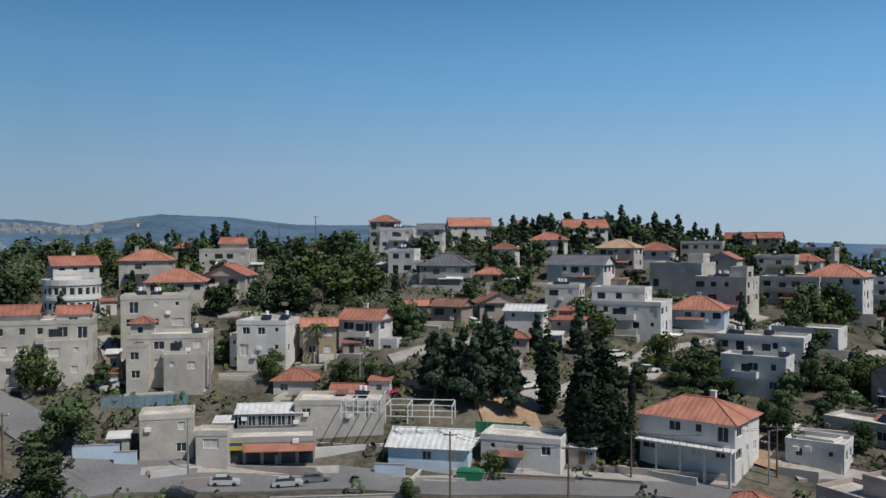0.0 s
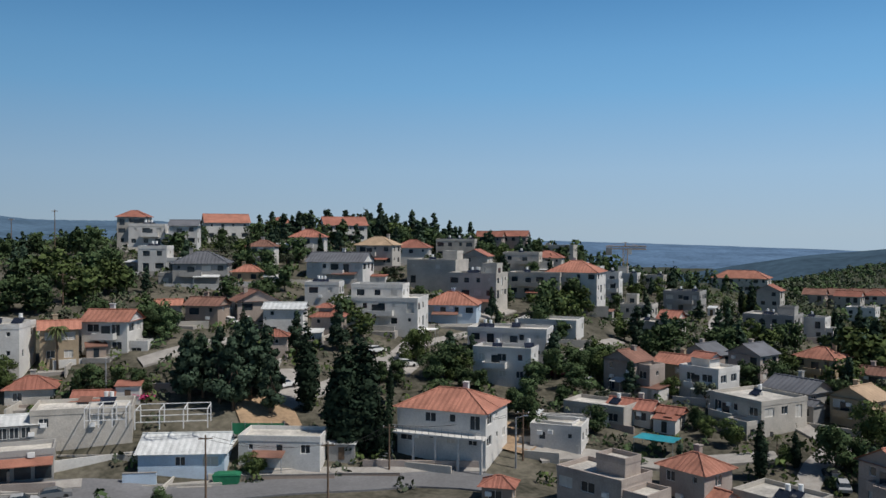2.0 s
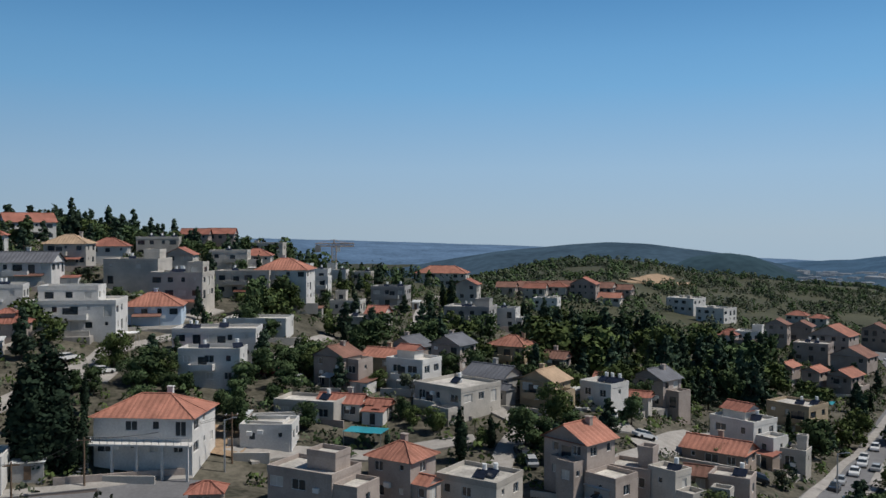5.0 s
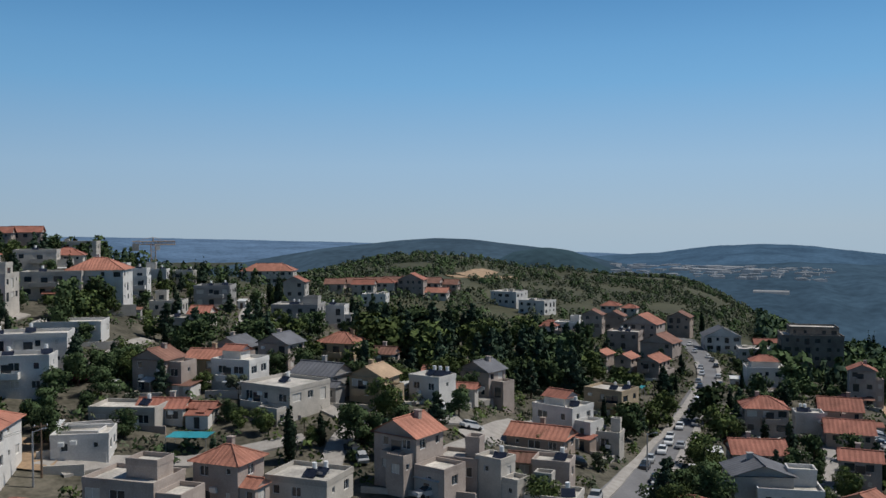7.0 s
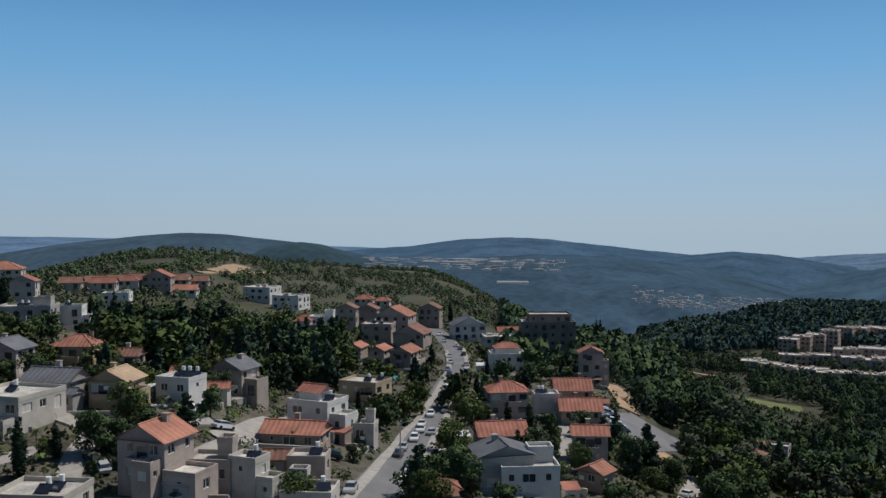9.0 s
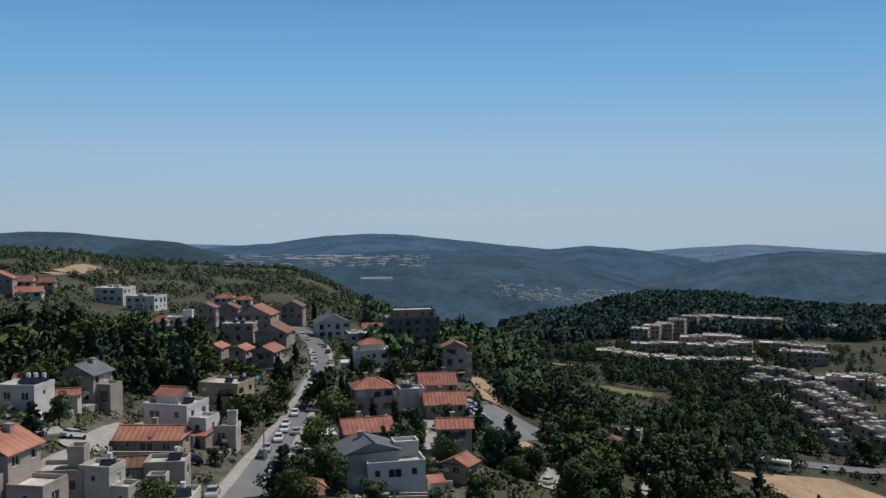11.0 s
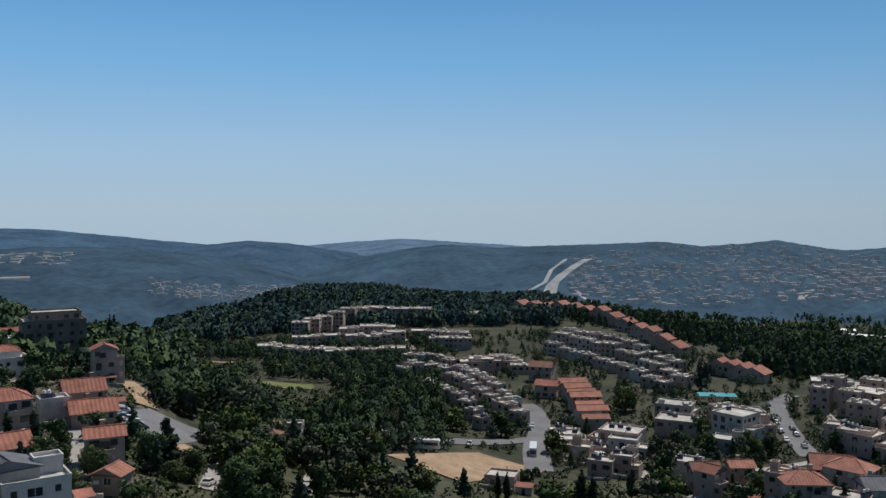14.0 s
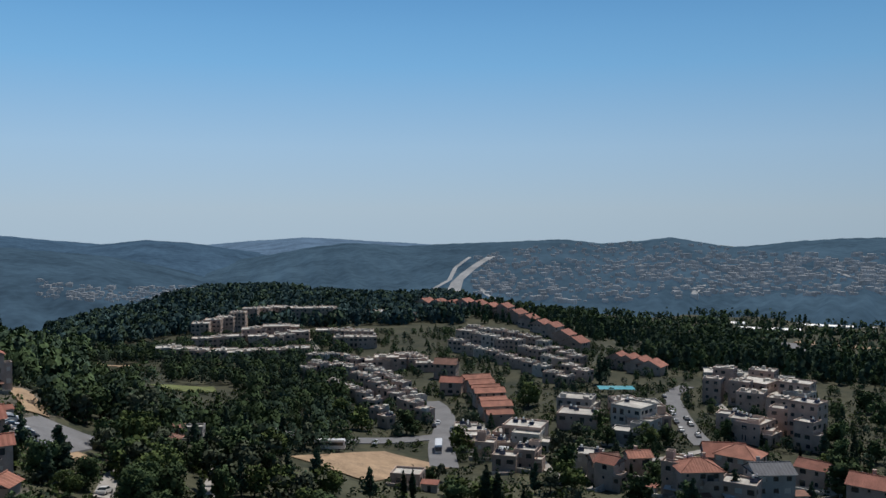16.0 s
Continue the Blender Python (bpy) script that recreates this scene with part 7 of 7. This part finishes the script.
tree("cypress", 10.66, 131.0, 21.3, 1.3)
tree("cypress", 9.72, 129.5, 15.1, 1.2)
tree("cypress", 11.17, 130.5, 14.0, 1.1)
tree("cypress", 12.14, 130.0, 11.4)
tree("cypress", 11.60, 129.5, 10.1)
tree("cypress", 10.53, 347.0, 12.6)
tree("cypress", -16.79, 248.0, 8.9)
tree("palm", -8.22, 160.5, 8.1)
tree("flower", 23.59, 171.0, 2.7, 1.4)
tree("flower", -3.35, 145.0, 1.3, 2)
tree("cypress", 35.27, 291.0, 15.1, 1.1)
tree("cypress", 34.71, 296.5, 11.6)
tree("cypress", 30.59, 328.0, 12.4)
tree("cypress", 30.10, 333.0, 10.4)
tree("cypress", 27.94, 311.0, 9.3)
tree("cypress", 25.26, 306.5, 6.0)
tree("palm", 36.87, 140.0, 3.8)
tree("broad", 22.75, 221.5, 11.5)
tree("broad", 23.86, 222.5, 8.7)
tree("broad", 22.02, 208.5, 7.3)
tree("broad", 23.49, 201.5, 5.2)
tree("broad", 24.98, 172.5, 6.7, 1.2)
tree("broad", 25.73, 185.5, 6.0)
tree("broad", 24.43, 160.5, 6.3, 1.2)
tree("broad", 30.44, 163.5, 4.5)
tree("broad", 41.33, 138.0, 5.7)
tree("broad", 37.28, 137.5, 3.6)
tree("broad", 21.66, 159.5, 6.2, 1.2)
tree("broad", 20.56, 147.0, 5.7)
tree("broad", 25.74, 143.0, 5.2, 1.2)
tree("broad", 32.09, 149.5, 4.3)
tree("broad", 32.84, 146.0, 3.8)
tree("broad", 34.14, 143.5, 4.7)
tree("broad", 23.51, 153.0, 4.0)
tree("broad", 35.39, 254.0, 6.6)
tree("broad", 36.86, 254.5, 7.3)
tree("broad", 33.90, 284.0, 7.4)
tree("cypress", 62.60, 407.5, 14.3)
tree("cypress", 72.14, 451.0, 17.6, 0.9)
tree("cypress", 72.40, 526.5, 17.1)
tree("broad", 62.99, 213.5, 10.8, 1.1)
tree("broad", 62.81, 167.0, 7.2, 1.2)
tree("broad", 57.77, 238.0, 8.7, 1.2)
tree("broad", 57.02, 222.5, 7.2)
tree("broad", 62.07, 141.0, 6.4)
tree("broad", 61.32, 122.5, 6.4, 1.1)
tree("broad", 52.13, 116.5, 6.1, 1.2)
tree("broad", 54.40, 222.0, 7.2, 1.2)
tree("broad", 55.52, 220.5, 6.3)
tree("broad", 51.03, 134.0, 3.5)
tree("broad", 68.13, 259.5, 10.8, 1.3)
tree("broad", 68.84, 344.5, 11.2)
tree("broad", 67.76, 249.0, 8.1)
tree("broad", 56.63, 160.0, 5.2)
tree("broad", 47.75, 172.5, 6.7)
tree("broad", 47.02, 153.5, 6.0)
tree("broad", 49.22, 186.0, 7.3)
tree("broad", 52.52, 149.0, 3.9)
tree("broad", 60.38, 217.0, 7.1)
tree("broad", 66.69, 182.5, 5.2)
tree("broad", 69.22, 186.0, 6.8)
tree("broad", 69.60, 152.5, 5.0)
tree("broad", 78.81, 191.0, 8.7, 1.2)
tree("broad", 79.80, 188.0, 9.0, 1.2)
tree("broad", 78.18, 217.5, 8.5, 1.2)
tree("broad", 76.84, 171.0, 7.1, 1.2)
tree("broad", 75.88, 163.0, 5.3)
tree("broad", 87.10, 188.5, 7.8)
tree("broad", 88.19, 211.0, 8.2)
tree("broad", 107.61, 245.5, 11.2)
tree("broad", 112.37, 222.5, 8.7, 1.2)
tree("broad", 102.38, 219.5, 6.3, 1.6)
tree("broad", 100.12, 223.5, 6.4, 1.4)
tree("broad", 105.16, 367.5, 11.9)
tree("broad", 109.78, 320.5, 8.3)
tree("broad", 124.47, 253.0, 11.5, 1.3)
tree("broad", 124.09, 322.5, 9.2, 1.3)
tree("broad", 118.23, 333.0, 6.5)
tree("broad", 114.10, 295.5, 8.4)
tree("broad", 125.59, 397.0, 10.3, 1.2)
tree("broad", 126.51, 363.5, 11.8)
tree("broad", 94.11, 314.0, 9.0, 1.2)
tree("broad", 92.62, 336.0, 8.7)
tree("broad", 97.10, 311.0, 10.1, 1.2)
tree("cypress", 84.08, 210.0, 11.5)
tree("cypress", 84.78, 201.5, 9.2)
tree("cypress", 97.48, 216.5, 9.8)
tree("cypress", 102.38, 216.5, 11.8, 1.4)
tree("cypress", 103.14, 215.0, 11.2, 1.2)
tree("pine", 94.65, 209.0, 8.1)
tree("pine", 91.12, 218.5, 8.5)
tree("pine", 89.28, 198.5, 9.0)
tree("pine", 109.76, 424.0, 12.1)
tree("pine", 110.12, 437.0, 11.4)
tree("pine", 118.30, 231.5, 9.0)


# ---- trees and scrub that fill the slopes ----
FOOT = [(m.translation.x, m.translation.y, 0.5 * math.hypot(w, d) + 0.3) for m, w, d, *_ in HOUSES]
BLOCKED = np.array(FOOT + LINES + SHEDS)


def free(x, y, gap):
    return bool((np.hypot(BLOCKED[:, 0] - x, BLOCKED[:, 1] - y) > BLOCKED[:, 2] + gap).all())


def scatter(rng, n, b0, b1, r0, r1, gap=0.0, tries=6):
    """Up to n free places, even over the ground, in a sector."""
    out = []
    for _ in range(n * tries):
        if len(out) >= n:
            break
        b, r = rng.uniform(b0, b1), math.sqrt(rng.uniform(r0 * r0, r1 * r1))
        x, y = r * math.sin(radians(b)), r * math.cos(radians(b))
        if free(x, y, gap):
            out.append((b, r))
    return out


rng = random.Random(5)
for n, b0, b1, r0, r1 in ((96, -30, 0, 146, 300), (140, 0, 30, 140, 330), (205, 28, 58, 122, 330), (95, 56, 75, 125, 300)):
    for b, r in scatter(rng, n, b0, b1, r0, r1):
        kind = rng.choices(("broad", "pine", "olive", "cypress", "bush"), (5, 2, 2, 1, 3))[0]
        tall = {"broad": rng.uniform(5, 9), "pine": rng.uniform(6, 10), "olive": rng.uniform(3, 5), "cypress": rng.uniform(6, 11), "bush": rng.uniform(1.2, 2.6)}[kind]
        tree(kind, b, r, tall, rng.uniform(0.9, 1.25))
for b, r in scatter(rng, 84, 40, 55, 200, 300):
    tree(rng.choice(("pine", "pine", "broad", "cypress")), b, r, rng.uniform(9, 15), rng.uniform(0.9, 1.2))
for b, r in scatter(rng, 60, 75, 92, 150, 270):
    tree(rng.choice(("pine", "broad", "broad", "olive")), b, r, rng.uniform(6, 11), rng.uniform(0.9, 1.3))
for b, r in scatter(rng, 50, 95, 128, 190, 330):
    tree(rng.choice(("pine", "broad", "broad", "cypress", "olive")), b, r, rng.uniform(5, 9), rng.uniform(0.9, 1.2))


for b, r in scatter(rng, 44, 3.5, 19, 296, 350):
    tree(rng.choice(("pine", "broad", "pine")), b, r, rng.uniform(7, 11), rng.uniform(1.0, 1.4))


def little_tree(kind, k, leaves):
    """The corners of a small tree's leaf tufts, 1 m high, for woods."""
    r = np.random.default_rng(k + 3)
    if kind == "pine":
        z = r.uniform(0.12, 1.0, leaves)
        q = (1.02 - z) * 0.36 * r.uniform(0.6, 1.1, leaves)
    elif kind == "bush":
        z = r.uniform(0.05, 0.9, leaves)
        q = 0.65 * np.sqrt(np.clip(1 - z * z, 0, 1)) * r.uniform(0.7, 1.1, leaves)
    else:
        z = r.uniform(0.2, 1.0, leaves)
        q = 0.42 * np.sqrt(np.clip(1 - ((z - 0.55) / 0.48) ** 2, 0.02, 1)) * r.uniform(0.7, 1.1, leaves)
    a = r.uniform(0, math.tau, leaves)
    c = np.stack([q * np.cos(a), q * np.sin(a), z], -1)
    out = np.stack([np.cos(a), np.sin(a), r.uniform(0.1, 1.2, leaves)], -1) + r.normal(size=(leaves, 3)) * 0.4
    t = np.cross(out, r.normal(size=(leaves, 3)))
    t /= np.linalg.norm(t, axis=1, keepdims=True)
    u = np.cross(out, t)
    u /= np.linalg.norm(u, axis=1, keepdims=True)
    s = (0.9 / math.sqrt(leaves) * r.uniform(0.7, 1.3, leaves))[:, None]
    round_out = np.stack([np.cos(a), np.sin(a), 1.6 * (z - 0.25)], -1) + 0.3 * out
    return np.stack([c - t * s, c - u * s * 0.7, c + t * s, c + u * s * 0.7], 1), round_out


def woodland(name, label, mats, kinds, places, tall, leaves=60):
    """Many small trees joined into one mesh."""
    r = np.random.default_rng(len(places))
    pool = [little_tree(k, i, leaves) for k in kinds for i in range(4)]
    quads, outs, mi = [], [], []
    for b, d in places:
        x, y, z = spot(b, d)
        h = tall * r.uniform(0.6, 1.3)
        a = r.uniform(0, math.tau)
        k = r.integers(len(pool))
        turned = np.array([[math.cos(a), math.sin(a), 0], [-math.sin(a), math.cos(a), 0], [0, 0, 1]])
        quads.append(pool[k][0] @ turned * h + np.array([x, y, z - 0.2]))
        outs.append(pool[k][1] @ turned)
        mi.append(np.full(leaves, r.integers(len(mats))))
    v = np.concatenate(quads).reshape(-1, 3)
    me = bpy.data.meshes.new(name)
    me.from_pydata(v.tolist(), [], np.arange(len(v)).reshape(-1, 4).tolist())
    for m in mats:
        me.materials.append(m)
    me.polygons.foreach_set("material_index", np.concatenate(mi).astype(np.int32))
    soft_shade(me, np.concatenate(outs))
    return tagged(new(name, me), label, "trees", kind="stuff")


WOOD_A, WOOD_B = LEAVES["pine"], LEAVES["broad"]
# needles tinted towards blue: haze over the hill painted into the base colour
HILL_WOOD = material("haze_tinted_pine_wood", (0.055, 0.095, 0.092), 0.9, 0.25, 0.02, 0.2, 0.0, specular=0.04)
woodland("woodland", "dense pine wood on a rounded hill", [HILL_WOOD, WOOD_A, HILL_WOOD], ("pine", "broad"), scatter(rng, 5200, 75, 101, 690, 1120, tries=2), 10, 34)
woodland("woodland", "dark wood and scrub filling the valley side", [WOOD_A, WOOD_B, WOOD_A, WOOD_B], ("broad", "broad", "broad", "pine", "bush", "broad"), [p for p in scatter(rng, 1150, 73, 93, 235, 640) if not (80 < p[0] < 86 and 330 < p[1] < 445) and not (74 < p[0] < 81.5 and 465 < p[1] < 550)], 7.0, 120)
woodland("woodland", "trees between the blocks of the estate", [WOOD_A, WOOD_B, WOOD_B], ("pine", "broad", "broad"), scatter(rng, 1150, 88, 129, 265, 640, gap=0.2), 4.6, 110)
woodland("woodland", "belt of pines behind the estate", [WOOD_A, WOOD_A, WOOD_B], ("pine",), scatter(rng, 900, 112.5, 131, 470, 640) + scatter(rng, 700, 101, 119, 700, 1000), 10, 40)
woodland("woodland", "trees over the valley floor", [WOOD_A, WOOD_B], ("broad", "pine"), scatter(rng, 1300, 100, 118, 900, 1600, tries=2) + scatter(rng, 900, 117, 132, 1150, 1900, tries=2) + scatter(rng, 700, 116, 131, 660, 1150, tries=2), 9, 26)
woodland("scrub", "scattered scrub over the bare hill", [WOOD_B, LEAVES["olive"]], ("bush", "broad"), [p for p in scatter(rng, 6200, 33, 76, 340, 1000, tries=2) if math.sin(p[0] * 0.9 + p[1] / 40) + math.sin(p[1] / 23 - p[0] * 0.5) > -0.95], 4.0, 28)
woodland("woodland", "dark wood on the far side of the valley", [WOOD_A, WOOD_B], ("broad", "pine"), scatter(rng, 1500, 66, 77, 300, 760, tries=2), 8.0, 34)
woodland("scrub", "trees behind the ridge of the village", [WOOD_A, WOOD_B], ("broad", "pine"), scatter(rng, 900, -31, 36, 330, 640, tries=2), 6.0, 44)
woodland("scrub", "low garden shrubs and weeds between the houses", [WOOD_B, LEAVES["light"], LEAVES["olive"]], ("bush",), scatter(rng, 5200, -31, 76, 118, 350, gap=-0.5, tries=3), 1.9, 24)
woodland("scrub", "low shrubs on the valley side and in estate gardens", [WOOD_B, LEAVES["light"], WOOD_A], ("bush",), scatter(rng, 2600, 73, 130, 130, 420, gap=-0.3, tries=3), 2.2, 26)
